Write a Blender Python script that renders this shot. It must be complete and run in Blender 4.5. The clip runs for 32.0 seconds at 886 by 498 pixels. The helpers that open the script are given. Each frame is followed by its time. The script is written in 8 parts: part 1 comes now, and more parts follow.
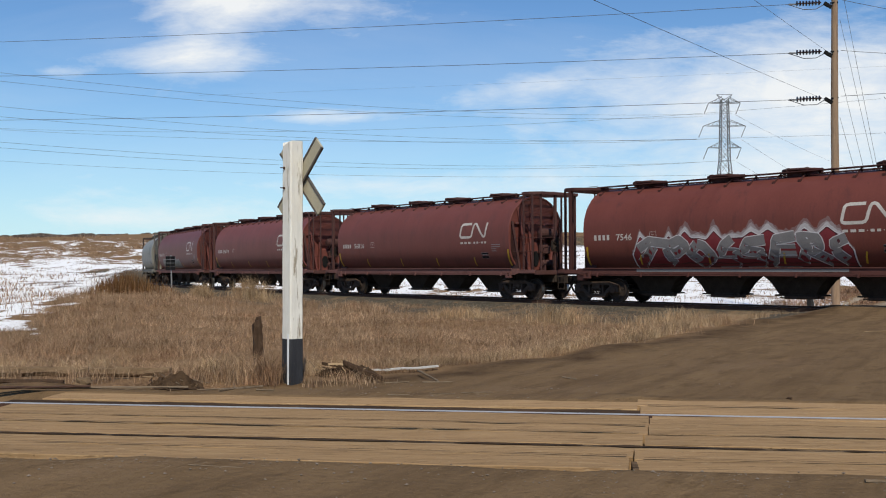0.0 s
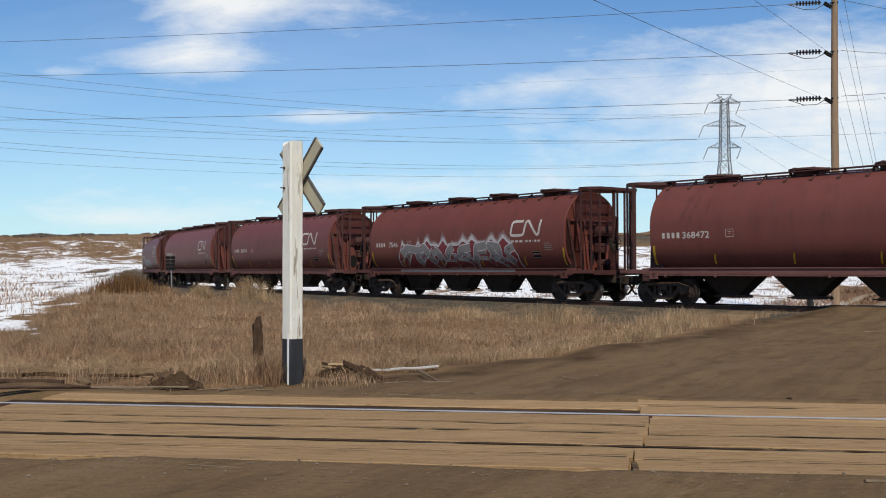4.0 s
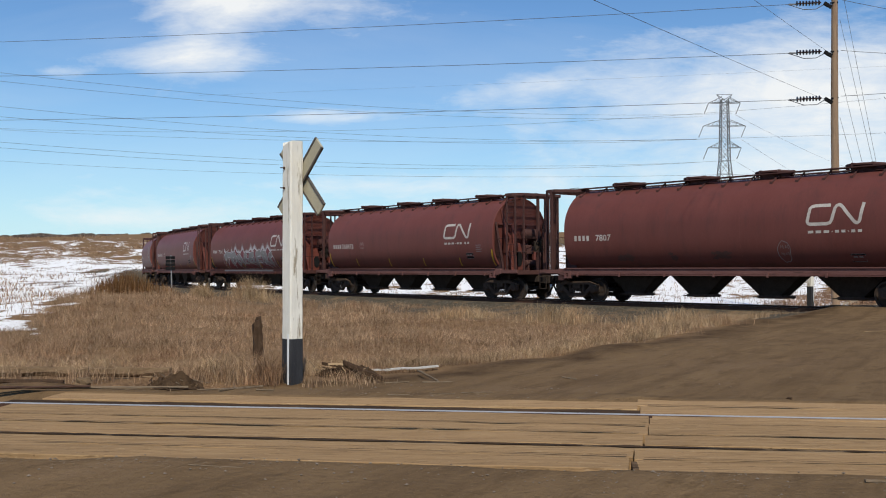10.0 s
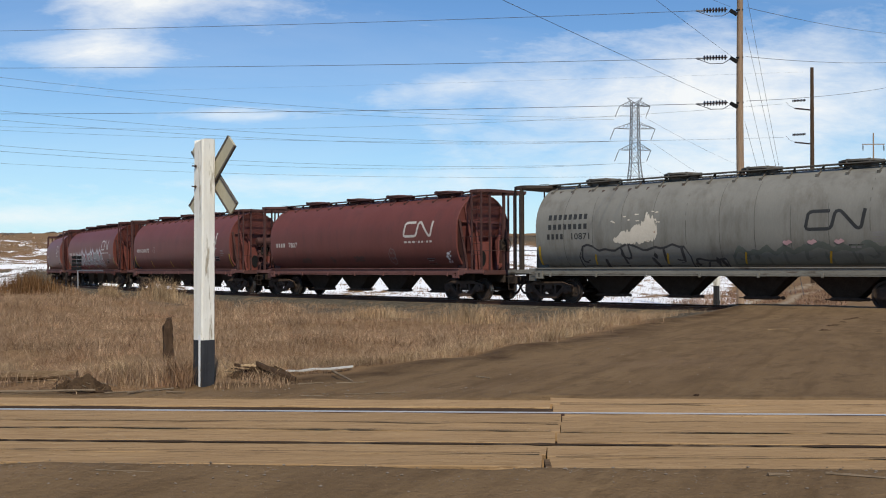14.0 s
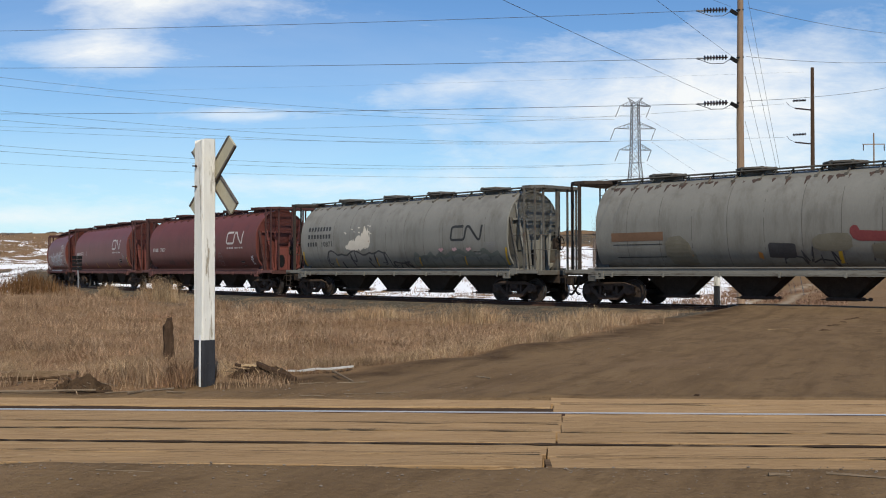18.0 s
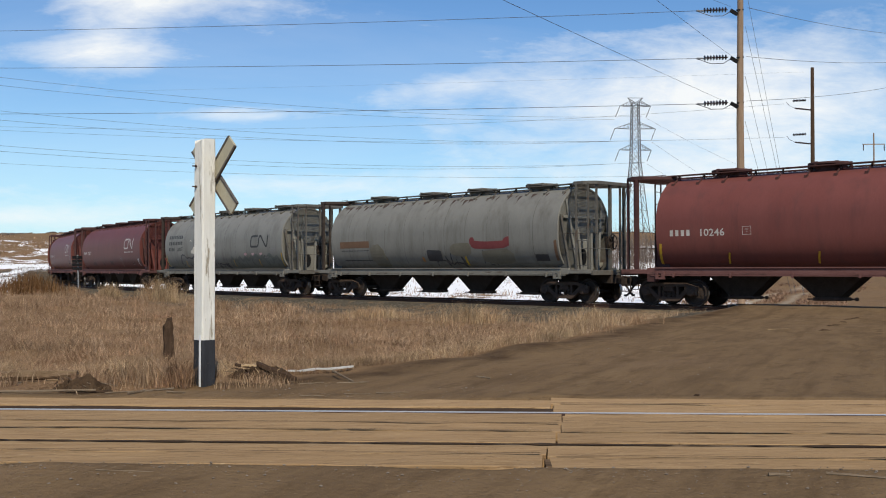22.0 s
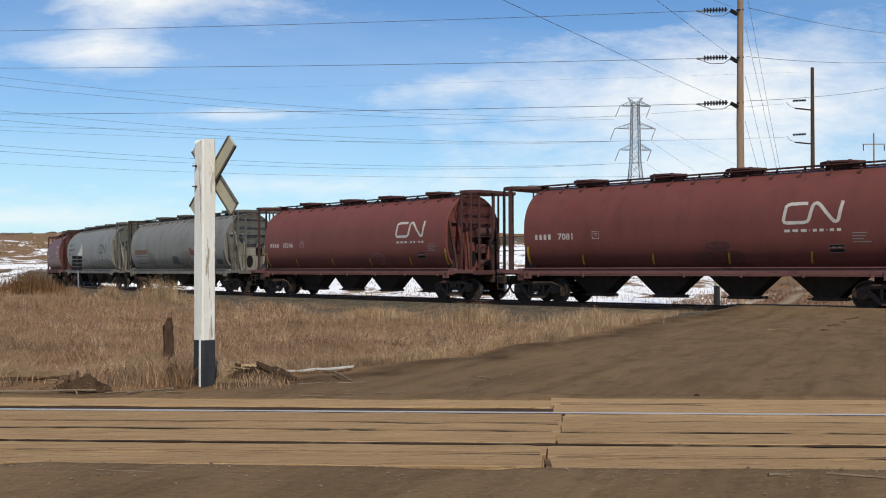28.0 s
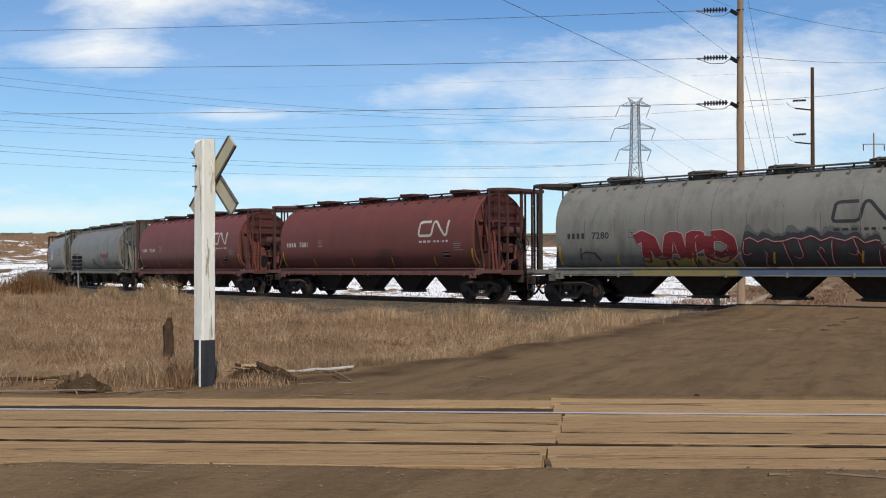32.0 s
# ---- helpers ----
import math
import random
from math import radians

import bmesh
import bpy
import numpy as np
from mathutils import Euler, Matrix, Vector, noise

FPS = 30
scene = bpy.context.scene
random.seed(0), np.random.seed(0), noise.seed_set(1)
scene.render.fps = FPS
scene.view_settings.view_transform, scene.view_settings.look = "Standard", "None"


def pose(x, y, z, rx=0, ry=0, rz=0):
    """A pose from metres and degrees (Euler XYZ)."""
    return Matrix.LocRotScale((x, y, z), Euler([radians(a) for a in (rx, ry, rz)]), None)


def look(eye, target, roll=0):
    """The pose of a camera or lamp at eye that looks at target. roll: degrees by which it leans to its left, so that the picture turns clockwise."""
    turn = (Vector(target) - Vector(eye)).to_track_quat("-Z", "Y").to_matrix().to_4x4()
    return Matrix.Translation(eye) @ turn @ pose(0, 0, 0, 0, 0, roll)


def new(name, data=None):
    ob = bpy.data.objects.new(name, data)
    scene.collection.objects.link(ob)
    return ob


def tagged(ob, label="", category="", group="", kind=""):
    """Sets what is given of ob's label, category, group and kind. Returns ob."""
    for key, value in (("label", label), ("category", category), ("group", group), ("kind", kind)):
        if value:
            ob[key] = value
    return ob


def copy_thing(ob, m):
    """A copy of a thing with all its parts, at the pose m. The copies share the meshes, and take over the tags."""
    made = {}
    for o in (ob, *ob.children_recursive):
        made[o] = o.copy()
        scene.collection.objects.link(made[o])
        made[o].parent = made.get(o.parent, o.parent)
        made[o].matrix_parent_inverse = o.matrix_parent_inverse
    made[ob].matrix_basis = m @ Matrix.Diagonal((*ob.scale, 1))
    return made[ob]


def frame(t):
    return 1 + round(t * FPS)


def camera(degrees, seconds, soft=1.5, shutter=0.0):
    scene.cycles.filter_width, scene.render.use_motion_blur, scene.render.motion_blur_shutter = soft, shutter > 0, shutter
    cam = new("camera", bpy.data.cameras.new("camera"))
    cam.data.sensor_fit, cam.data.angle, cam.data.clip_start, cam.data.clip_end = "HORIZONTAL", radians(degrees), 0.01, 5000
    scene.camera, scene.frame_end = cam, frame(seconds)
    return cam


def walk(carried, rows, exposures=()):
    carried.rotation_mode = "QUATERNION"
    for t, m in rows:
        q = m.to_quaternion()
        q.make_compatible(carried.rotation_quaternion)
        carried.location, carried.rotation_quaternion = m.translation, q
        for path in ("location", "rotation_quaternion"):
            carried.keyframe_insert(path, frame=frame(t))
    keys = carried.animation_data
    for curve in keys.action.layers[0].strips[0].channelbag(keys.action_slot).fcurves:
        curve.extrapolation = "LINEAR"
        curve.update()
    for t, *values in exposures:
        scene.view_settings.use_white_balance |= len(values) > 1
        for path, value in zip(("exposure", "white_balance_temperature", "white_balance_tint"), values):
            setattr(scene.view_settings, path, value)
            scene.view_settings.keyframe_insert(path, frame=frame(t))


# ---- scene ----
# camera on a tripod: it stands, turns 4.8 degrees to the right between 10.6 and 13.5 s, and stands again
EYE = Vector((0.0, 0.0, 1.2))
TILT = 0.926
cam = camera(47.3, 32.0, soft=1.05)


def aim(turn):
    return pose(EYE.x, EYE.y, EYE.z, 90 + TILT, 0, -turn)


PAN = ((0.0, 0.0), (10.5, 0.0), (10.7, 0.05), (11.0, 0.39), (11.5, 1.30), (12.0, 2.78), (12.5, 4.12), (12.8, 4.65), (13.0, 4.87), (13.3, 4.87),
       (14.0, 4.82), (16.5, 4.80), (32.0, 4.80))
walk(cam, [(t, aim(a)) for t, a in PAN], exposures=((0.0, -0.03), (10.6, -0.02), (13.5, 0.03), (20.0, 0.05), (32.0, 0.04)))

# ---- light ----
SUN_AZ, SUN_EL = radians(174), radians(46)     # clockwise from +y
world = bpy.data.worlds.new("sky")
scene.world = world
world.use_nodes = True


def build_sky():
    nt = world.node_tree
    nt.nodes.clear()
    N, L = nt.nodes.new, nt.links.new
    out, bg = N("ShaderNodeOutputWorld"), N("ShaderNodeBackground")
    sky = N("ShaderNodeTexSky")
    sky.sky_type, sky.sun_disc = "NISHITA", False
    sky.sun_elevation, sky.sun_rotation = SUN_EL, SUN_AZ
    sky.air_density, sky.dust_density, sky.ozone_density = 1.0, 0.0, 1.6
    tone = N("ShaderNodeHueSaturation")
    tone.inputs["Saturation"].default_value, tone.inputs["Value"].default_value = 1.12, 1.06
    tint = N("ShaderNodeMix")
    tint.data_type, tint.blend_type = "RGBA", "MULTIPLY"
    tint.inputs["Factor"].default_value = 1.0
    tint.inputs["B"].default_value = (0.86, 1.0, 1.22, 1)
    L(sky.outputs[0], tint.inputs["A"])
    L(tint.outputs["Result"], tone.inputs["Color"])
    co = N("ShaderNodeTexCoord")
    sep = N("ShaderNodeSeparateXYZ")
    L(co.outputs["Generated"], sep.inputs[0])

    def math(op, a, b=None, clamp=False):
        n = N("ShaderNodeMath")
        n.operation, n.use_clamp = op, clamp
        for i, v in enumerate((a, b)):
            if v is None:
                continue
            if isinstance(v, (int, float)):
                n.inputs[i].default_value = v
            else:
                L(v, n.inputs[i])
        return n.outputs[0]

    # azimuth and height of the direction, on a plane one unit ahead
    u = math("DIVIDE", sep.outputs[0], math("MAXIMUM", sep.outputs[1], 0.05))
    v = math("DIVIDE", sep.outputs[2], math("MAXIMUM", sep.outputs[1], 0.05))
    uv = N("ShaderNodeCombineXYZ")
    L(u, uv.inputs[0]), L(v, uv.inputs[1])

    def noise_of(sx, sy, detail, seed, rough=0.6, warp=0.0):
        m = N("ShaderNodeMapping")
        m.inputs["Scale"].default_value = (sx, sy, 1)
        m.inputs["Location"].default_value = (seed, seed * 0.7, 0)
        L(uv.outputs[0], m.inputs[0])
        n = N("ShaderNodeTexNoise")
        n.inputs["Scale"].default_value = 1.0
        n.inputs["Detail"].default_value = detail
        n.inputs["Roughness"].default_value = rough
        n.inputs["Distortion"].default_value = warp
        L(m.outputs[0], n.inputs["Vector"])
        return n.outputs["Fac"]

    def bank(cu, cv, ru, rv, lean=0.0):
        """A soft oval bank of cloud round (cu, cv)."""
        du = math("SUBTRACT", u, cu)
        dv = math("SUBTRACT", math("SUBTRACT", v, cv), math("MULTIPLY", du, lean))
        du, dv = math("DIVIDE", du, ru), math("DIVIDE", dv, rv)
        d = math("ADD", math("MULTIPLY", du, du), math("MULTIPLY", dv, dv))
        return math("POWER", 2.718, math("MULTIPLY", d, -1.0))

    cover = math("MULTIPLY", bank(0.30, 0.172, 0.18, 0.046, 0.10), 1.05)
    for b, k in ((bank(0.43, 0.135, 0.18, 0.075), 1.12), (bank(0.09, 0.180, 0.07, 0.014, 0.1), 0.7), (bank(0.17, 0.222, 0.12, 0.010, 0.1), 0.30), (bank(0.47, 0.245, 0.14, 0.025), 0.35),
                 (bank(-0.215, 0.270, 0.15, 0.026, -0.08), 1.10), (bank(-0.235, 0.238, 0.062, 0.040, 0.3), 1.15), (bank(-0.232, 0.202, 0.075, 0.014), 0.8), (bank(-0.375, 0.192, 0.030, 0.006), 0.6), (bank(-0.32, 0.205, 0.05, 0.012), 0.4),
                 (bank(-0.12, 0.147, 0.060, 0.008), 0.9), (bank(-0.10, 0.080, 0.13, 0.012), 0.85), (bank(0.14, 0.085, 0.16, 0.020), 0.6), (bank(-0.32, 0.047, 0.09, 0.012), 0.7), (bank(-0.10, 0.055, 0.2, 0.02), 0.45),
                 (bank(0.42, 0.075, 0.2, 0.03), 0.55)):
        cover = math("ADD", cover, math("MULTIPLY", b, k))
    streaks = noise_of(5.0, 16.0, 7, 3.1, 0.62, 0.6)
    fine = noise_of(16.0, 46.0, 6, 8.4, 0.65, 0.4)
    wisps = noise_of(30.0, 110.0, 6, 5.3, 0.7, 1.0)
    tex = math("ADD", math("ADD", math("MULTIPLY", streaks, 0.58), math("MULTIPLY", fine, 0.30)), math("MULTIPLY", wisps, 0.12))
    dens = math("SUBTRACT", math("ADD", math("MULTIPLY", cover, 0.62), math("MULTIPLY", tex, 2.2)), 1.27)
    dens = math("MULTIPLY", dens, 1.20, True)
    dens = math("MULTIPLY", dens, 0.95)
    # a thin veil of high cloud everywhere, in long streaks
    veil = math("MULTIPLY", math("SUBTRACT", noise_of(2.2, 9.0, 6, 1.7, 0.6, 0.8), 0.42), 0.9, True)
    dens = math("MAXIMUM", dens, math("MULTIPLY", veil, 0.38))
    haze = N("ShaderNodeMix")
    haze.data_type = "RGBA"
    haze.inputs["B"].default_value = (5.9, 9.5, 11.2, 1)
    L(math("MULTIPLY", math("POWER", 2.718, math("MULTIPLY", math("ABSOLUTE", sep.outputs[2]), -11.0)), 0.85), haze.inputs["Factor"])
    L(tone.outputs[0], haze.inputs["A"])
    mix = N("ShaderNodeMix")
    mix.data_type = "RGBA"
    mix.inputs["B"].default_value = (10.9, 11.1, 11.1, 1)
    L(dens, mix.inputs["Factor"])
    L(haze.outputs["Result"], mix.inputs["A"])
    L(mix.outputs["Result"], bg.inputs["Color"])
    bg.inputs["Strength"].default_value = 0.085
    L(bg.outputs[0], out.inputs[0])


build_sky()
sun = new("sun", bpy.data.lights.new("sun", "SUN"))
sun.data.energy, sun.data.angle, sun.data.color = 4.0, radians(0.53), (1.0, 0.92, 0.77)
sun.matrix_world = look((0, 0, 0), (-math.sin(SUN_AZ) * math.cos(SUN_EL), -math.cos(SUN_AZ) * math.cos(SUN_EL), -math.sin(SUN_EL)))
sun.location = (0, 0, 60)


# ---- materials ----
def material(name, a, b, rough=0.8, metal=0.0, grain=(8.0, 60.0), stretch=(1, 1, 1), bump=0.3, third=None, third_at=(0.55, 0.7), third_scale=3.0,
             coords="Object", spec=0.4, rand=0.0, hue=None):
    """Two colours mixed by a large and a fine noise, an optional third colour in patches, and fine relief."""
    m = bpy.data.materials.new(name)
    m.use_nodes = True
    nt = m.node_tree
    N, L = nt.nodes.new, nt.links.new
    bs = nt.nodes["Principled BSDF"]
    co, mp = N("ShaderNodeTexCoord"), N("ShaderNodeMapping")
    mp.inputs["Scale"].default_value = stretch
    L(co.outputs[coords], mp.inputs[0])
    fac = []
    for s, d in zip(grain, (5, 4)):
        n = N("ShaderNodeTexNoise")
        n.inputs["Scale"].default_value, n.inputs["Detail"].default_value, n.inputs["Roughness"].default_value = s, d, 0.65
        L(mp.outputs[0], n.inputs["Vector"])
        fac.append(n.outputs["Fac"])
    add = N("ShaderNodeMath")
    add.operation = "MULTIPLY_ADD"
    L(fac[0], add.inputs[0])
    add.inputs[1].default_value = 0.6
    half = N("ShaderNodeMath")
    half.operation = "MULTIPLY"
    L(fac[1], half.inputs[0])
    half.inputs[1].default_value = 0.4
    L(half.outputs[0], add.inputs[2])
    ramp = N("ShaderNodeMapRange")
    ramp.inputs["From Min"].default_value, ramp.inputs["From Max"].default_value = 0.34, 0.66
    L(add.outputs[0], ramp.inputs["Value"])
    mix = N("ShaderNodeMix")
    mix.data_type = "RGBA"
    mix.inputs["A"].default_value, mix.inputs["B"].default_value = (*a, 1), (*b, 1)
    L(ramp.outputs[0], mix.inputs["Factor"])
    col = mix.outputs["Result"]
    if third:
        n = N("ShaderNodeTexNoise")
        n.inputs["Scale"].default_value, n.inputs["Detail"].default_value, n.inputs["Roughness"].default_value = third_scale, 7, 0.68
        L(mp.outputs[0], n.inputs["Vector"])
        r = N("ShaderNodeMapRange")
        r.inputs["From Min"].default_value, r.inputs["From Max"].default_value = third_at
        L(n.outputs["Fac"], r.inputs["Value"])
        mx = N("ShaderNodeMix")
        mx.data_type = "RGBA"
        mx.inputs["B"].default_value = (*third, 1)
        L(r.outputs[0], mx.inputs["Factor"])
        L(col, mx.inputs["A"])
        col = mx.outputs["Result"]
    if rand:
        info, hsv = N("ShaderNodeObjectInfo"), N("ShaderNodeHueSaturation")
        r = N("ShaderNodeMapRange")
        r.inputs["To Min"].default_value, r.inputs["To Max"].default_value = 1 - rand, 1 + rand
        L(info.outputs["Random"], r.inputs["Value"])
        L(r.outputs[0], hsv.inputs["Value"])
        L(col, hsv.inputs["Color"])
        col = hsv.outputs["Color"]
    L(col, bs.inputs["Base Color"])
    bs.inputs["Roughness"].default_value, bs.inputs["Metallic"].default_value = rough, metal
    bs.inputs["Specular IOR Level"].default_value = spec
    if bump:
        bp = N("ShaderNodeBump")
        bp.inputs["Strength"].default_value, bp.inputs["Distance"].default_value = bump, 0.02
        L(fac[1], bp.inputs["Height"])
        L(bp.outputs[0], bs.inputs["Normal"])
    return m


BROWN = [material("oxide_red_paint", (0.136, 0.043, 0.034), (0.165, 0.055, 0.045), 0.50, spec=0.22, grain=(0.7, 14), stretch=(1.6, 1.6, 0.35), bump=0.04, third=(0.101, 0.041, 0.035), third_at=(0.50, 0.78), third_scale=1.2, rand=0.12),
         material("dark_oxide_red_paint", (0.121, 0.035, 0.025), (0.154, 0.046, 0.034), 0.5, spec=0.25, grain=(0.7, 14), stretch=(1.6, 1.6, 0.35), bump=0.04, third=(0.071, 0.028, 0.024), third_at=(0.55, 0.8), third_scale=1.2, rand=0.08)]
GREY = material("grey_car_paint", (0.178, 0.171, 0.147), (0.225, 0.216, 0.187), 0.5, spec=0.25, grain=(0.8, 16), stretch=(1.6, 1.6, 0.35), bump=0.04, third=(0.120, 0.108, 0.088), third_at=(0.48, 0.76), third_scale=1.1, rand=0.1)
RUSTY = material("rust", (0.045, 0.025, 0.017), (0.085, 0.042, 0.026), 0.9, grain=(5, 40), bump=0.2)
RUST_RUN = material("dark_rust_run", (0.040, 0.026, 0.020), (0.072, 0.045, 0.033), 0.9, grain=(5, 40), bump=0.2)
UNDER = material("grimy_underframe", (0.030, 0.022, 0.017), (0.058, 0.043, 0.033), 0.9, spec=0.08, grain=(4, 30), bump=0.3)
TRUCKM = material("dusty_cast_steel", (0.056, 0.038, 0.029), (0.105, 0.072, 0.053), 0.9, spec=0.08, grain=(5, 35), bump=0.3)
WHEELM = material("wheel_steel", (0.035, 0.027, 0.023), (0.07, 0.05, 0.038), 0.7, metal=0.2, spec=0.2, grain=(4, 30), bump=0.15)
TREAD = material("bright_tread", (0.22, 0.21, 0.20), (0.34, 0.33, 0.32), 0.35, metal=1.0, grain=(4, 30), bump=0.05)
WHITE_L = material("worn_white_lettering", (0.36, 0.32, 0.28), (0.56, 0.52, 0.47), 0.6, grain=(3, 25), bump=0.05)
BLACK_L = material("black_lettering", (0.02, 0.02, 0.02), (0.035, 0.035, 0.033), 0.6, grain=(3, 25), bump=0.05)
YELLOW = material("yellow_reflective", (0.42, 0.24, 0.015), (0.52, 0.32, 0.03), 0.5, grain=(5, 40), bump=0.05)
SPRAY_GREY = material("grey_spray_paint", (0.155, 0.145, 0.14), (0.215, 0.20, 0.195), 0.5, grain=(2, 20), bump=0.03)
SPRAY_WHITE = material("white_spray_paint", (0.45, 0.42, 0.42), (0.66, 0.63, 0.62), 0.5, grain=(2, 20), bump=0.03)
RED_PATCH = material("faded_red_patch", (0.135, 0.026, 0.026), (0.19, 0.042, 0.040), 0.6, grain=(2, 20), bump=0.03)
SPRAY_RED = material("red_spray_paint", (0.14, 0.014, 0.018), (0.20, 0.026, 0.03), 0.5, grain=(2, 20), bump=0.03)
SPRAY_YELLOW = material("dull_yellow_spray_paint", (0.20, 0.145, 0.045), (0.27, 0.20, 0.065), 0.5, grain=(2, 20), bump=0.03)
SPRAY_PINK = material("pink_spray_paint", (0.40, 0.22, 0.22), (0.50, 0.33, 0.33), 0.5, grain=(2, 20), bump=0.03)
JOINT = material("dirt_in_joint", (0.075, 0.07, 0.062), (0.13, 0.12, 0.105), 0.8, grain=(2, 20), bump=0.03)
DULL_FILL = material("dull_grey_fill", (0.15, 0.145, 0.13), (0.20, 0.195, 0.175), 0.5, grain=(2, 20), bump=0.03)
SMUDGE = material("greasy_smudge", (0.055, 0.026, 0.022), (0.082, 0.036, 0.030), 0.6, grain=(2, 20), bump=0.03)
ORANGE = material("faded_orange_paint", (0.30, 0.115, 0.02), (0.38, 0.16, 0.035), 0.5, grain=(3, 20), bump=0.04)
FADED_GREEN = material("faded_green_grey_paint", (0.085, 0.095, 0.08), (0.12, 0.13, 0.11), 0.5, grain=(2, 20), bump=0.03)
OVER_DARK = material("thin_overspray", (0.15, 0.085, 0.078), (0.20, 0.115, 0.105), 0.5, grain=(2, 20), bump=0.03)
OVER_MID = material("grey_overspray", (0.23, 0.18, 0.175), (0.30, 0.24, 0.235), 0.5, grain=(2, 20), bump=0.03)
OVER_LIGHT = material("pale_overspray", (0.34, 0.31, 0.31), (0.46, 0.43, 0.42), 0.5, grain=(2, 20), bump=0.03)
SOOT = material("sooty_overspray", (0.085, 0.082, 0.076), (0.12, 0.115, 0.105), 0.5, grain=(2, 20), bump=0.03)
DARK_RED = material("dark_red_spray_paint", (0.055, 0.012, 0.014), (0.085, 0.02, 0.022), 0.5, grain=(2, 20), bump=0.03)
DULL_GREEN = material("grey_green_fill", (0.125, 0.13, 0.112), (0.16, 0.165, 0.145), 0.5, grain=(2, 20), bump=0.03)
SPRAY_BLUE = material("dark_blue_spray_paint", (0.06, 0.085, 0.13), (0.09, 0.12, 0.18), 0.5, grain=(2, 20), bump=0.03)
SPRAY_DARK = material("black_spray_paint", (0.025, 0.025, 0.028), (0.05, 0.048, 0.05), 0.5, grain=(2, 20), bump=0.03)
PATCH_PALE = material("bare_primer_patch", (0.50, 0.44, 0.35), (0.62, 0.56, 0.46), 0.6, grain=(2, 20), bump=0.05, third=(0.25, 0.13, 0.07), third_at=(0.62, 0.7), third_scale=4)
PATCH_TAN = material("tan_patch", (0.15, 0.105, 0.06), (0.21, 0.15, 0.09), 0.6, grain=(2, 20), bump=0.05)
RUST_BAND = material("rust_brown_band", (0.11, 0.060, 0.032), (0.16, 0.088, 0.048), 0.7, grain=(2, 20), bump=0.05)
OLIVE = material("faded_olive_paint", (0.118, 0.104, 0.072), (0.158, 0.142, 0.104), 0.6, grain=(2, 20), bump=0.05)



def plank_material():
    """Sandy weathered timber: soft grain, short dark checks along it, worn hollows and specks."""
    m = bpy.data.materials.new("weathered_crossing_timber")
    m.use_nodes = True
    nt = m.node_tree
    N, L = nt.nodes.new, nt.links.new
    bs = nt.nodes["Principled BSDF"]
    co, info = N("ShaderNodeTexCoord"), N("ShaderNodeObjectInfo")
    shift = N("ShaderNodeVectorMath")
    shift.operation = "MULTIPLY_ADD"
    shift.inputs[1].default_value = (37.0, 0.0, 19.0)
    L(info.outputs["Random"], shift.inputs[0])
    L(co.outputs["Object"], shift.inputs[2])

    def noise_of(scale, detail, rough, stretch):
        mp, n = N("ShaderNodeMapping"), N("ShaderNodeTexNoise")
        mp.inputs["Scale"].default_value = stretch
        mp.inputs["Rotation"].default_value = (0, 0, 0.1293)
        L(shift.outputs[0], mp.inputs[0])
        n.inputs["Scale"].default_value, n.inputs["Detail"].default_value, n.inputs["Roughness"].default_value = scale, detail, rough
        L(mp.outputs[0], n.inputs["Vector"])
        return n.outputs["Fac"]

    def blend(v, lo, hi, a, b, most=1.0):
        r, x = N("ShaderNodeMapRange"), N("ShaderNodeMix")
        r.inputs["From Min"].default_value, r.inputs["From Max"].default_value, r.inputs["To Max"].default_value = lo, hi, most
        L(v, r.inputs["Value"])
        x.data_type = "RGBA"
        L(r.outputs[0], x.inputs["Factor"])
        for key, c in (("A", a), ("B", b)):
            if isinstance(c, tuple):
                x.inputs[key].default_value = (*c, 1)
            else:
                L(c, x.inputs[key])
        return x.outputs["Result"]
    grain = noise_of(1.0, 8, 0.7, (1.6, 26, 26))
    col = blend(grain, 0.32, 0.68, (0.230, 0.143, 0.070), (0.393, 0.260, 0.135))
    col = blend(noise_of(1.1, 6, 0.7, (0.5, 2.0, 2.0)), 0.42, 0.66, col, (0.306, 0.195, 0.099), 0.8)
    col = blend(noise_of(1.0, 7, 0.72, (0.8, 3.4, 3.4)), 0.54, 0.70, col, (0.189, 0.118, 0.060), 0.6)
    col = blend(noise_of(9.0, 5, 0.7, (0.5, 1.6, 1)), 0.58, 0.70, col, (0.153, 0.095, 0.048), 0.55)
    checks = noise_of(1.0, 5, 0.6, (2.6, 34, 34))
    col = blend(checks, 0.60, 0.66, col, (0.107, 0.063, 0.032), 0.55)
    col = blend(noise_of(1.0, 4, 0.55, (0.7, 15, 15)), 0.66, 0.70, col, (0.117, 0.069, 0.033), 0.55)
    col = blend(noise_of(38.0, 3, 0.6, (1, 1, 1)), 0.66, 0.72, col, (0.122, 0.077, 0.039), 0.8)
    col = blend(noise_of(30.0, 3, 0.6, (0.8, 1.2, 1)), 0.68, 0.74, col, (0.479, 0.355, 0.205), 0.7)
    # short splits and splinters, and each plank a little lighter or darker
    col = blend(noise_of(1.0, 4, 0.6, (8, 26, 26)), 0.63, 0.69, col, (0.105, 0.063, 0.032), 0.6)
    col = blend(noise_of(1.0, 3, 0.6, (14, 40, 40)), 0.62, 0.70, col, (0.46, 0.33, 0.19), 0.5)
    hsv, tone = N("ShaderNodeHueSaturation"), N("ShaderNodeMapRange")
    tone.inputs["To Min"].default_value, tone.inputs["To Max"].default_value = 0.98, 1.18
    L(info.outputs["Random"], tone.inputs["Value"])
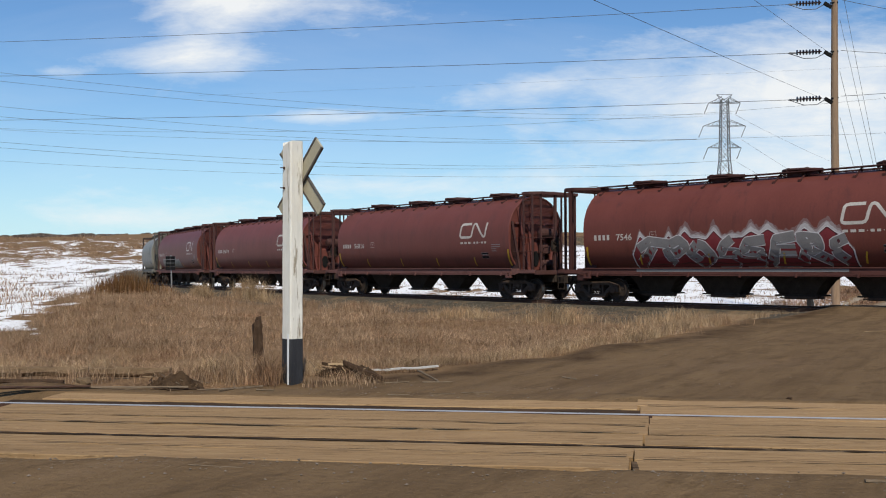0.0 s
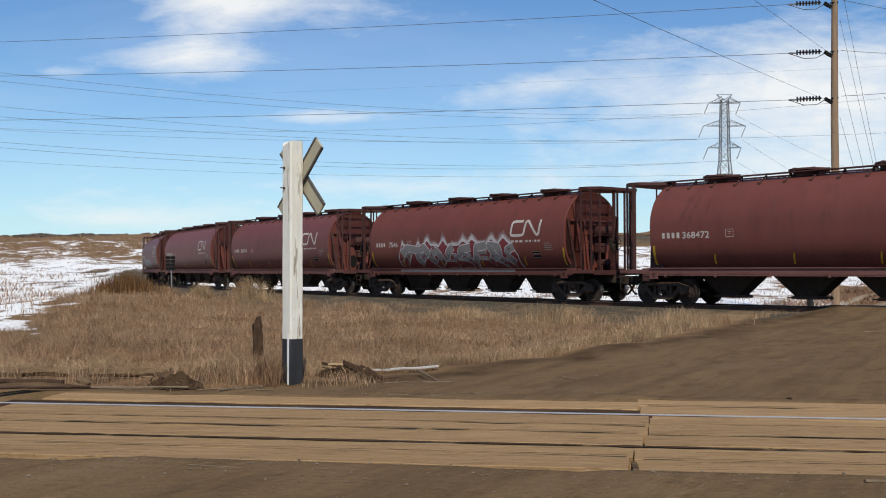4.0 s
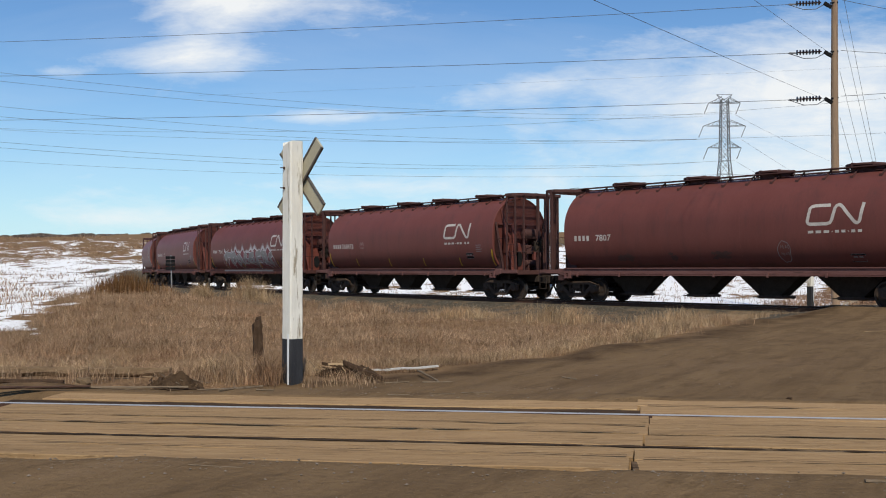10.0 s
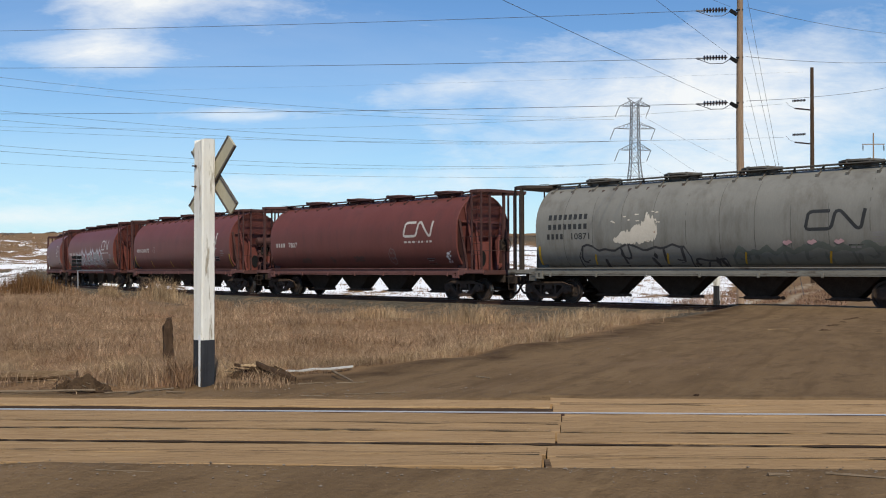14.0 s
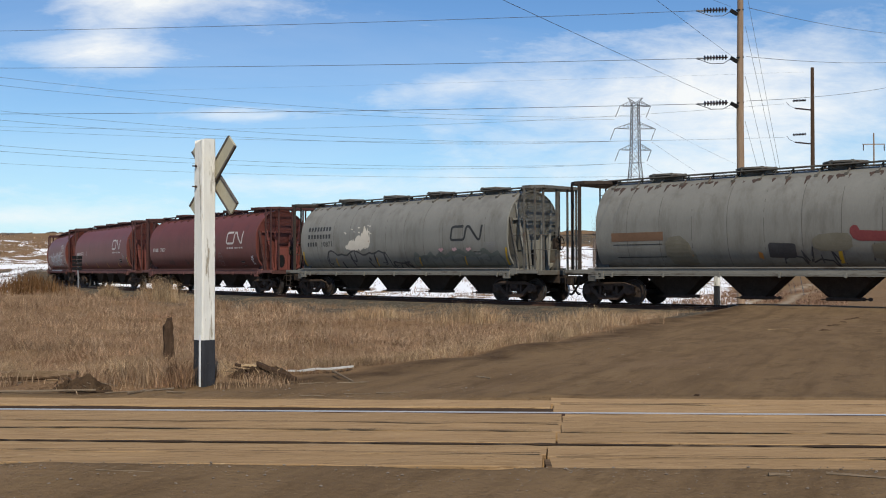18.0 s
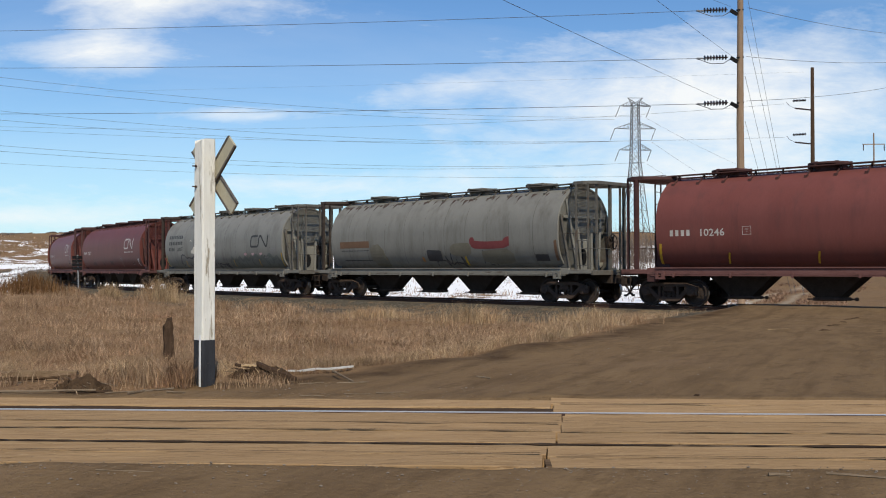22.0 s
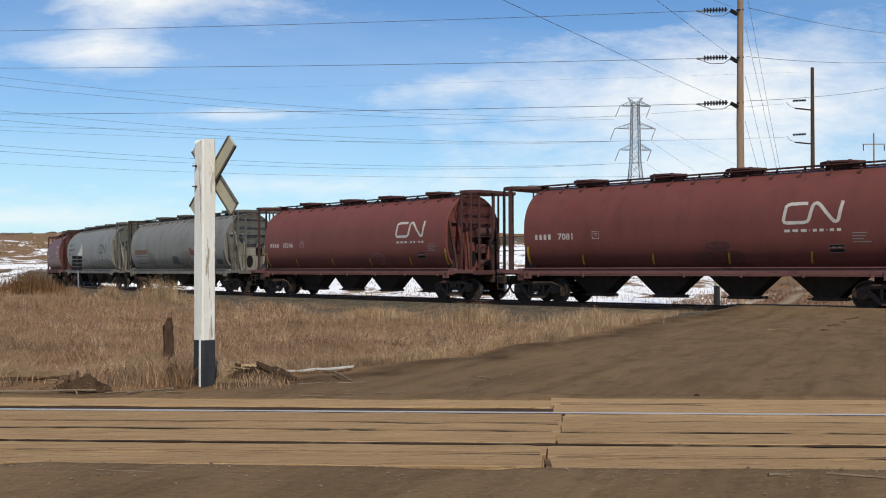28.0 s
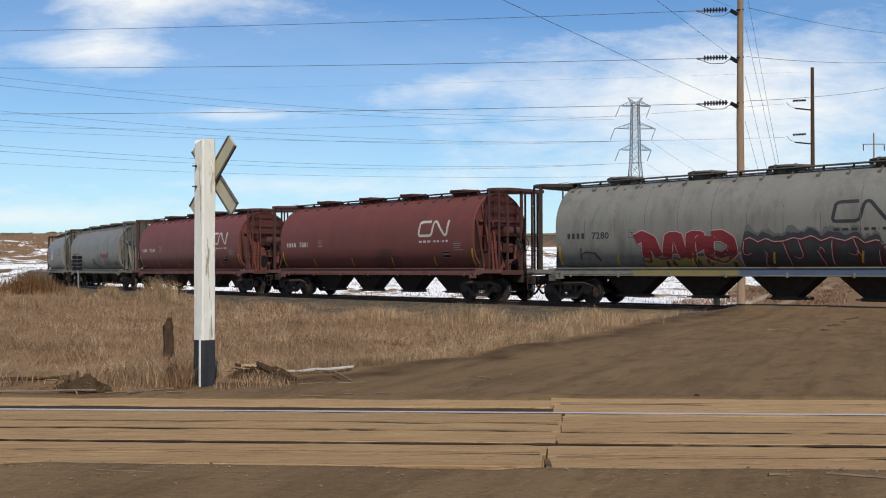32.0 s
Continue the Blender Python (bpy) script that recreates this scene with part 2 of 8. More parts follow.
    L(tone.outputs[0], hsv.inputs["Value"])
    L(col, hsv.inputs["Color"])
    L(hsv.outputs[0], bs.inputs["Base Color"])
    bs.inputs["Roughness"].default_value = 0.9
    bs.inputs["Specular IOR Level"].default_value = 0.06
    bp = N("ShaderNodeBump")
    bp.inputs["Strength"].default_value, bp.inputs["Distance"].default_value = 0.7, 0.012
    inv = N("ShaderNodeMath")
    inv.operation = "SUBTRACT"
    L(grain, inv.inputs[0])
    L(checks, inv.inputs[1])
    L(inv.outputs[0], bp.inputs["Height"])
    L(bp.outputs[0], bs.inputs["Normal"])
    return m


PLANK = plank_material()
# dark rotten timber, also the colour for the shaded gap at the near rail
ROT_AND_GAP_SHADE = material("dark_rot_and_gap_shade", (0.030, 0.020, 0.014), (0.095, 0.060, 0.036), 0.95, grain=(1.2, 6), stretch=(0.35, 6, 6), bump=1.0, third=(0.20, 0.125, 0.070), third_at=(0.60, 0.66), third_scale=2.2, spec=0.05)
ROTTEN = material("rotten_timber", (0.075, 0.047, 0.028), (0.19, 0.125, 0.072), 0.95, grain=(1.6, 7), stretch=(0.4, 6, 6), bump=1.0, third=(0.035, 0.022, 0.014), third_at=(0.52, 0.62), third_scale=3, spec=0.05)
RAILM = material("rail_rust", (0.06, 0.03, 0.02), (0.11, 0.055, 0.035), 0.8, metal=0.3, grain=(3, 40), bump=0.2)
RAILTOP = material("polished_railhead", (0.44, 0.43, 0.41), (0.60, 0.58, 0.55), 0.5, metal=0.35, grain=(2, 30), stretch=(0.2, 4, 4), bump=0.03)
TIE = material("creosoted_tie", (0.045, 0.034, 0.026), (0.09, 0.068, 0.05), 0.95, grain=(4, 30), stretch=(6, 0.5, 6), bump=0.5)
POSTW = material("flaking_white_paint_on_timber", (0.67, 0.65, 0.58), (0.82, 0.80, 0.72), 0.75, grain=(3, 25), stretch=(5, 5, 0.5), bump=0.45, spec=0.15, third=(0.33, 0.285, 0.21), third_at=(0.56, 0.64), third_scale=3.2)
POSTB = material("black_paint_on_timber", (0.014, 0.015, 0.018), (0.035, 0.036, 0.04), 0.7, grain=(3, 25), stretch=(5, 5, 0.5), bump=0.4, third=(0.16, 0.12, 0.07), third_at=(0.68, 0.72), third_scale=3.0)
BLADE = material("back_of_sign_blade", (0.33, 0.30, 0.21), (0.44, 0.40, 0.29), 0.6, grain=(3, 25), bump=0.1, third=(0.22, 0.18, 0.11), third_at=(0.6, 0.75))
BLADE_EDGE = material("dark_blade_edge", (0.07, 0.06, 0.05), (0.12, 0.10, 0.085), 0.7, grain=(3, 25), bump=0.1)
STRIP = material("white_reflective_strip", (0.70, 0.70, 0.68), (0.8, 0.8, 0.78), 0.4, grain=(3, 25), bump=0.05)
OLDWOOD = material("grey_old_wood", (0.13, 0.095, 0.062), (0.25, 0.19, 0.13), 0.9, spec=0.08, grain=(4, 30), stretch=(0.5, 6, 6), bump=0.5)
DARKWOOD = material("charred_old_wood", (0.040, 0.025, 0.016), (0.095, 0.060, 0.038), 0.95, spec=0.06, grain=(4, 30), stretch=(6, 6, 0.6), bump=0.6)
FRESHWOOD = material("split_pale_wood", (0.40, 0.27, 0.14), (0.52, 0.37, 0.21), 0.85, grain=(4, 30), stretch=(0.5, 6, 6), bump=0.4)
LOGM = material("weathered_sandy_log", (0.13, 0.086, 0.050), (0.235, 0.162, 0.096), 0.95, grain=(2, 16), stretch=(0.6, 4, 4), bump=0.7, spec=0.05, third=(0.075, 0.048, 0.029), third_at=(0.55, 0.66), third_scale=3.0)
SANDY = material("sand_covered_wood", (0.25, 0.165, 0.09), (0.34, 0.24, 0.14), 0.95, grain=(3, 20), bump=0.4, spec=0.05)
WHITEBOARD = material("white_painted_board", (0.42, 0.40, 0.36), (0.58, 0.56, 0.52), 0.8, grain=(3, 25), stretch=(0.5, 4, 4), bump=0.3, third=(0.3, 0.25, 0.19), third_at=(0.6, 0.7))
POLEW = material("pine_utility_pole", (0.17, 0.108, 0.068), (0.32, 0.220, 0.138), 0.85, grain=(2, 18), stretch=(4, 4, 0.4), bump=0.3, third=(0.12, 0.075, 0.05), third_at=(0.6, 0.75), third_scale=1.5)
INSUL = material("brown_porcelain", (0.030, 0.018, 0.016), (0.055, 0.035, 0.03), 0.25, grain=(3, 25), bump=0.02, spec=0.5)
STEEL = material("galvanised_steel", (0.11, 0.115, 0.12), (0.17, 0.175, 0.18), 0.6, metal=0.4, grain=(1, 10), bump=0.05)
WIRE = material("aluminium_wire", (0.07, 0.075, 0.085), (0.11, 0.115, 0.13), 0.6, metal=0.3, grain=(1, 10), bump=0.0)
GALV = material("dull_sign_steel", (0.20, 0.20, 0.20), (0.30, 0.30, 0.29), 0.6, metal=0.4, grain=(3, 25), bump=0.05)
SIGNBLACK = material("black_plate", (0.008, 0.008, 0.009), (0.018, 0.018, 0.018), 0.9, spec=0.05, grain=(3, 25), bump=0.05)
SOIL = material("turned_soil", (0.036, 0.022, 0.013), (0.10, 0.064, 0.037), 0.98, grain=(6, 40), bump=1.0, spec=0.05)
BARK = material("grey_bare_bark", (0.165, 0.135, 0.118), (0.26, 0.215, 0.19), 0.9, grain=(2, 20), bump=0.1)
STONE = material("pale_gravel", (0.15, 0.11, 0.075), (0.30, 0.245, 0.19), 0.9, grain=(3, 18), bump=0.3, rand=0.3)
SNOWM = material("old_snow", (0.84, 0.84, 0.85), (0.90, 0.90, 0.90), 0.6, grain=(1.5, 9), bump=0.5)


def grass_material(name, a, b, tip):
    """Straw that is darker at the root by kind of blade: colour differs blade by blade."""
    m = bpy.data.materials.new(name)
    m.use_nodes = True
    nt = m.node_tree
    N, L = nt.nodes.new, nt.links.new
    bs = nt.nodes["Principled BSDF"]
    g, ramp = N("ShaderNodeNewGeometry"), N("ShaderNodeValToRGB")
    L(g.outputs["Random Per Island"], ramp.inputs[0])
    ramp.color_ramp.elements[0].color, ramp.color_ramp.elements[1].color = (*a, 1), (*tip, 1)
    e = ramp.color_ramp.elements.new(0.55)
    e.color = (*b, 1)
    co, n = N("ShaderNodeTexCoord"), N("ShaderNodeTexNoise")
    n.inputs["Scale"].default_value, n.inputs["Detail"].default_value, n.inputs["Roughness"].default_value = 0.45, 6, 0.7
    L(co.outputs["Object"], n.inputs["Vector"])
    r = N("ShaderNodeMapRange")
    r.inputs["From Min"].default_value, r.inputs["From Max"].default_value = 0.3, 0.7
    r.inputs["To Min"].default_value, r.inputs["To Max"].default_value = 0.55, 1.40
    L(n.outputs["Fac"], r.inputs["Value"])
    # matted hollows and paler clumps about a hand across
    n3, r3, by = N("ShaderNodeTexNoise"), N("ShaderNodeMapRange"), N("ShaderNodeMath")
    n3.inputs["Scale"].default_value, n3.inputs["Detail"].default_value, n3.inputs["Roughness"].default_value = 2.2, 4, 0.6
    L(co.outputs["Object"], n3.inputs["Vector"])
    r3.inputs["From Min"].default_value, r3.inputs["From Max"].default_value = 0.32, 0.68
    r3.inputs["To Min"].default_value, r3.inputs["To Max"].default_value = 0.62, 1.32
    L(n3.outputs["Fac"], r3.inputs["Value"])
    by.operation = "MULTIPLY"
    L(r.outputs[0], by.inputs[0])
    L(r3.outputs[0], by.inputs[1])
    hsv = N("ShaderNodeHueSaturation")
    L(by.outputs[0], hsv.inputs["Value"])
    L(ramp.outputs[0], hsv.inputs["Color"])
    # russet stands among the straw
    n2, r2, mx = N("ShaderNodeTexNoise"), N("ShaderNodeMapRange"), N("ShaderNodeMix")
    n2.inputs["Scale"].default_value, n2.inputs["Detail"].default_value, n2.inputs["Roughness"].default_value = 0.8, 5, 0.7
    L(co.outputs["Object"], n2.inputs["Vector"])
    r2.inputs["From Min"].default_value, r2.inputs["From Max"].default_value, r2.inputs["To Max"].default_value = 0.50, 0.62, 0.6
    L(n2.outputs["Fac"], r2.inputs["Value"])
    mx.data_type, mx.blend_type = "RGBA", "MULTIPLY"
    mx.inputs["B"].default_value = (0.98, 0.80, 0.72, 1)
    L(r2.outputs[0], mx.inputs["Factor"])
    L(hsv.outputs[0], mx.inputs["A"])
    L(mx.outputs["Result"], bs.inputs["Base Color"])
    bs.inputs["Roughness"].default_value = 0.8
    bs.inputs["Specular IOR Level"].default_value = 0.05
    return m


PALE_STRAW = grass_material("pale_dry_grass", (0.225, 0.147, 0.083), (0.375, 0.262, 0.152), (0.520, 0.388, 0.238))
STRAW = grass_material("dry_grass", (0.165, 0.102, 0.062), (0.302, 0.198, 0.121), (0.485, 0.352, 0.224))
TWIGS = grass_material("bare_twigs", (0.085, 0.065, 0.052), (0.14, 0.11, 0.092), (0.21, 0.175, 0.15))
RUSSET = grass_material("russet_weeds", (0.135, 0.078, 0.050), (0.235, 0.145, 0.095), (0.33, 0.22, 0.15))
REEDS = grass_material("dry_reeds", (0.067, 0.033, 0.014), (0.144, 0.077, 0.033), (0.258, 0.148, 0.068))


# ---- the line of the main track: an easement into a right-hand curve ----
RAIL_Z, GRADE = 1.2 - 1.3756, -0.004054
STEP = 0.5
S_AXIS = np.arange(-170.0, 330.0, STEP)
CURV = np.where(S_AXIS < -40.5, 0.0, -0.0024055 - 0.00005914 * np.minimum(S_AXIS, 118.0))
PSI = np.cumsum(CURV) * STEP
I0 = int(np.argmin(np.abs(S_AXIS)))
PSI = PSI - PSI[I0] + 2.31165
LINE_X = np.cumsum(np.cos(PSI)) * STEP
LINE_Y = np.cumsum(np.sin(PSI)) * STEP
LINE_X += 17.134 - LINE_X[I0]
LINE_Y += 28.900 - LINE_Y[I0]


def on_line(s, side=0.0):
    """Place and heading on the main track at arc length s; side: metres to the left of the way the train goes."""
    x, y, a = (float(np.interp(s, S_AXIS, v)) for v in (LINE_X, LINE_Y, PSI))
    return Vector((x - math.sin(a) * side, y + math.cos(a) * side, RAIL_Z + GRADE * max(s, -20.0))), a


def travelled(t):
    d = t - 16.0
    return 3.81552 * d + 0.0150613 * d * d / 2 + 0.00098556 * d ** 3 / 6


PITCH, CENTRE4, PIVOT = 18.05, 50.615, 6.75


# ---- mesh helpers ----
def box_bm(bm, lo, hi, bevel=0.0):
    x0, y0, z0 = lo
    x1, y1, z1 = hi
    vs = [bm.verts.new(p) for p in ((x0, y0, z0), (x1, y0, z0), (x1, y1, z0), (x0, y1, z0), (x0, y0, z1), (x1, y0, z1), (x1, y1, z1), (x0, y1, z1))]
    fs = [bm.faces.new([vs[i] for i in f]) for f in ((3, 2, 1, 0), (4, 5, 6, 7), (0, 1, 5, 4), (1, 2, 6, 5), (2, 3, 7, 6), (3, 0, 4, 7))]
    if bevel:
        edges = list({e for f in fs for e in f.edges})
        bmesh.ops.bevel(bm, geom=edges, offset=bevel, segments=1, affect="EDGES")
    return vs


def beam_bm(bm, a, b, w, h=None, up=(0, 0, 1)):
    """A square bar from a to b."""
    a, b = Vector(a), Vector(b)
    h = h or w
    d = (b - a).normalized()
    u = Vector(up)
    if abs(d.dot(u)) > 0.98:
        u = Vector((1, 0, 0))
    s = d.cross(u).normalized() * (w / 2)
    t = s.cross(d).normalized() * (h / 2)
    vs = [bm.verts.new(p + q) for p in (a, b) for q in (-s - t, s - t, s + t, -s + t)]
    for f in ((3, 2, 1, 0), (4, 5, 6, 7), (0, 1, 5, 4), (1, 2, 6, 5), (2, 3, 7, 6), (3, 0, 4, 7)):
        bm.faces.new([vs[i] for i in f])


def tube_bm(bm, pts, r, n=8, caps=True):
    """A round tube through points; r: one radius or one for each point."""
    pts = [Vector(p) for p in pts]
    rs = r if isinstance(r, (list, tuple)) else [r] * len(pts)
    rings = []
    for i, p in enumerate(pts):
        d = (pts[min(i + 1, len(pts) - 1)] - pts[max(i - 1, 0)]).normalized()
        u = Vector((0, 0, 1)) if abs(d.z) < 0.95 else Vector((1, 0, 0))
        s = d.cross(u).normalized()
        t = s.cross(d)
        rings.append([bm.verts.new(p + (s * math.cos(k * math.tau / n) + t * math.sin(k * math.tau / n)) * rs[i]) for k in range(n)])
    for a, b in zip(rings, rings[1:]):
        for k in range(n):
            bm.faces.new((a[k], a[(k + 1) % n], b[(k + 1) % n], b[k]))
    if caps:
        bm.faces.new(rings[0][::-1]), bm.faces.new(rings[-1])


def lathe_bm(bm, profile, n=24, axis="z", at=(0, 0, 0)):
    """Turn (radius, height) pairs round an axis."""
    at = Vector(at)
    rings = []
    for r, h in profile:
        ring = []
        for k in range(n):
            c, s = math.cos(k * math.tau / n) * r, math.sin(k * math.tau / n) * r
            ring.append(bm.verts.new(at + Vector({"z": (c, s, h), "y": (c, h, -s), "x": (h, c, s)}[axis])))
        rings.append(ring)
    for a, b in zip(rings, rings[1:]):
        for k in range(n):
            bm.faces.new((a[k], a[(k + 1) % n], b[(k + 1) % n], b[k]))
    if profile[0][0] > 1e-6:
        bm.faces.new(rings[0][::-1])
    if profile[-1][0] > 1e-6:
        bm.faces.new(rings[-1])


def mesh_of(name, bm, mat, smooth=False):
    bmesh.ops.recalc_face_normals(bm, faces=bm.faces)
    me = bpy.data.meshes.new(name)
    bm.to_mesh(me)
    bm.free()
    me.materials.append(mat)
    if smooth:
        me.shade_smooth()
        me.set_sharp_from_angle(angle=radians(35))
    return me


def part(name, bm, mat, parent, label="", smooth=False):
    ob = new(name, mesh_of(name, bm, mat, smooth))
    ob.parent = parent
    return tagged(ob, label) if label else ob


def place(name, me, parent, m=None):
    """One more object on a mesh that is already there."""
    ob = new(name, me)
    ob.parent = parent
    if m is not None:
        ob.matrix_basis = m
    return ob


def thing(name, label, category, group="", kind="", m=None):
    ob = new(name)
    if m is not None:
        ob.matrix_basis = m
    return tagged(ob, label, category, group, kind)


def bulk(name, verts, faces, mat):
    me = bpy.data.meshes.new(name)
    me.from_pydata(verts, [], faces)
    me.materials.append(mat)
    return new(name, me)


# ---- ground: one sheet from the camera to the far hills ----
NEAR_SLOPE = -0.130                      # the siding runs almost across the view


def siding_y(x):
    return 8.37 + NEAR_SLOPE * x


def graded(fine_lo, fine_hi, step, far_lo, far_hi, grow=1.12):
    mid = list(np.arange(fine_lo, fine_hi + 1e-6, step))
    a, d = fine_lo, step
    low = []
    while a > far_lo:
        d *= grow
        a -= d
        low.append(a)
    b, d = fine_hi, step
    high = []
    while b < far_hi:
        d *= grow
        b += d
        high.append(b)
    return np.array(low[::-1] + mid + high)


def sm(v, a, b):
    t = np.clip((v - a) / (b - a), 0, 1)
    return t * t * (3 - 2 * t)


def value_noise(x, y, seed):
    """Smooth noise on arrays, about -1 to 1."""
    rng = np.random.RandomState(seed)
    tab = rng.rand(256, 256)
    xi, yi = np.floor(x).astype(int), np.floor(y).astype(int)
    fx, fy = x - xi, y - yi
    fx, fy = fx * fx * (3 - 2 * fx), fy * fy * (3 - 2 * fy)
    g = lambda i, j: tab[i & 255, j & 255]
    a = g(xi, yi) * (1 - fx) + g(xi + 1, yi) * fx
    b = g(xi, yi + 1) * (1 - fx) + g(xi + 1, yi + 1) * fx
    return (a * (1 - fy) + b * fy) * 2 - 1


def line_distance(x, y):
    """Distance to the main track, the arc length there, and the side (positive: the camera's)."""
    keep = S_AXIS[::4]
    lx, ly, lp = LINE_X[::4], LINE_Y[::4], PSI[::4]
    best = np.full(x.shape, 1e9)
    s = np.zeros(x.shape)
    side = np.zeros(x.shape)
    for i in range(len(keep)):
        dx, dy = x - lx[i], y - ly[i]
        along = np.clip(dx * np.cos(lp[i]) + dy * np.sin(lp[i]), -1.0, 1.0)
        ex, ey = dx - along * np.cos(lp[i]), dy - along * np.sin(lp[i])
        d = ex * ex + ey * ey
        w = d < best
        best = np.where(w, d, best)
        s = np.where(w, keep[i] + along, s)
        side = np.where(w, -np.sin(lp[i]) * dx + np.cos(lp[i]) * dy, side)
    return np.sqrt(best), s, side


def road_edge(y):
    """x of the grass edge of the dirt road at the distance y."""
    return np.interp(y, (-5, 9.6, 10.2, 10.5, 10.8, 11.3, 12.1, 13.3, 17.3, 21.3, 26.2, 31.0, 37.0, 50.0, 75.0, 140.0), (-14.0, -9.0, -2.6, -1.65, -1.1, -0.62, -0.10, 1.15, 3.6, 5.65, 8.35, 11.6, 14.6, 20.8, 31.6, 59.0))


def height(x, y):
    x, y = np.asarray(x, float), np.asarray(y, float)
    d, s, side = line_distance(x, y)
    r = np.hypot(x, y)
    zr = RAIL_Z + GRADE * np.clip(s, -20, 330)
    flat = 0.008 - 0.14 * sm(siding_y(x) - 2.4 - y, 0, 4)
    # the grassed hollow between the two tracks
    e = x - road_edge(y)
    hollow = -0.03 - 0.30 * sm(y, 10.0, 16.0) - 0.40 * sm(y, 20, 60)
    road = np.interp(y, (0, 9.5, 20, 28), (-0.03, -0.03, -0.09, -0.17))
    k = sm(e, -2.8, 0.6)
    z = np.where(y < siding_y(x) + 1.2, flat, hollow * (1 - k) + road * k)
    z = z - 0.5 * sm(-x, 9 + 0.1 * y, 22 + 0.1 * y) * sm(y, 16, 40)
    # behind the main track: low ground, then the long rise to the hills
    back = sm(-side, 2.0, 9.0) * (side < 0)
    z = z * (1 - back) + (zr - 0.75) * back
    hill = sm(r, 70, 330)
    z = z + 0.55 * np.exp(-((x + 12.3) / 4.4) ** 2 - ((y - 40) / 11) ** 2)
    z = z + hill * (11.4 + 0.9 * value_noise(x / 60, y / 60, 3) + 0.5 * value_noise(x / 17, y / 17, 4) + 0.35 * value_noise(x / 6, y / 6, 6)) * (1 - 0.55 * sm(r, 420, 3000))
    z = z + sm(r, 40, 90) * 0.25 * value_noise(x / 9, y / 9, 5)
    # ballast shoulders
    bed = np.clip(zr - 0.15 - np.maximum(d - 1.9, 0) * 0.42, zr - 1.0, None)
    z = np.where(d < 4.5, np.maximum(np.where(d < 1.9, bed, z), bed), z)
    # the road's hump over the main track
    over = sm(e, -0.5, 0.8) * (1 - sm(d, 1.2, 8.0)) * (r < 60)
    z = z * (1 - over) + (zr - 0.012 + 0.155 * sm(side, 0.85, 1.9)) * over
    near = 1 - sm(r, 30, 60)
    rough = 0.035 * value_noise(x / 1.3, y / 1.3, 7) + 0.018 * value_noise(x / 0.37, y / 0.37, 8)
    lane = sm(e, 0, 1.5) + (y < siding_y(x) + 1.0)
    z = z + near * rough * np.where(lane > 0.5, 0.45, 1.6) * (d > 1.8)
    # the slot in which the crossing timbers and the siding rails lie
    q = y - siding_y(x)
    lap = 0.07 * value_noise(x / 0.6, x * 0, 41) + 0.03 * value_noise(x / 0.17, x * 0, 42)
    deep = sm(q + lap, -2.36, -2.14) * (q < np.where(x > 1.6, 0.90, 0.74)) * (x > -4.6)
    return z * (1 - deep) + np.minimum(z, -0.10) * deep


TRACK_Y, TRACK_X = (30.0, 41.0, 50.0, 59.0, 69.0, 86.5, 110.0), (9.5, 14.8, 19.0, 23.5, 28.4, 39.3, 54.0)


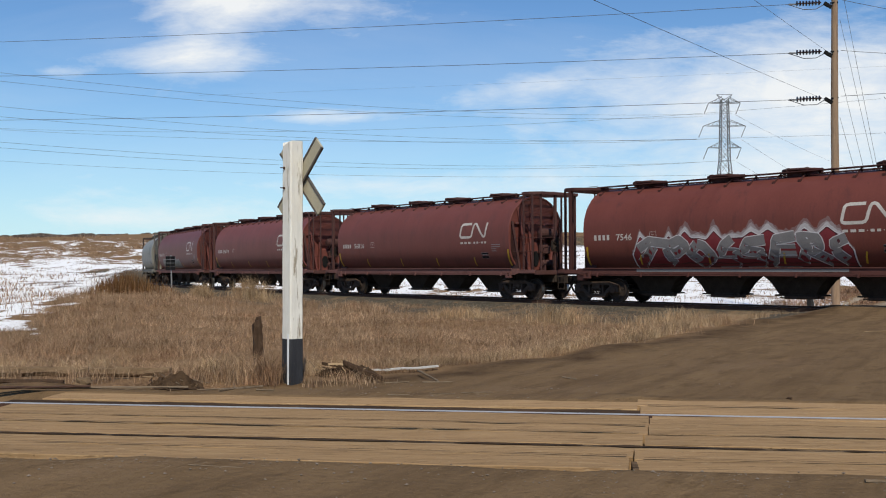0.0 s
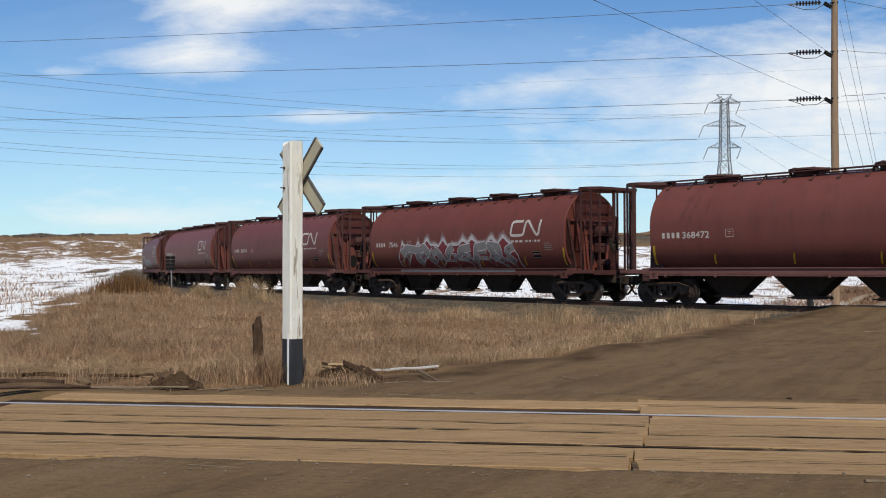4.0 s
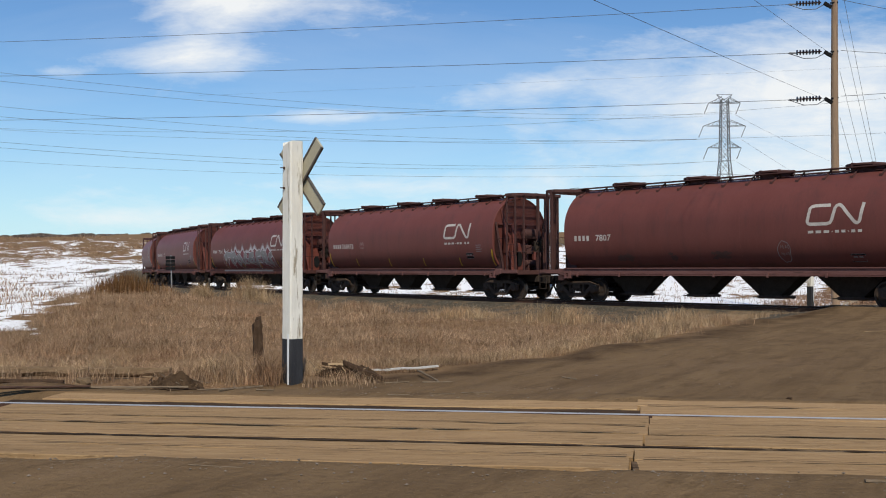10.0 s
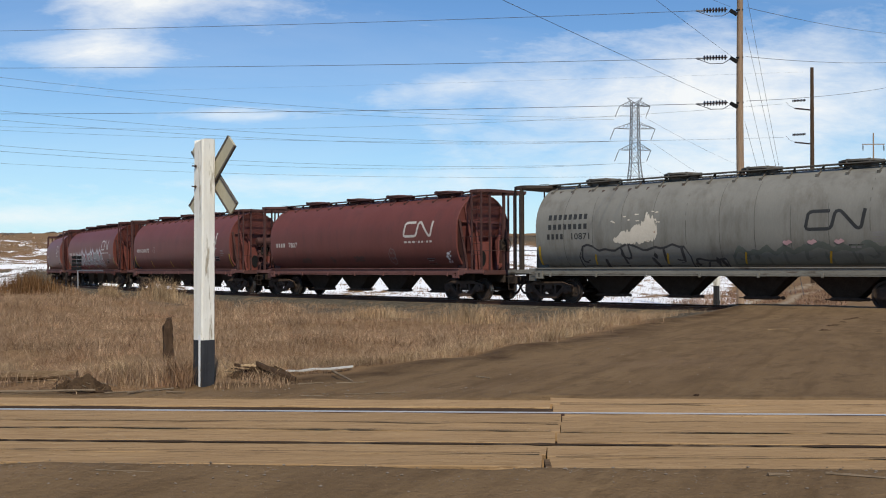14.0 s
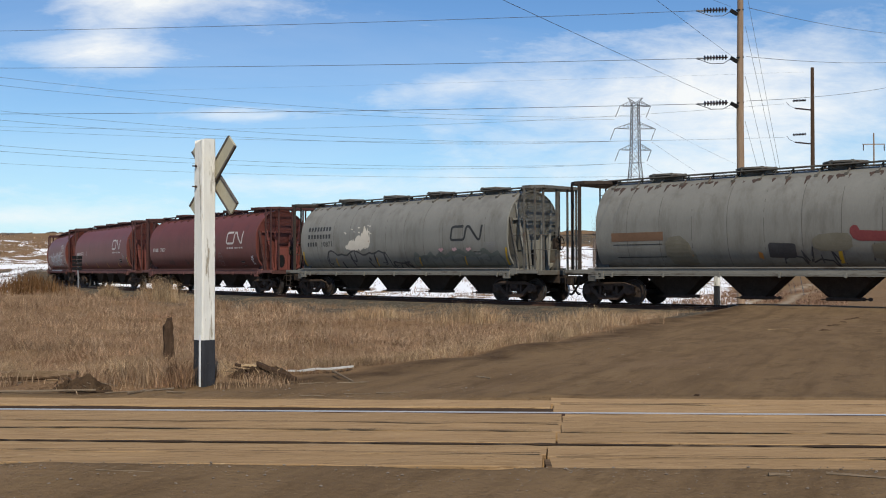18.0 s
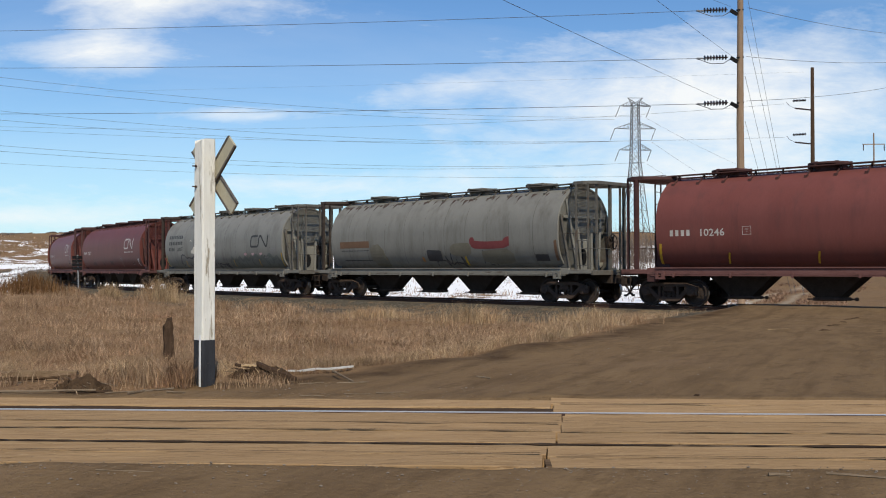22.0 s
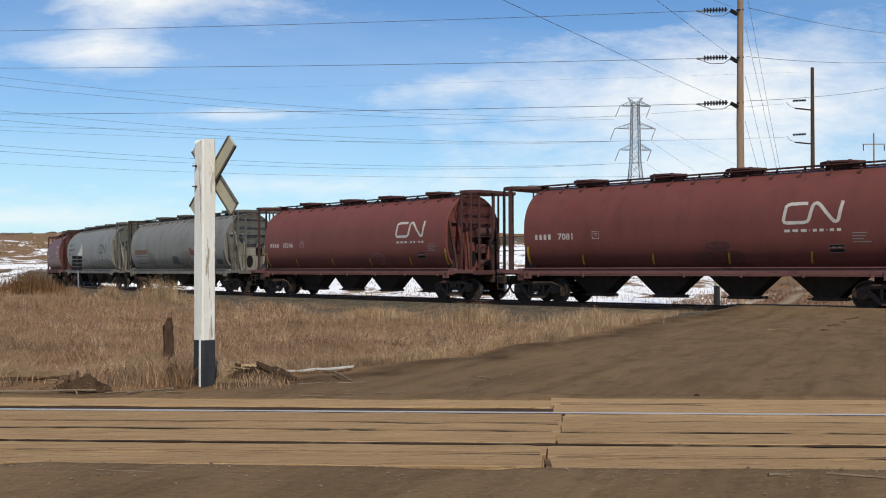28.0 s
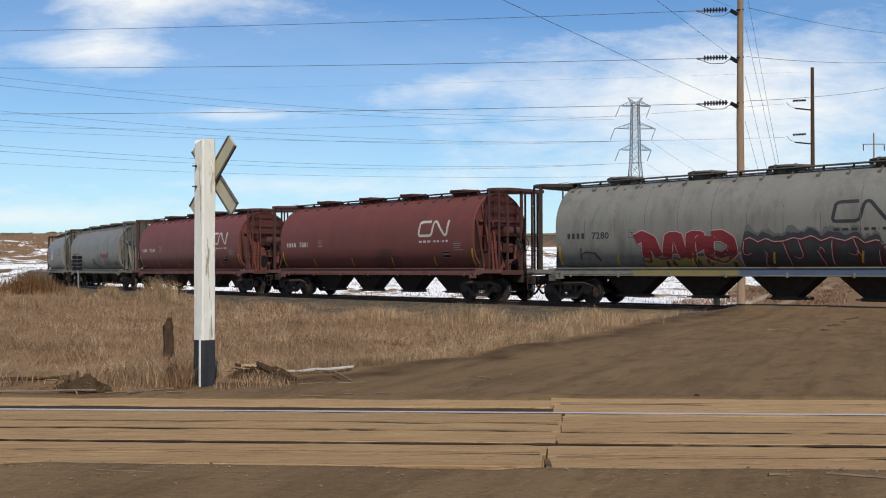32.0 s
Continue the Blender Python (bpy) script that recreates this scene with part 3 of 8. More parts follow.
def build_ground():
    gx = graded(-22, 34, 0.24, -3200, 3200, 1.075)
    gy = graded(11.0, 62, 0.24, 10.9, 3400, 1.06)
    gy = np.concatenate([graded(4.6, 11.0, 0.11, -3200, 11.0, 1.09)[:-1], gy[gy > 11.05]])
    X, Y = np.meshgrid(gx, gy)
    # rows near the crossing follow the siding
    Y = Y + NEAR_SLOPE * np.clip(X, -22, 16) * sm(Y, -6, 3.5) * (1 - sm(Y, 10.5, 26))
    Z = height(X, Y)
    nx, ny = len(gx), len(gy)
    me = bpy.data.meshes.new("ground")
    me.vertices.add(nx * ny)
    me.vertices.foreach_set("co", np.stack([X, Y, Z], -1).ravel().astype(np.float32))
    i = np.arange((nx - 1) * (ny - 1))
    r, c = i // (nx - 1), i % (nx - 1)
    a = r * nx + c
    quads = np.stack([a, a + 1, a + nx + 1, a + nx], -1).astype(np.int32)
    me.loops.add(quads.size)
    me.loops.foreach_set("vertex_index", quads.ravel())
    me.polygons.add(len(quads))
    me.polygons.foreach_set("loop_start", np.arange(0, quads.size, 4, dtype=np.int32))
    me.update(calc_edges=True)
    # what covers the ground: red the bare dirt of the road, green where snow may lie, blue the ballast
    d, s, side = line_distance(X, Y)
    rr = np.hypot(X, Y)
    e = X - road_edge(Y)
    jag = 0.55 * value_noise(X / 1.1, Y / 1.1, 11) + 0.3 * value_noise(X / 0.35, Y / 0.35, 12)
    bank = 2.2 * sm(-side, 0.5, 2.0) * (1 - sm(-side, 8.0, 14.0))
    dirt = np.maximum(sm(e + bank + 0.4 * jag, -0.22, 0.28), 1.0 * (Y < siding_y(X) + 1.25 + 0.25 * jag))
    dirt = dirt * (1 - sm(rr, 110, 150)) * (1 - sm(e + 2 * jag, 11, 14) * sm(Y, 40, 50))
    beyond = sm(-side, 2.0, 4.5)
    bare = dirt * (1 - 0.55 * beyond)
    mound = sm(X - np.interp(Y, (37, 50, 75, 110), (16.0, 20.6, 28.5, 41.0)) + 1.5 * jag, -0.8, 0.8) * beyond * (1 - sm(rr, 85, 105))
    lane = X - np.interp(Y, TRACK_Y, TRACK_X)
    pale = (np.exp(-((lane + 0.15 * jag) / 0.34) ** 2) + 0.7 * np.exp(-((lane - 2.3 + 0.2 * jag) / 0.34) ** 2)) * beyond * (1 - sm(rr, 95, 120))
    edge = np.interp(Y, (0, 15, 23, 41, 60, 90, 120), (-8, -7.3, -8.6, -13.6, -17.8, -28, -37))
    left = sm(edge - X + 1.5 * jag, -0.5, 2.0) * (Y > 14)
    snow = np.maximum(left, (side < -2.2) * (d > 2.4)) * (1 - sm(dirt, 0.2, 0.6))
    drift = np.exp(-((edge - 5.0 - X + 2.0 * jag) / (3.0 + 0.05 * Y)) ** 2) * sm(Y, 34, 48) * (1 - sm(Y, 110, 150))
    snow = snow * (1 - 0.72 * sm(rr, 175, 275)) * (1 - mound) * (1 - 0.24 * left * sm(rr, 62, 95)) + 0.16 * drift * left
    ball = (1 - sm(d + 2.0 * jag, 7.0, 13.0)) * (1 - sm(dirt, 0.3, 0.7))
    edge_dark = np.exp(-((e + 0.5 * jag - 0.45) / (0.28 + 0.008 * Y)) ** 2) * (Y > siding_y(X) + 1.0) * (Y < 34)
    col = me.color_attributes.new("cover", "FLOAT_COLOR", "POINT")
    col.data.foreach_set("color", np.stack([bare, snow, ball, edge_dark], -1).ravel().astype(np.float32))
    lay = me.attributes.new("wheel_track", "FLOAT", "POINT")
    lay.data.foreach_set("value", np.clip(pale, 0, 1).ravel().astype(np.float32))
    me.materials.append(ground_material())
    me.shade_smooth()
    return tagged(new("ground", me), "brown dirt road, dry grass and patchy old snow", "ground", kind="structure")


def ground_material():
    m = bpy.data.materials.new("ground")
    m.use_nodes = True
    nt = m.node_tree
    N, L = nt.nodes.new, nt.links.new
    bs = nt.nodes["Principled BSDF"]
    co = N("ShaderNodeTexCoord")

    def noise_of(scale, detail, rough=0.6, stretch=(1, 1, 1), turn=0.0):
        mp = N("ShaderNodeMapping")
        # turned first, then stretched, so that streaks can follow the road
        mp.vector_type = "TEXTURE"
        mp.inputs["Scale"].default_value = [1 / v for v in stretch]
        mp.inputs["Rotation"].default_value = (0, 0, turn)
        L(co.outputs["Object"], mp.inputs[0])
        n = N("ShaderNodeTexNoise")
        n.inputs["Scale"].default_value, n.inputs["Detail"].default_value, n.inputs["Roughness"].default_value = scale, detail, rough
        L(mp.outputs[0], n.inputs["Vector"])
        return n.outputs["Fac"]

    def ramp(v, lo, hi, a=0.0, b=1.0):
        n = N("ShaderNodeMapRange")
        for k, x in zip(("From Min", "From Max", "To Min", "To Max"), (lo, hi, a, b)):
            n.inputs[k].default_value = x
        L(v, n.inputs["Value"])
        return n.outputs[0]

    def mix(f, a, b):
        n = N("ShaderNodeMix")
        n.data_type = "RGBA"
        for k, x in (("Factor", f), ("A", a), ("B", b)):
            if isinstance(x, tuple):
                n.inputs[k].default_value = (*x, 1)
            else:
                L(x, n.inputs[k])
        return n.outputs["Result"]

    def calc(op, a, b):
        n = N("ShaderNodeMath")
        n.operation = op
        for i, x in enumerate((a, b)):
            if isinstance(x, (int, float)):
                n.inputs[i].default_value = x
            else:
                L(x, n.inputs[i])
        return n.outputs[0]

    at = N("ShaderNodeAttribute")
    at.attribute_name = "cover"
    sep = N("ShaderNodeSeparateColor")
    L(at.outputs["Color"], sep.inputs[0])
    dirt, snow, ball = sep.outputs[0], sep.outputs[1], sep.outputs[2]
    # straw and soil under the grass
    fine, mid, big = noise_of(24, 5), noise_of(1.7, 6), noise_of(0.16, 5)
    grass = mix(ramp(mid, 0.35, 0.65), (0.103, 0.059, 0.031), (0.206, 0.122, 0.063))
    grass = mix(ramp(fine, 0.42, 0.7), grass, (0.319, 0.202, 0.106))
    grass = mix(ramp(big, 0.45, 0.65), grass, (0.206, 0.133, 0.074))
    # road dirt: packed, with wheel streaks along the road and across at the crossing
    tracks = noise_of(0.9, 9, 0.72, (1.6, 0.34, 1), radians(-29))
    dcol = mix(ramp(tracks, 0.36, 0.64), (0.118, 0.076, 0.041), (0.194, 0.127, 0.067))
    dcol = mix(ramp(noise_of(0.55, 8, 0.7, (1.5, 0.5, 1), radians(-34)), 0.45, 0.66), dcol, (0.172, 0.112, 0.060))
    dcol = mix(ramp(noise_of(0.42, 6, 0.65, (1.4, 0.7, 1), radians(-50)), 0.52, 0.70, 0.0, 0.5), dcol, (0.200, 0.132, 0.079))
    dcol = mix(ramp(noise_of(2.2, 8, 0.75, (1.4, 0.5, 1), radians(-32)), 0.52, 0.68), dcol, (0.105, 0.067, 0.035))
    dcol = mix(ramp(noise_of(17, 6, 0.75), 0.56, 0.72, 0.0, 0.7), dcol, (0.082, 0.052, 0.028))
    dcol = mix(ramp(noise_of(55, 4), 0.63, 0.70, 0.0, 0.7), dcol, (0.278, 0.187, 0.104))
    ruts = noise_of(1.0, 6, 0.65, (2.6, 0.16, 1), radians(-29))
    dcol = mix(ramp(ruts, 0.53, 0.66, 0.0, 0.4), dcol, (0.080, 0.049, 0.024))
    dcol = mix(ramp(ruts, 0.44, 0.30, 0.0, 0.4), dcol, (0.221, 0.138, 0.068))
    # darker band along the edge of the road, broken up by noise
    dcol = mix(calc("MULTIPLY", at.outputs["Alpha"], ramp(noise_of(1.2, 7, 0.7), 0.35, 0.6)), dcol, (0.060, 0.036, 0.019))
    # ballast
    vor = N("ShaderNodeTexVoronoi")
    vor.inputs["Scale"].default_value = 16
    L(co.outputs["Object"], vor.inputs["Vector"])
    bcol = mix(ramp(vor.outputs["Distance"], 0.1, 0.55), (0.225, 0.200, 0.155), (0.058, 0.048, 0.035))
    bcol = mix(ramp(noise_of(5.0, 6, 0.75), 0.50, 0.66), bcol, (0.075, 0.064, 0.044))
    bcol = mix(ramp(noise_of(0.8, 7, 0.7), 0.5, 0.62), bcol, (0.185, 0.125, 0.072))
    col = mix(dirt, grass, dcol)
    col = mix(ball, col, bcol)
    ta = N("ShaderNodeAttribute")
    ta.attribute_name = "wheel_track"
    col = mix(calc("MULTIPLY", ta.outputs["Fac"], ramp(noise_of(1.4, 6, 0.7), 0.3, 0.55, 0.35, 0.95)), col, (0.38, 0.32, 0.235))
    # snow lies in drifts, with weeds and bare streaks between
    lay = calc("ADD", calc("MULTIPLY", noise_of(0.085, 10, 0.70, (1.1, 0.5, 1), 0.3), 0.7), calc("MULTIPLY", noise_of(0.40, 9, 0.80, (1.0, 0.35, 1)), 1.05))
    lay = calc("ADD", lay, calc("MULTIPLY", calc("SUBTRACT", noise_of(0.028, 6, 0.6), 0.5), 0.45))
    lies = ramp(calc("ADD", lay, calc("MULTIPLY", snow, 0.36)), 1.125, 1.165)
    lies = calc("MULTIPLY", lies, ramp(snow, 0.03, 0.2))
    col = mix(lies, col, (0.90, 0.895, 0.88))
    L(col, bs.inputs["Base Color"])
    L(ramp(lies, 0, 1, 0.95, 0.55), bs.inputs["Roughness"])
    bs.inputs["Specular IOR Level"].default_value = 0.05
    h = calc("ADD", calc("MULTIPLY", noise_of(9, 6, 0.7), 0.7), calc("MULTIPLY", fine, 0.3))
    bp = N("ShaderNodeBump")
    bp.inputs["Strength"].default_value, bp.inputs["Distance"].default_value = 0.8, 0.05
    L(h, bp.inputs["Height"])
    L(bp.outputs[0], bs.inputs["Normal"])
    return m


def ground_z(x, y):
    return float(height(np.array([x]), np.array([y]))[0])


build_ground()


# ---- rails ----
def rail_mesh(name, pts, label, group):
    """A rail of real section swept along points that lie on the middle of the railhead's top."""
    sec = [(-0.036, 0), (0.036, 0), (0.036, -0.035), (0.009, -0.05), (0.009, -0.14), (0.07, -0.16), (0.07, -0.172), (-0.07, -0.172), (-0.07, -0.16), (-0.009, -0.14), (-0.009, -0.05), (-0.036, -0.035)]
    bm = bmesh.new()
    rings = []
    pts = [Vector(p) for p in pts]
    for i, p in enumerate(pts):
        d = (pts[min(i + 1, len(pts) - 1)] - pts[max(i - 1, 0)]).normalized()
        s = d.cross(Vector((0, 0, 1))).normalized()
        rings.append([bm.verts.new(p + s * a + Vector((0, 0, b))) for a, b in sec])
    for a, b in zip(rings, rings[1:]):
        for k in range(len(sec)):
            f = bm.faces.new((a[k], a[(k + 1) % len(sec)], b[(k + 1) % len(sec)], b[k]))
            f.material_index = 1 if k == 0 else 0
    bm.faces.new(rings[0]), bm.faces.new(rings[-1][::-1])
    me = mesh_of(name, bm, RAILM)
    me.materials.append(RAILTOP)
    return tagged(new(name, me), label, "rail", group, kind="structure")


for side in (-0.7535, 0.7535):
    rail_mesh("main_track_rail", [on_line(s, side)[0] for s in np.arange(-160, 318, 1.5)], "rusty steel rail of the curved main track", "rails of the main track")
UN = Vector((1, NEAR_SLOPE, 0)).normalized()
NN = Vector((-UN.y, UN.x, 0))


def siding(a, n, z=0.0):
    """A place by the siding: a metres along it, n metres beyond its far rail."""
    p = Vector((0, 8.37, 0)) + UN * a + NN * n
    p.z = z
    return p


for n in (0.0, -1.507):
    rail_mesh("siding_rail", [siding(a, n, 0.0 if n == 0 else -0.030) for a in np.arange(-46, 21, 2.0)], "worn shiny rail set between crossing timbers", "rails of the siding")


def build_ties():
    """Ties of the main track, joined past the part that the view comes close to."""
    def tie_bm(bm, m):
        vs = box_bm(bm, (-0.115, -1.3, -0.2), (0.115, 1.3, 0.0))
        for v in vs:
            v.co = m @ v.co
    me = None
    bm = bmesh.new()
    box_bm(bm, (-0.115, -1.3, -0.2), (0.115, 1.3, 0.0), 0.01)
    me = mesh_of("tie", bm, TIE)
    bed = thing("track_ties", "dark creosoted wooden ties under the main track", "railway ties", kind="structure")
    rest = bmesh.new()
    s = -158.0
    while s < 300:
        p, a = on_line(s)
        m = Matrix.Translation((p.x, p.y, p.z - 0.172)) @ Matrix.Rotation(a + random.uniform(-0.02, 0.02), 4, "Z")
        if 4 < s < 66:
            place("tie", me, bed, m)
        else:
            tie_bm(rest, m)
        s += 0.56
    tagged(part("tie_row", rest, TIE, bed), kind="stuff")


build_ties()


# ---- crossing timbers over the siding ----
def build_crossing():
    crossing = thing("timber_crossing", "weathered brown timber planks of a level crossing", "level crossing", kind="structure")
    rng = random.Random(5)

    def plank(a0, a1, n0, n1, top, thick=0.16, mat=PLANK):
        bm = bmesh.new()
        segs = max(2, int((a1 - a0) / 0.35))
        rows = []
        for i in range(segs + 1):
            a = a0 + (a1 - a0) * i / segs
            w0, w1 = n0 + rng.uniform(-0.006, 0.006), n1 + rng.uniform(-0.006, 0.006)
            dz = rng.uniform(-0.005, 0.004)
            c = 0.005
            skew = 0.068 if i in (0, segs) and abs(a) < 2 else 0.0
            rows.append([bm.verts.new(siding(a + skew * (n - (n0 + n1) / 2), n, z)) for n, z in ((w0, top - thick), (w0, top - c + dz), (w0 + c, top + dz), ((w0 + w1) / 2, top + dz + rng.uniform(-0.004, 0.003)), (w1 - c, top + dz), (w1, top - c + dz), (w1, top - thick))])
        for p, q in zip(rows, rows[1:]):
            for k in range(6):
                bm.faces.new((p[k], p[k + 1], q[k + 1], q[k]))
        bm.faces.new(rows[0]), bm.faces.new(rows[-1][::-1])
        part("plank", bm, mat, crossing)

    # beyond the far rail, between the rails, and on this side of the near rail: the two lengths differ in width
    def row(n0, n1, a0, a1, top, mat=PLANK):
        plank(a0 + (rng.uniform(-0.06, 0.06) if a0 < 0 else 0.0), a1 + (rng.uniform(-0.2, 0.2) if a1 > 2 else 0.0), n0, n1, top + rng.uniform(-0.004, 0.004), mat=mat)
    row(0.305, 0.755, -3.70, 1.611, -0.002)
    row(0.060, 0.297, -3.9, 1.61, -0.007, ROT_AND_GAP_SHADE)
    row(0.535, 0.93, 1.624, 9.6, 0.0)
    row(0.075, 0.525, 1.622, 9.5, -0.002)
    row(-0.635, -0.105, -3.70, 1.642, 0.004)
    row(-0.970, -0.645, -3.72, 1.604, 0.005)
    row(-1.425, -0.980, -3.75, 1.541, 0.004)
    row(-0.20, -0.105, 1.685, 9.4, 0.004)
    row(-0.525, -0.205, 1.650, 9.4, 0.008)
    row(-1.020, -0.535, 1.612, 9.3, 0.007)
    row(-1.425, -1.030, 1.553, 9.3, 0.008)
    row(-1.880, -1.575, -4.4, 1.448, 0.010)
    row(-2.270, -1.890, -4.3, 1.402, 0.012)
    row(-1.960, -1.590, 1.454, 9.0, 0.012)
    row(-2.350, -1.970, 1.445, 9.0, 0.011)
    # a splintered stub left in the widest joint
    bm = bmesh.new()
    beam_bm(bm, siding(1.432, -2.30, -0.01), siding(1.436, -2.02, -0.02), 0.035, 0.05)
    part("splinter", bm, ROTTEN, crossing)

    # soil and painted gap shade in the joints, nearly flush, wider here and narrower there
    def joint_strip(a0, a1, n, wide, top, mat, seed):
        k = int((a1 - a0) / 0.09)
        a = np.linspace(a0, a1, k + 1)
        w = wide * np.clip(0.75 + 0.55 * value_noise(a / 0.9, a * 0 + seed, seed) + 0.45 * value_noise(a / 0.13, a * 0 + seed, seed + 1), 0.25, 1.5)
        bm = bmesh.new()
        rows = [[bm.verts.new(siding(x, n - h / 2, top)), bm.verts.new(siding(x, n + h / 2, top))] for x, h in zip(a, w)]
        for p, q in zip(rows, rows[1:]):
            bm.faces.new((p[0], p[1], q[1], q[0]))
        part("packed_soil", bm, mat, crossing)
    for a0, a1, n, k in ((-3.6, 1.6, -0.640, 21), (-3.6, 1.53, -0.975, 22), (1.65, 9.2, -0.530, 23), (1.6, 9.2, -1.025, 24)):
        joint_strip(a0, a1, n, 0.019, 0.0150, ROT_AND_GAP_SHADE, k)
    bm = bmesh.new()
    box_bm(bm, (-4.2, -1.62, -0.06), (9.2, -1.44, -0.002))
    for v in bm.verts:
        v.co = siding(v.co.x, v.co.y, v.co.z)
    part("packed_soil", bm, SANDY, crossing)
    # a dark strip painted in as the shade of the near rail's gap
    joint_strip(-4.0, 9.2, -1.49, 0.080, 0.006, ROT_AND_GAP_SHADE, 31)
    joint_strip(-4.2, 1.4, -1.885, 0.022, 0.0195, ROT_AND_GAP_SHADE, 33)
    joint_strip(1.5, 9.0, -1.965, 0.020, 0.0215, ROT_AND_GAP_SHADE, 34)
    joint_strip(1.7, 9.2, 0.530, 0.020, 0.0085, ROT_AND_GAP_SHADE, 35)
    return crossing


build_crossing()


# ---- by the crossing ----
FAR_SIGN = (14.16, 39.0, -0.22)
def build_crossbuck(bx, by, gz, turn, size, label, back):
    sign = thing("crossbuck_sign", label, "crossing sign", "crossbucks", m=pose(bx, by, gz, 0, 0, turn) @ Matrix.Scale(size, 4))
    w = 0.152
    rng = random.Random(2)

    def post_piece(name, z0, z1, mat, grow=0.0, top=False):
        bm = bmesh.new()
        h = w / 2 + grow
        c = 0.012
        sec = [(-h + c, -h), (h - c, -h), (h, -h + c), (h, h - c), (h - c, h), (-h + c, h), (-h, h - c), (-h, -h + c)]
        n = max(2, int((z1 - z0) / 0.12))
        rings = []
        for i in range(n + 1):
            z = z0 + (z1 - z0) * i / n
            rings.append([bm.verts.new((x + rng.uniform(-0.0022, 0.0022), y + rng.uniform(-0.0022, 0.0022), z + (rng.uniform(-0.035, 0.022) if top and i == n else 0))) for x, y in sec])
        for a, b in zip(rings, rings[1:]):
            for k in range(8):
                bm.faces.new((a[k], a[(k + 1) % 8], b[(k + 1) % 8], b[k]))
        bm.faces.new(rings[0][::-1])
        cap = bm.faces.new(rings[-1])
        if top:
            out = bmesh.ops.poke(bm, faces=[cap])
            out["verts"][0].co.z += 0.03
        return part(name, bm, mat, sign)

    post_piece("post", 0.47, 2.42, POSTW, top=True)
    post_piece("black_base", -0.3, 0.47, POSTB, 0.002)
    bm = bmesh.new()
    box_bm(bm, (-w / 2 - 0.008, -w / 2 + 0.018, 0.02), (-w / 2 - 0.003, -w / 2 + 0.048, 0.52), 0.0015)
    part("reflective_strip", bm, STRIP, sign, "narrow white reflective strip")
    # two blades on the far face
    for k, ang in enumerate((45, -45)):
        bm = bmesh.new()
        ln, bw = 0.466, 0.072
        yb = w / 2 + 0.002 + k * 0.026
        zc = 2.074
        box_bm(bm, (-bw, yb, -ln), (bw, yb + 0.022, ln), 0.003)
        m = Matrix.Rotation(radians(-90), 4, "Z") @ Matrix.Translation((0, 0, zc)) @ Matrix.Rotation(radians(ang), 4, "Y")
        bm.transform(m)
        blade = part("blade", bm, BLADE if back else STRIP, sign, "tan wooden crossbuck blade seen from behind" if back else "white crossbuck blade")
        for e in (-1, 1):
            bm = bmesh.new()
            box_bm(bm, (e * bw - 0.010, yb - 0.006, -ln), (e * bw + 0.010, yb + 0.018, ln))
            bm.transform(m)
            part("blade_edging", bm, BLADE_EDGE, blade)
    for z in (2.17, 1.97):
        bm = bmesh.new()
        lathe_bm(bm, [(0.006, 0), (0.006, 0.05)], 8, "y", (-0.028, -w / 2 - 0.052, z))
        lathe_bm(bm, [(0.013, 0), (0.013, 0.012)], 6, "y", (-0.028, -w / 2 - 0.018, z))
        bm.transform(Matrix.Rotation(radians(-90), 4, "Z"))
        part("bolt", bm, RUSTY, sign, "rusty through bolt")


build_crossbuck(-1.54, 10.36, -0.03, 43, 1.026, "white and black wooden post with a railway crossbuck seen from behind", True)
build_crossbuck(*FAR_SIGN, 128, 1.30, "white crossbuck post with black base beyond the main track", False)


def rough_log(name, a, b, r0, r1, mat, label, category, n=9, seed=0, jag=0.2, rings=7):
    rng = random.Random(seed)
    a, b = Vector(a), Vector(b)
    bm = bmesh.new()
    pts = [a.lerp(b, i / (rings - 1)) + Vector((rng.uniform(-1, 1), rng.uniform(-1, 1), rng.uniform(-1, 1))) * r0 * 0.08 for i in range(rings)]
    tube_bm(bm, pts, [(r0 + (r1 - r0) * i / (rings - 1)) * rng.uniform(0.92, 1.06) for i in range(rings)], n)
    for v in bm.verts:
        v.co += Vector((rng.uniform(-1, 1), rng.uniform(-1, 1), rng.uniform(-1, 1))) * r0 * jag
    return tagged(new(name, mesh_of(name, bm, mat)), label, category)


def build_stump():
    bm = bmesh.new()
    rng = random.Random(9)
    h = 0.060
    rings = []
    for i in range(9):
        z = -0.2 + 0.88 * i / 8
        rings.append([bm.verts.new((x * (1 - 0.1 * i / 8) + rng.uniform(-0.011, 0.011), y + rng.uniform(-0.011, 0.011), z + (rng.uniform(-0.11, 0.04) if i == 8 else 0))) for x, y in ((-h, -h), (0, -h * 1.05), (h, -h), (h * 1.05, 0), (h, h), (0, h), (-h, h), (-h, 0))])
    for a, b in zip(rings, rings[1:]):
        for k in range(8):
            bm.faces.new((a[k], a[(k + 1) % 8], b[(k + 1) % 8], b[k]))
    bm.faces.new(rings[-1])
    ob = new("wooden_stake", mesh_of("wooden_stake", bm, DARKWOOD))
    ob.matrix_basis = pose(-2.40, 13.20, ground_z(-2.4, 13.2) + 0.02, 2, -2, 15)
    tagged(ob, "broken dark weathered wooden stake standing in dry grass", "stake")


build_stump()


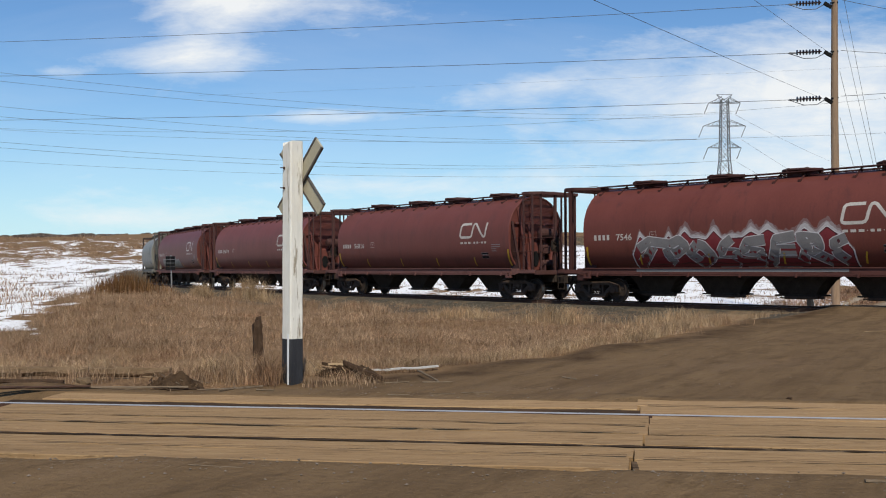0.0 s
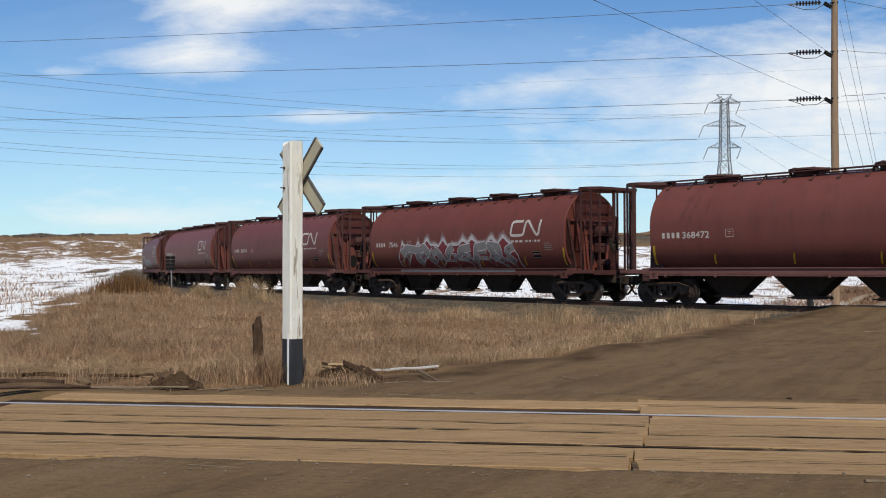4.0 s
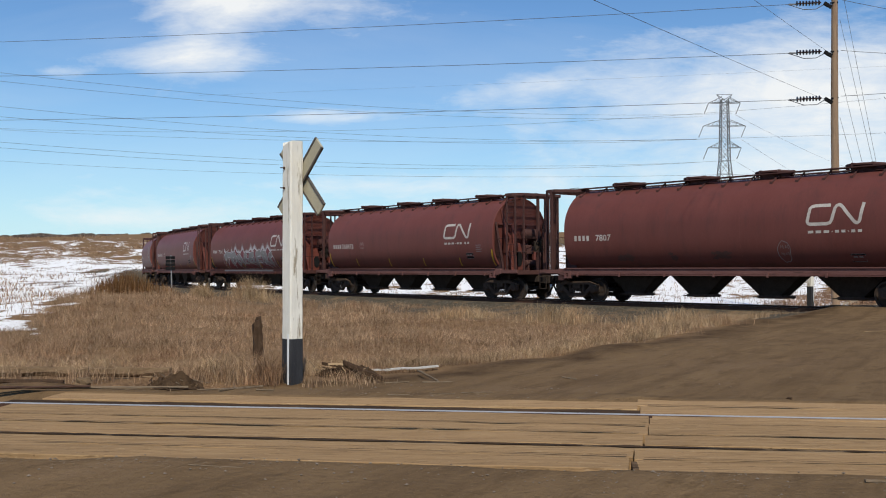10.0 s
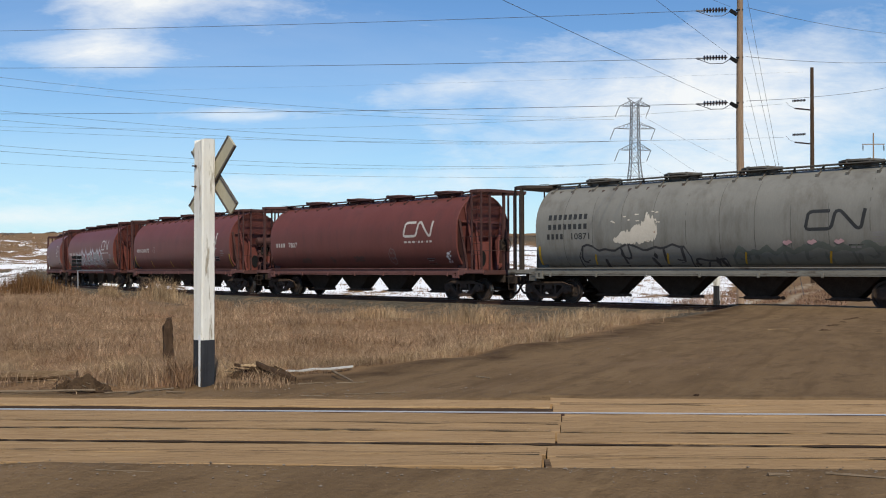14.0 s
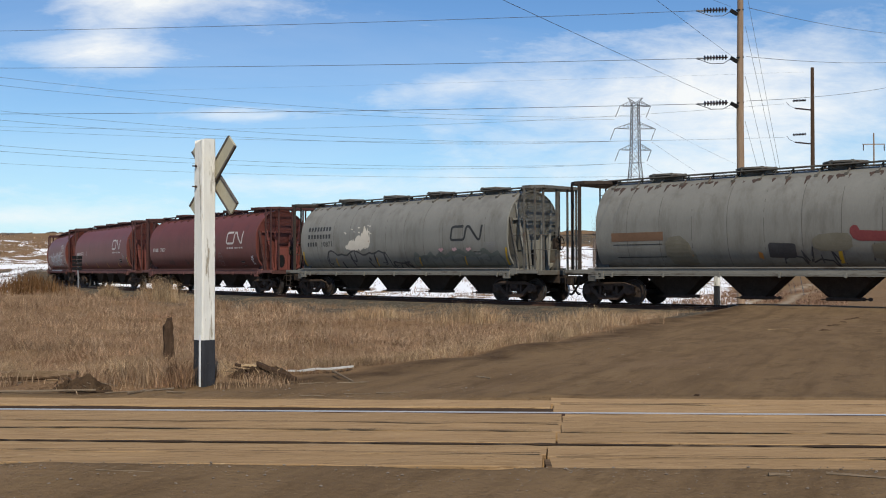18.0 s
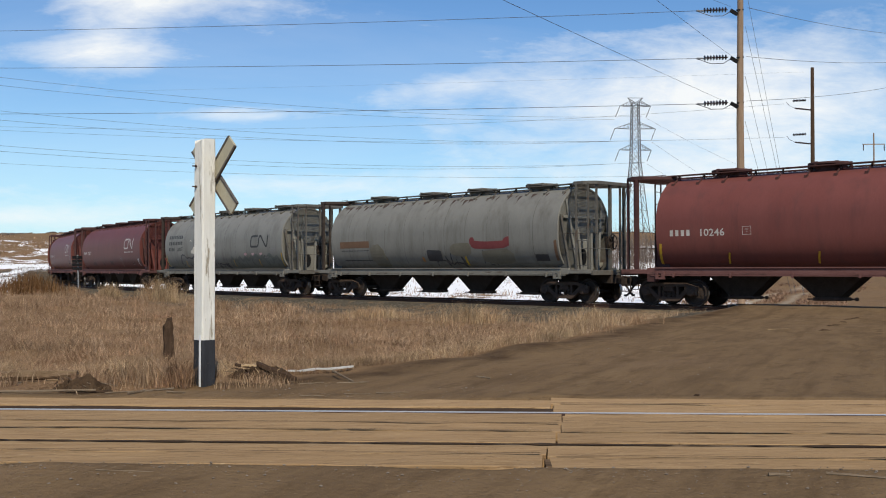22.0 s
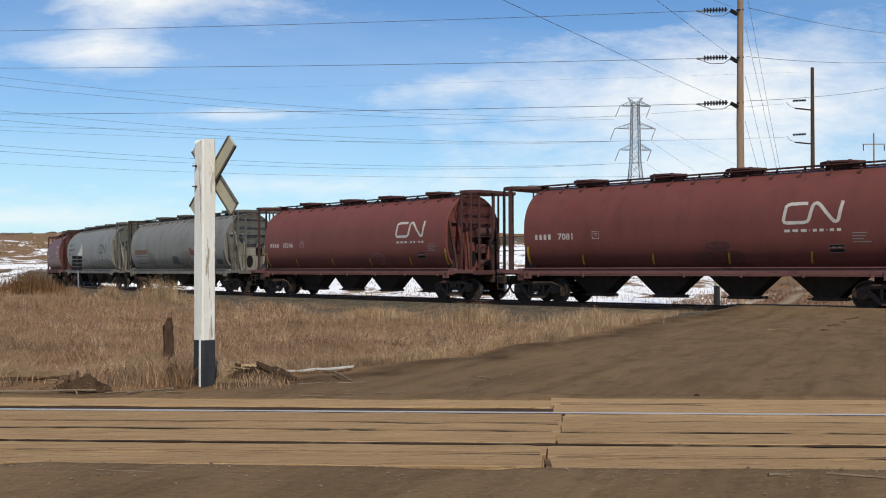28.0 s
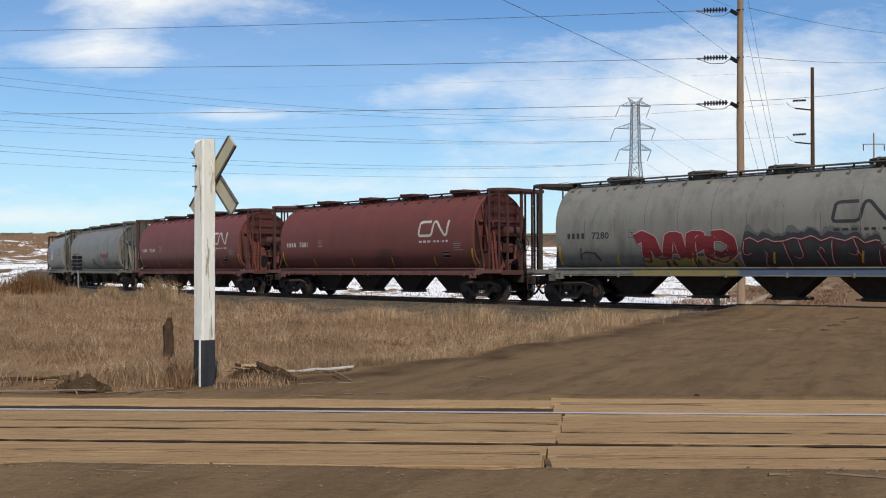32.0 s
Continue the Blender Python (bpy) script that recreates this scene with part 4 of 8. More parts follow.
def soil_heap(name, x, y, rx, ry, h, seed, label):
    rng = np.random.RandomState(seed)
    n, k = 64, 22
    bm = bmesh.new()
    top = bm.verts.new((0, 0, h))
    rings = []
    for j in range(1, k + 1):
        r = j / k
        ring = []
        for i in range(n):
            a = i * math.tau / n
            px, py = math.cos(a) * r * rx, math.sin(a) * r * ry
            lump = float(value_noise(np.array([px * 9 + seed]), np.array([py * 9]), seed)[0]) * 0.45 + float(value_noise(np.array([px * 24 + seed]), np.array([py * 24]), seed + 1)[0]) * 0.3
            z = h * (1 - r ** 2.6) * (1 + lump) - 0.10 * (j == k)
            ring.append(bm.verts.new((px * (1 + 0.1 * rng.rand()), py * (1 + 0.1 * rng.rand()), z)))
        rings.append(ring)
    for i in range(n):
        bm.faces.new((top, rings[0][i], rings[0][(i + 1) % n]))
    for a, b in zip(rings, rings[1:]):
        for i in range(n):
            bm.faces.new((a[i], b[i], b[(i + 1) % n], a[(i + 1) % n]))
    ob = new(name, mesh_of(name, bm, SOIL))
    ob.matrix_basis = pose(x, y, ground_z(x, y) - 0.02)
    return tagged(ob, label, "soil heap")


soil_heap("soil_mound", -2.66, 9.95, 0.34, 0.28, 0.155, 31, "lumpy dark soil heap with straw beside the rail")
soil_heap("soil_mound", -1.05, 10.95, 0.36, 0.26, 0.115, 47, "dark soil and rotten wood heap by the sign post")


# ---- hopper cars ----
CAR_R, CAR_C = 1.60, 2.86


def half_width(z):
    """Half the width of the car's body at the height z: round above, fuller below."""
    d = (z - CAR_C) / (1.60 if z > CAR_C else 1.72)
    p = 2.0 if z > CAR_C else 2.9
    return CAR_R * max(0.0, 1 - abs(d) ** p) ** (1 / p)


BODY0, BODY1 = -6.93, 6.93


def body_bm():
    bm = bmesh.new()
    prof = []
    for i in range(25):
        a = i / 24 * math.pi / 2
        z = CAR_C + 1.60 * math.cos(a)
        prof.append((half_width(z), z))
    for i in range(1, 13):
        z = CAR_C - 1.60 * (i / 12)
        prof.append((half_width(z), z))
    ring = [(y, z) for y, z in prof] + [(-y, z) for y, z in prof[::-1][:-1]]
    xs = [BODY0, BODY0 + 0.012] + [BODY0 + 0.05 + (BODY1 - BODY0 - 0.1) * i / 28 for i in range(29)] + [BODY1 - 0.012, BODY1]
    rows = []
    for i, x in enumerate(xs):
        k = 0.994 if i in (0, len(xs) - 1) else 1.0
        rows.append([bm.verts.new((x, y * k, CAR_C + (z - CAR_C) * k)) for y, z in ring])
    n = len(ring)
    for a, b in zip(rows, rows[1:]):
        for k in range(n):
            bm.faces.new((a[k], a[(k + 1) % n], b[(k + 1) % n], b[k]))
    # the ends: a flange, then a slope sheet that leans in towards the floor
    for row, x, sgn in ((rows[0], BODY0, 1), (rows[-1], BODY1, -1)):
        inner = [bm.verts.new((x, v.co.y * 0.965, CAR_C + (v.co.z - CAR_C) * 0.965)) for v in row]
        deep = [bm.verts.new((x + sgn * (0.03 + 0.40 * max(0.0, (2.9 - v.co.z)) / 1.6), v.co.y, v.co.z)) for v in inner]
        for a, b in ((row, inner), (inner, deep)):
            for k in range(n):
                bm.faces.new((a[k], a[(k + 1) % n], b[(k + 1) % n], b[k]))
        bm.faces.new(deep)
    return bm


def on_side(x, z, off=0.004):
    return Vector((x, half_width(z) + off, z))


def stroke_bm(bm, pts, w, off=0.004, taper=False):
    """A painted stroke on the car's side through points (x, z): a strip with shared corners."""
    fine = []
    for (x0, z0), (x1, z1) in zip(pts, pts[1:]):
        n = max(1, int(math.hypot(x1 - x0, z1 - z0) / 0.16))
        fine += [(x0 + (x1 - x0) * i / n, z0 + (z1 - z0) * i / n) for i in range(n)]
    fine.append(pts[-1])
    rows = []
    for i, (x, z) in enumerate(fine):
        xa, za = fine[max(i - 1, 0)]
        xb, zb = fine[min(i + 1, len(fine) - 1)]
        dx, dz = xb - xa, zb - za
        ln = math.hypot(dx, dz) or 1
        k = w / 2 * (0.35 if taper and i in (0, len(fine) - 1) else 1)
        nx, nz = -dz / ln * k, dx / ln * k
        rows.append((bm.verts.new(on_side(x + nx, z + nz, off)), bm.verts.new(on_side(x - nx, z - nz, off))))
    for a, b in zip(rows, rows[1:]):
        bm.faces.new((a[0], a[1], b[1], b[0]))


def blob_bm(bm, pts, off=0.004):
    """A painted patch between a lower and an upper edge: rows of (x, z_low, z_high)."""
    cols = []
    for x, lo, hi in pts:
        n = 7
        cols.append([bm.verts.new(on_side(x, lo + (hi - lo) * i / n, off)) for i in range(n + 1)])
    for a, b in zip(cols, cols[1:]):
        for i in range(len(a) - 1):
            bm.faces.new((a[i], a[i + 1], b[i + 1], b[i]))


def text_bm(body, x0, z0, size, wide=1.0, off=0.005):
    """Characters on the side that the camera sees; they run towards the rear."""
    cu = bpy.data.curves.new("lettering", "FONT")
    cu.body, cu.size, cu.resolution_u, cu.offset = body, size, 2, 0.004
    ob = new("lettering", cu)
    bpy.context.view_layer.update()
    me = bpy.data.meshes.new_from_object(ob.evaluated_get(bpy.context.evaluated_depsgraph_get()))
    bpy.data.objects.remove(ob)
    bm = bmesh.new()
    bm.from_mesh(me)
    bpy.data.meshes.remove(me)
    for v in bm.verts:
        v.co = on_side(x0 - v.co.x * wide, z0 + v.co.y, off)
    return bm


MESHES = {}


def shared(key, make, mat, smooth=False):
    if key not in MESHES:
        MESHES[key] = mesh_of(key[0], make(), mat, smooth)
    return MESHES[key]


def hatch_bm():
    """A round hatch: a coaming on the roof, a wide flat lid, and its hold-down lugs."""
    bm = bmesh.new()
    lathe_bm(bm, [(0.52, -0.24), (0.52, -0.03), (0.66, -0.028), (0.68, -0.01), (0.68, 0.03), (0.65, 0.05), (0.30, 0.085), (0.0, 0.09)], 28)
    for k in range(6):
        a = k * math.tau / 6 + 0.2
        box_bm(bm, (0.63 * math.cos(a) - 0.045, 0.63 * math.sin(a) - 0.045, -0.10), (0.63 * math.cos(a) + 0.045, 0.63 * math.sin(a) + 0.045, 0.065))
    return bm


def board_bm():
    """A running board on stand-off brackets, along one side of the hatches."""
    bm = bmesh.new()
    box_bm(bm, (-7.0, -0.15, 0.0), (7.0, 0.15, 0.035))
    for i in range(15):
        x = -6.65 + i * 13.3 / 14
        beam_bm(bm, (x, -0.12, 0.0), (x, 0.36, -0.34), 0.04)
        beam_bm(bm, (x, -0.12, 0.0), (x, -0.12, -0.20), 0.035)
        box_bm(bm, (x - 0.05, 0.26, -0.38), (x + 0.05, 0.40, -0.28))
    return bm


def sill_bm():
    """Side sill: a channel with a top flange, a darker lip under it, and short tabs."""
    bm = bmesh.new()
    box_bm(bm, (-7.35, -0.06, 1.085), (7.35, 0.06, 1.32), 0.008)
    for x in (-7.85, 7.85):
        box_bm(bm, (x - 0.55, -0.05, 1.12), (x + 0.55, 0.05, 1.27), 0.006)
    box_bm(bm, (-7.0, 0.055, 1.30), (7.0, 0.10, 1.34))
    box_bm(bm, (-7.2, -0.0, 1.045), (7.2, 0.085, 1.080))
    for i in range(7):
        x = -6.3 + i * 2.1
        box_bm(bm, (x - 0.035, 0.055, 1.0), (x + 0.035, 0.10, 1.16))
    return bm


def hopper_bm():
    """One bay: a wedge that narrows to an outlet, with its slide gate."""
    bm = bmesh.new()
    top = [bm.verts.new(p) for p in ((-1.24, -0.9, 1.30), (1.24, -0.9, 1.30), (1.24, 0.9, 1.30), (-1.24, 0.9, 1.30))]
    mid = [bm.verts.new(p) for p in ((-1.22, -0.40, 1.10), (1.22, -0.40, 1.10), (1.22, 0.40, 1.10), (-1.22, 0.40, 1.10))]
    low = [bm.verts.new(p) for p in ((-0.40, -0.32, 0.36), (0.40, -0.32, 0.36), (0.40, 0.32, 0.36), (-0.40, 0.32, 0.36))]
    for a, b in ((top, mid), (mid, low)):
        for k in range(4):
            bm.faces.new((a[k], a[(k + 1) % 4], b[(k + 1) % 4], b[k]))
    bm.faces.new(low), bm.faces.new(top)
    return bm


def bell_hopper_bm():
    """One bay of the older kind: rounded sides that end in a wide outlet plate."""
    bm = bmesh.new()
    rings = []
    for x, y, z in ((1.46, 0.90, 1.30), (1.44, 0.42, 1.15), (1.24, 0.41, 1.04), (1.02, 0.40, 0.88), (0.86, 0.38, 0.70), (0.74, 0.36, 0.52), (0.68, 0.34, 0.42), (0.84, 0.36, 0.41), (0.84, 0.36, 0.36)):
        rings.append([bm.verts.new(p) for p in ((-x, -y, z), (x, -y, z), (x, y, z), (-x, y, z))])
    for a, b in zip(rings, rings[1:]):
        for k in range(4):
            bm.faces.new((a[k], a[(k + 1) % 4], b[(k + 1) % 4], b[k]))
    bm.faces.new(rings[0]), bm.faces.new(rings[-1])
    return bm


def jacking_pad_bm():
    """A box under the side sill with a square hole through its face."""
    bm = bmesh.new()
    for lo, hi in (((-0.17, 0, 1.13), (0.17, 0.12, 1.20)), ((-0.17, 0, 0.93), (0.17, 0.12, 1.00)), ((-0.17, 0, 1.0), (-0.06, 0.12, 1.13)), ((0.06, 0, 1.0), (0.17, 0.12, 1.13)), ((-0.06, 0, 1.0), (0.06, 0.03, 1.13))):
        box_bm(bm, lo, hi)
    return bm


def gate_bm():
    bm = bmesh.new()
    box_bm(bm, (-0.48, -0.36, 0.26), (0.48, 0.36, 0.37), 0.01)
    beam_bm(bm, (-0.5, 0.40, 0.31), (0.62, 0.40, 0.31), 0.04)
    beam_bm(bm, (-0.95, 0.40, 0.33), (-0.45, 0.40, 0.31), 0.05)
    for x in (-0.95, -0.75):
        lathe_bm(bm, [(0.06, 0), (0.06, 0.08)], 8, "y", (x, 0.38, 0.33))
    return bm


def post_bm(h0=1.2, h1=4.47, w=0.065):
    bm = bmesh.new()
    beam_bm(bm, (0, 0, h0), (0, 0, h1), w)
    return bm


def wide_post_bm():
    return post_bm(w=0.10)


def side_ladder_bm():
    """The wide ladder on the near corner: two stout stiles and round rungs."""
    bm = bmesh.new()
    for y in (-0.275, 0.275):
        beam_bm(bm, (0, y, 1.15), (0, y, 4.46), 0.065, 0.06)
    for i in range(7):
        beam_bm(bm, (0, -0.27, 1.42 + i * 0.46), (0, 0.27, 1.42 + i * 0.46), 0.022)
    return bm


def ladder_bm():
    bm = bmesh.new()
    for y in (-0.2, 0.2):
        beam_bm(bm, (0, y, 1.1), (0, y, 4.46), 0.045)
    for i in range(7):
        beam_bm(bm, (0, -0.2, 1.40 + i * 0.46), (0, 0.2, 1.40 + i * 0.46), 0.022)
    return bm


def grab_rail_bm():
    """Hand rails across the end platform at chest and knee height."""
    bm = bmesh.new()
    for z in (2.62, 2.04):
        tube_bm(bm, [(8.36, 1.03, z), (8.42, 0.8, z), (8.42, -0.8, z), (8.36, -1.03, z), (7.75, -1.38, z), (6.95, -1.36, z)], 0.013, 6)
    return bm


def roof_deck_bm():
    """The end platform at roof height: it bridges from the hatch line to the corner posts."""
    bm = bmesh.new()
    vs = [(-0.1, -0.62), (-0.1, 0.62), (0.62, 1.40), (1.05, 1.40), (1.46, 1.05), (1.46, -1.05), (1.05, -1.40), (0.62, -1.40)]
    for k in range(8):
        (a, b), (c, d) = vs[k], vs[(k + 1) % 8]
        beam_bm(bm, (a, b, 4.49), (c, d, 4.49), 0.035, 0.11)
    # open grating between the edge bars
    for k in range(39):
        y = -1.33 + k * 0.07
        x0 = max(-0.08, -0.1 + (abs(y) - 0.62) * 0.92)
        x1 = 1.45 if abs(y) < 1.05 else 1.45 - (abs(y) - 1.05) * 1.17
        beam_bm(bm, (x0, y, 4.515), (x1, y, 4.515), 0.024, 0.03)
    for x in (0.3, 0.7, 1.1):
        beam_bm(bm, (x, -1.0, 4.46), (x, 1.0, 4.46), 0.04, 0.06)
    tube_bm(bm, [(0.3, 0.35, 4.53), (0.3, 0.35, 4.63), (0.75, 0.35, 4.63), (0.75, 0.35, 4.53)], 0.012, 5)
    return bm


def end_frame_bm():
    """End sill and floor of the end platform."""
    bm = bmesh.new()
    box_bm(bm, (6.7, -1.45, 1.10), (8.40, 1.45, 1.16))
    box_bm(bm, (8.36, -1.45, 1.06), (8.46, 1.45, 1.24), 0.01)
    box_bm(bm, (7.0, 1.25, 0.84), (7.35, 1.5, 1.06), 0.01)
    return bm


def draft_sill_bm():
    """The centre sill that carries the coupler."""
    bm = bmesh.new()
    box_bm(bm, (5.9, -0.32, 0.74), (8.45, 0.32, 1.08), 0.02)
    box_bm(bm, (7.3, -1.1, 0.86), (7.5, 1.1, 1.08), 0.01)
    tube_bm(bm, [(6.6, 0.9, 0.98), (7.6, 0.95, 0.94), (8.42, 0.42, 0.84)], 0.03, 6)
    return bm


def step_bm():
    """The stirrup step below the corner."""
    bm = bmesh.new()
    for z in (0.75, 0.50):
        beam_bm(bm, (8.05, 1.46, z), (8.40, 1.46, z), 0.03)
    for x in (8.05, 8.40):
        beam_bm(bm, (x, 1.46, 0.48), (x, 1.46, 1.04), 0.025)
    return bm


def rib_bm(y0, z0, y1, deep):
    """A plate rib on the end sheet: from high up near the edge down to the floor, wider at its foot."""
    bm = bmesh.new()
    sx = BODY1 - 0.02
    foot = sx + 0.02
    a = [(sx - 0.02, y0, z0), (sx + 0.03, y0, z0), (foot + deep, y1, 1.17), (foot - 0.35, y1, 1.17)]
    side = 0.018 if y0 > 0 else -0.018
    va = [bm.verts.new((x, y - side, z)) for x, y, z in a]
    vb = [bm.verts.new((x, y + side, z)) for x, y, z in a]
    bm.faces.new(va), bm.faces.new(vb[::-1])
    for k in range(4):
        bm.faces.new((va[k], va[(k + 1) % 4], vb[(k + 1) % 4], vb[k]))
    beam_bm(bm, (sx + 0.03, y0, z0), (foot + deep, y1, 1.17), 0.11, 0.03, (1, 0, 0))
    return bm


def end_box_bm():
    """The middle of the end: a slope stiffener, a cross angle and a valve body on it."""
    bm = bmesh.new()
    box_bm(bm, (6.25, -0.42, 1.15), (6.90, 0.42, 2.45), 0.02)
    beam_bm(bm, (6.93, -1.25, 3.28), (6.93, 1.25, 3.28), 0.05, 0.09)
    beam_bm(bm, (6.93, -0.35, 4.1), (6.93, -0.35, 3.28), 0.04, 0.04)
    return bm


# flat disc, coloured black for the shade inside a round opening
def hole_disc_bm():
    bm = bmesh.new()
    lathe_bm(bm, [(0.0, 0.0), (0.20, 0.0), (0.20, 0.012), (0.0, 0.012)], 16, "x", (0, 0, 0))
    for v in bm.verts:
        v.co.z *= 1.7
    return bm


def brake_wheel_bm():
    bm = bmesh.new()
    tube_bm(bm, [(0.0, 0.28 * math.cos(k * math.tau / 16), 0.28 * math.sin(k * math.tau / 16)) for k in range(17)], 0.018, 6, False)
    for k in range(5):
        a = k * math.tau / 5
        beam_bm(bm, (0, 0, 0), (0, 0.28 * math.cos(a), 0.28 * math.sin(a)), 0.03)
    box_bm(bm, (-0.25, -0.16, -0.25), (-0.04, 0.16, 0.2), 0.03)
    return bm


def air_tank_bm():
    """The air tank across the end platform."""
    bm = bmesh.new()
    lathe_bm(bm, [(0.0, -0.50), (0.17, -0.46), (0.21, -0.38), (0.21, 0.38), (0.17, 0.46), (0.0, 0.50)], 16, "y", (7.25, 0.35, 2.85))
    return bm


def reservoir_bm():
    bm = bmesh.new()
    lathe_bm(bm, [(0.0, -0.34), (0.12, -0.32), (0.15, -0.26), (0.15, 0.26), (0.12, 0.32), (0.0, 0.34)], 14, "y", (7.35, 0.25, 1.55))
    return bm


def tank_bracket_bm():
    bm = bmesh.new()
    box_bm(bm, (-0.13, -0.03, -0.28), (0.14, 0.03, 0.27), 0.01)
    return bm


def brake_valve_bm():
    bm = bmesh.new()
    box_bm(bm, (7.0, 0.05, 1.95), (7.3, 0.5, 2.35), 0.03)
    return bm


def brake_pipe_bm():
    bm = bmesh.new()
    tube_bm(bm, [(7.25, 0.72, 2.75), (7.4, 0.80, 1.9), (7.4, 0.75, 1.4), (7.3, 0.4, 1.3), (7.4, -0.1, 1.8), (7.6, -0.2, 2.2), (7.9, -0.2, 2.25)], 0.03, 6)
    return bm


def coupler_bm():
    bm = bmesh.new()
    box_bm(bm, (8.3, -0.14, 0.72), (8.80, 0.14, 1.0), 0.03)
    box_bm(bm, (8.76, -0.20, 0.66), (9.06, 0.06, 1.02), 0.05)
    box_bm(bm, (8.86, 0.06, 0.70), (9.02, 0.18, 0.98), 0.05)
    return bm


def hose_bm():
    bm = bmesh.new()
    tube_bm(bm, [(8.42, 0.42, 0.82), (8.60, 0.46, 0.60), (8.80, 0.40, 0.38), (8.96, 0.34, 0.30), (9.03, 0.32, 0.32)], 0.042, 6)
    return bm


def lever_bm():
    bm = bmesh.new()
    tube_bm(bm, [(8.7, 0.1, 1.02), (8.72, 0.6, 0.98), (8.72, 1.35, 0.98), (8.72, 1.42, 0.75)], 0.016, 5)
    return bm


def side_frame_bm():
    """Cast side frame: a truss with two windows, thick over the axle boxes."""
    bm = bmesh.new()

    def bar(pts, w, d=0.13):
        for (x0, z0), (x1, z1) in zip(pts, pts[1:]):
            beam_bm(bm, (x0, 0, z0), (x1, 0, z1), d, w, (0, 0, 1))
    bar([(-1.12, 0.60), (-0.62, 0.74), (0.62, 0.74), (1.12, 0.60)], 0.13)
    bar([(-0.80, 0.62), (-0.38, 0.24), (0.38, 0.24), (0.80, 0.62)], 0.14)
    bar([(-0.36, 0.70), (-0.36, 0.30)], 0.09)
    bar([(0.36, 0.70), (0.36, 0.30)], 0.09)
    for x in (-0.9, 0.9):
        box_bm(bm, (x - 0.21, -0.085, 0.36), (x + 0.21, 0.085, 0.68), 0.05)
    return bm


def axle_cap_bm():
    bm = bmesh.new()
    lathe_bm(bm, [(0.15, -0.1), (0.15, 0.05), (0.11, 0.07), (0.06, 0.075), (0.0, 0.075)], 16, "y")
    for k in range(3):
        a = k * math.tau / 3
        lathe_bm(bm, [(0.022, 0.05), (0.022, 0.09)], 6, "y", (0.085 * math.cos(a), 0, 0.085 * math.sin(a)))
    return bm


def spring_bm():
    bm = bmesh.new()
    for x in (-0.2, 0.0, 0.2):
        for i in range(5):
            lathe_bm(bm, [(0.075, 0.30 + i * 0.05), (0.088, 0.318 + i * 0.05), (0.075, 0.336 + i * 0.05)], 10, "z", (x, 0, 0))
    return bm


def bolster_bm():
    bm = bmesh.new()
    box_bm(bm, (-0.2, -1.08, 0.50), (0.2, 1.08, 0.70), 0.03)
    box_bm(bm, (-0.33, -0.33, 0.70), (0.33, 0.33, 0.82), 0.02)
    return bm


def wheelset_bm():
    bm = bmesh.new()
    for s in (-1, 1):
        y = 0.7535 * s
        prof = [(0.10, -0.08), (0.13, -0.075), (0.14, -0.03), (0.36, -0.005), (0.39, -0.06), (0.457, -0.055), (0.457, 0.04), (0.48, 0.055), (0.478, 0.085), (0.39, 0.085), (0.36, 0.03), (0.14, 0.03), (0.12, 0.08), (0.09, 0.08)]
        lathe_bm(bm, [(r, y - s * h) for r, h in prof], 30, "y")
    lathe_bm(bm, [(0.08, -1.0), (0.08, 1.0)], 12, "y")
    for k in range(4):           # core marks, so that the turning shows
        a = k * math.tau / 4 + 0.3
        for s in (-1, 1):
            box_bm(bm, (0.25 * math.cos(a) - 0.03, 0.7535 * s - 0.03 + 0.02 * s, 0.25 * math.sin(a) - 0.03), (0.25 * math.cos(a) + 0.03, 0.7535 * s + 0.02 + 0.02 * s, 0.25 * math.sin(a) + 0.03))
    return bm


def wheel_mesh():
    if "wheelset" not in MESHES:
        me = mesh_of("wheelset", wheelset_bm(), WHEELM, True)
        me.materials.append(TREAD)
        for p in me.polygons:
            rad = max(math.hypot(me.vertices[i].co.x, me.vertices[i].co.z) for i in p.vertices)
            low = min(math.hypot(me.vertices[i].co.x, me.vertices[i].co.z) for i in p.vertices)
            if low > 0.45 and abs(p.normal.y) < 0.7:
                p.material_index = 1
        MESHES["wheelset"] = me
    return MESHES["wheelset"]


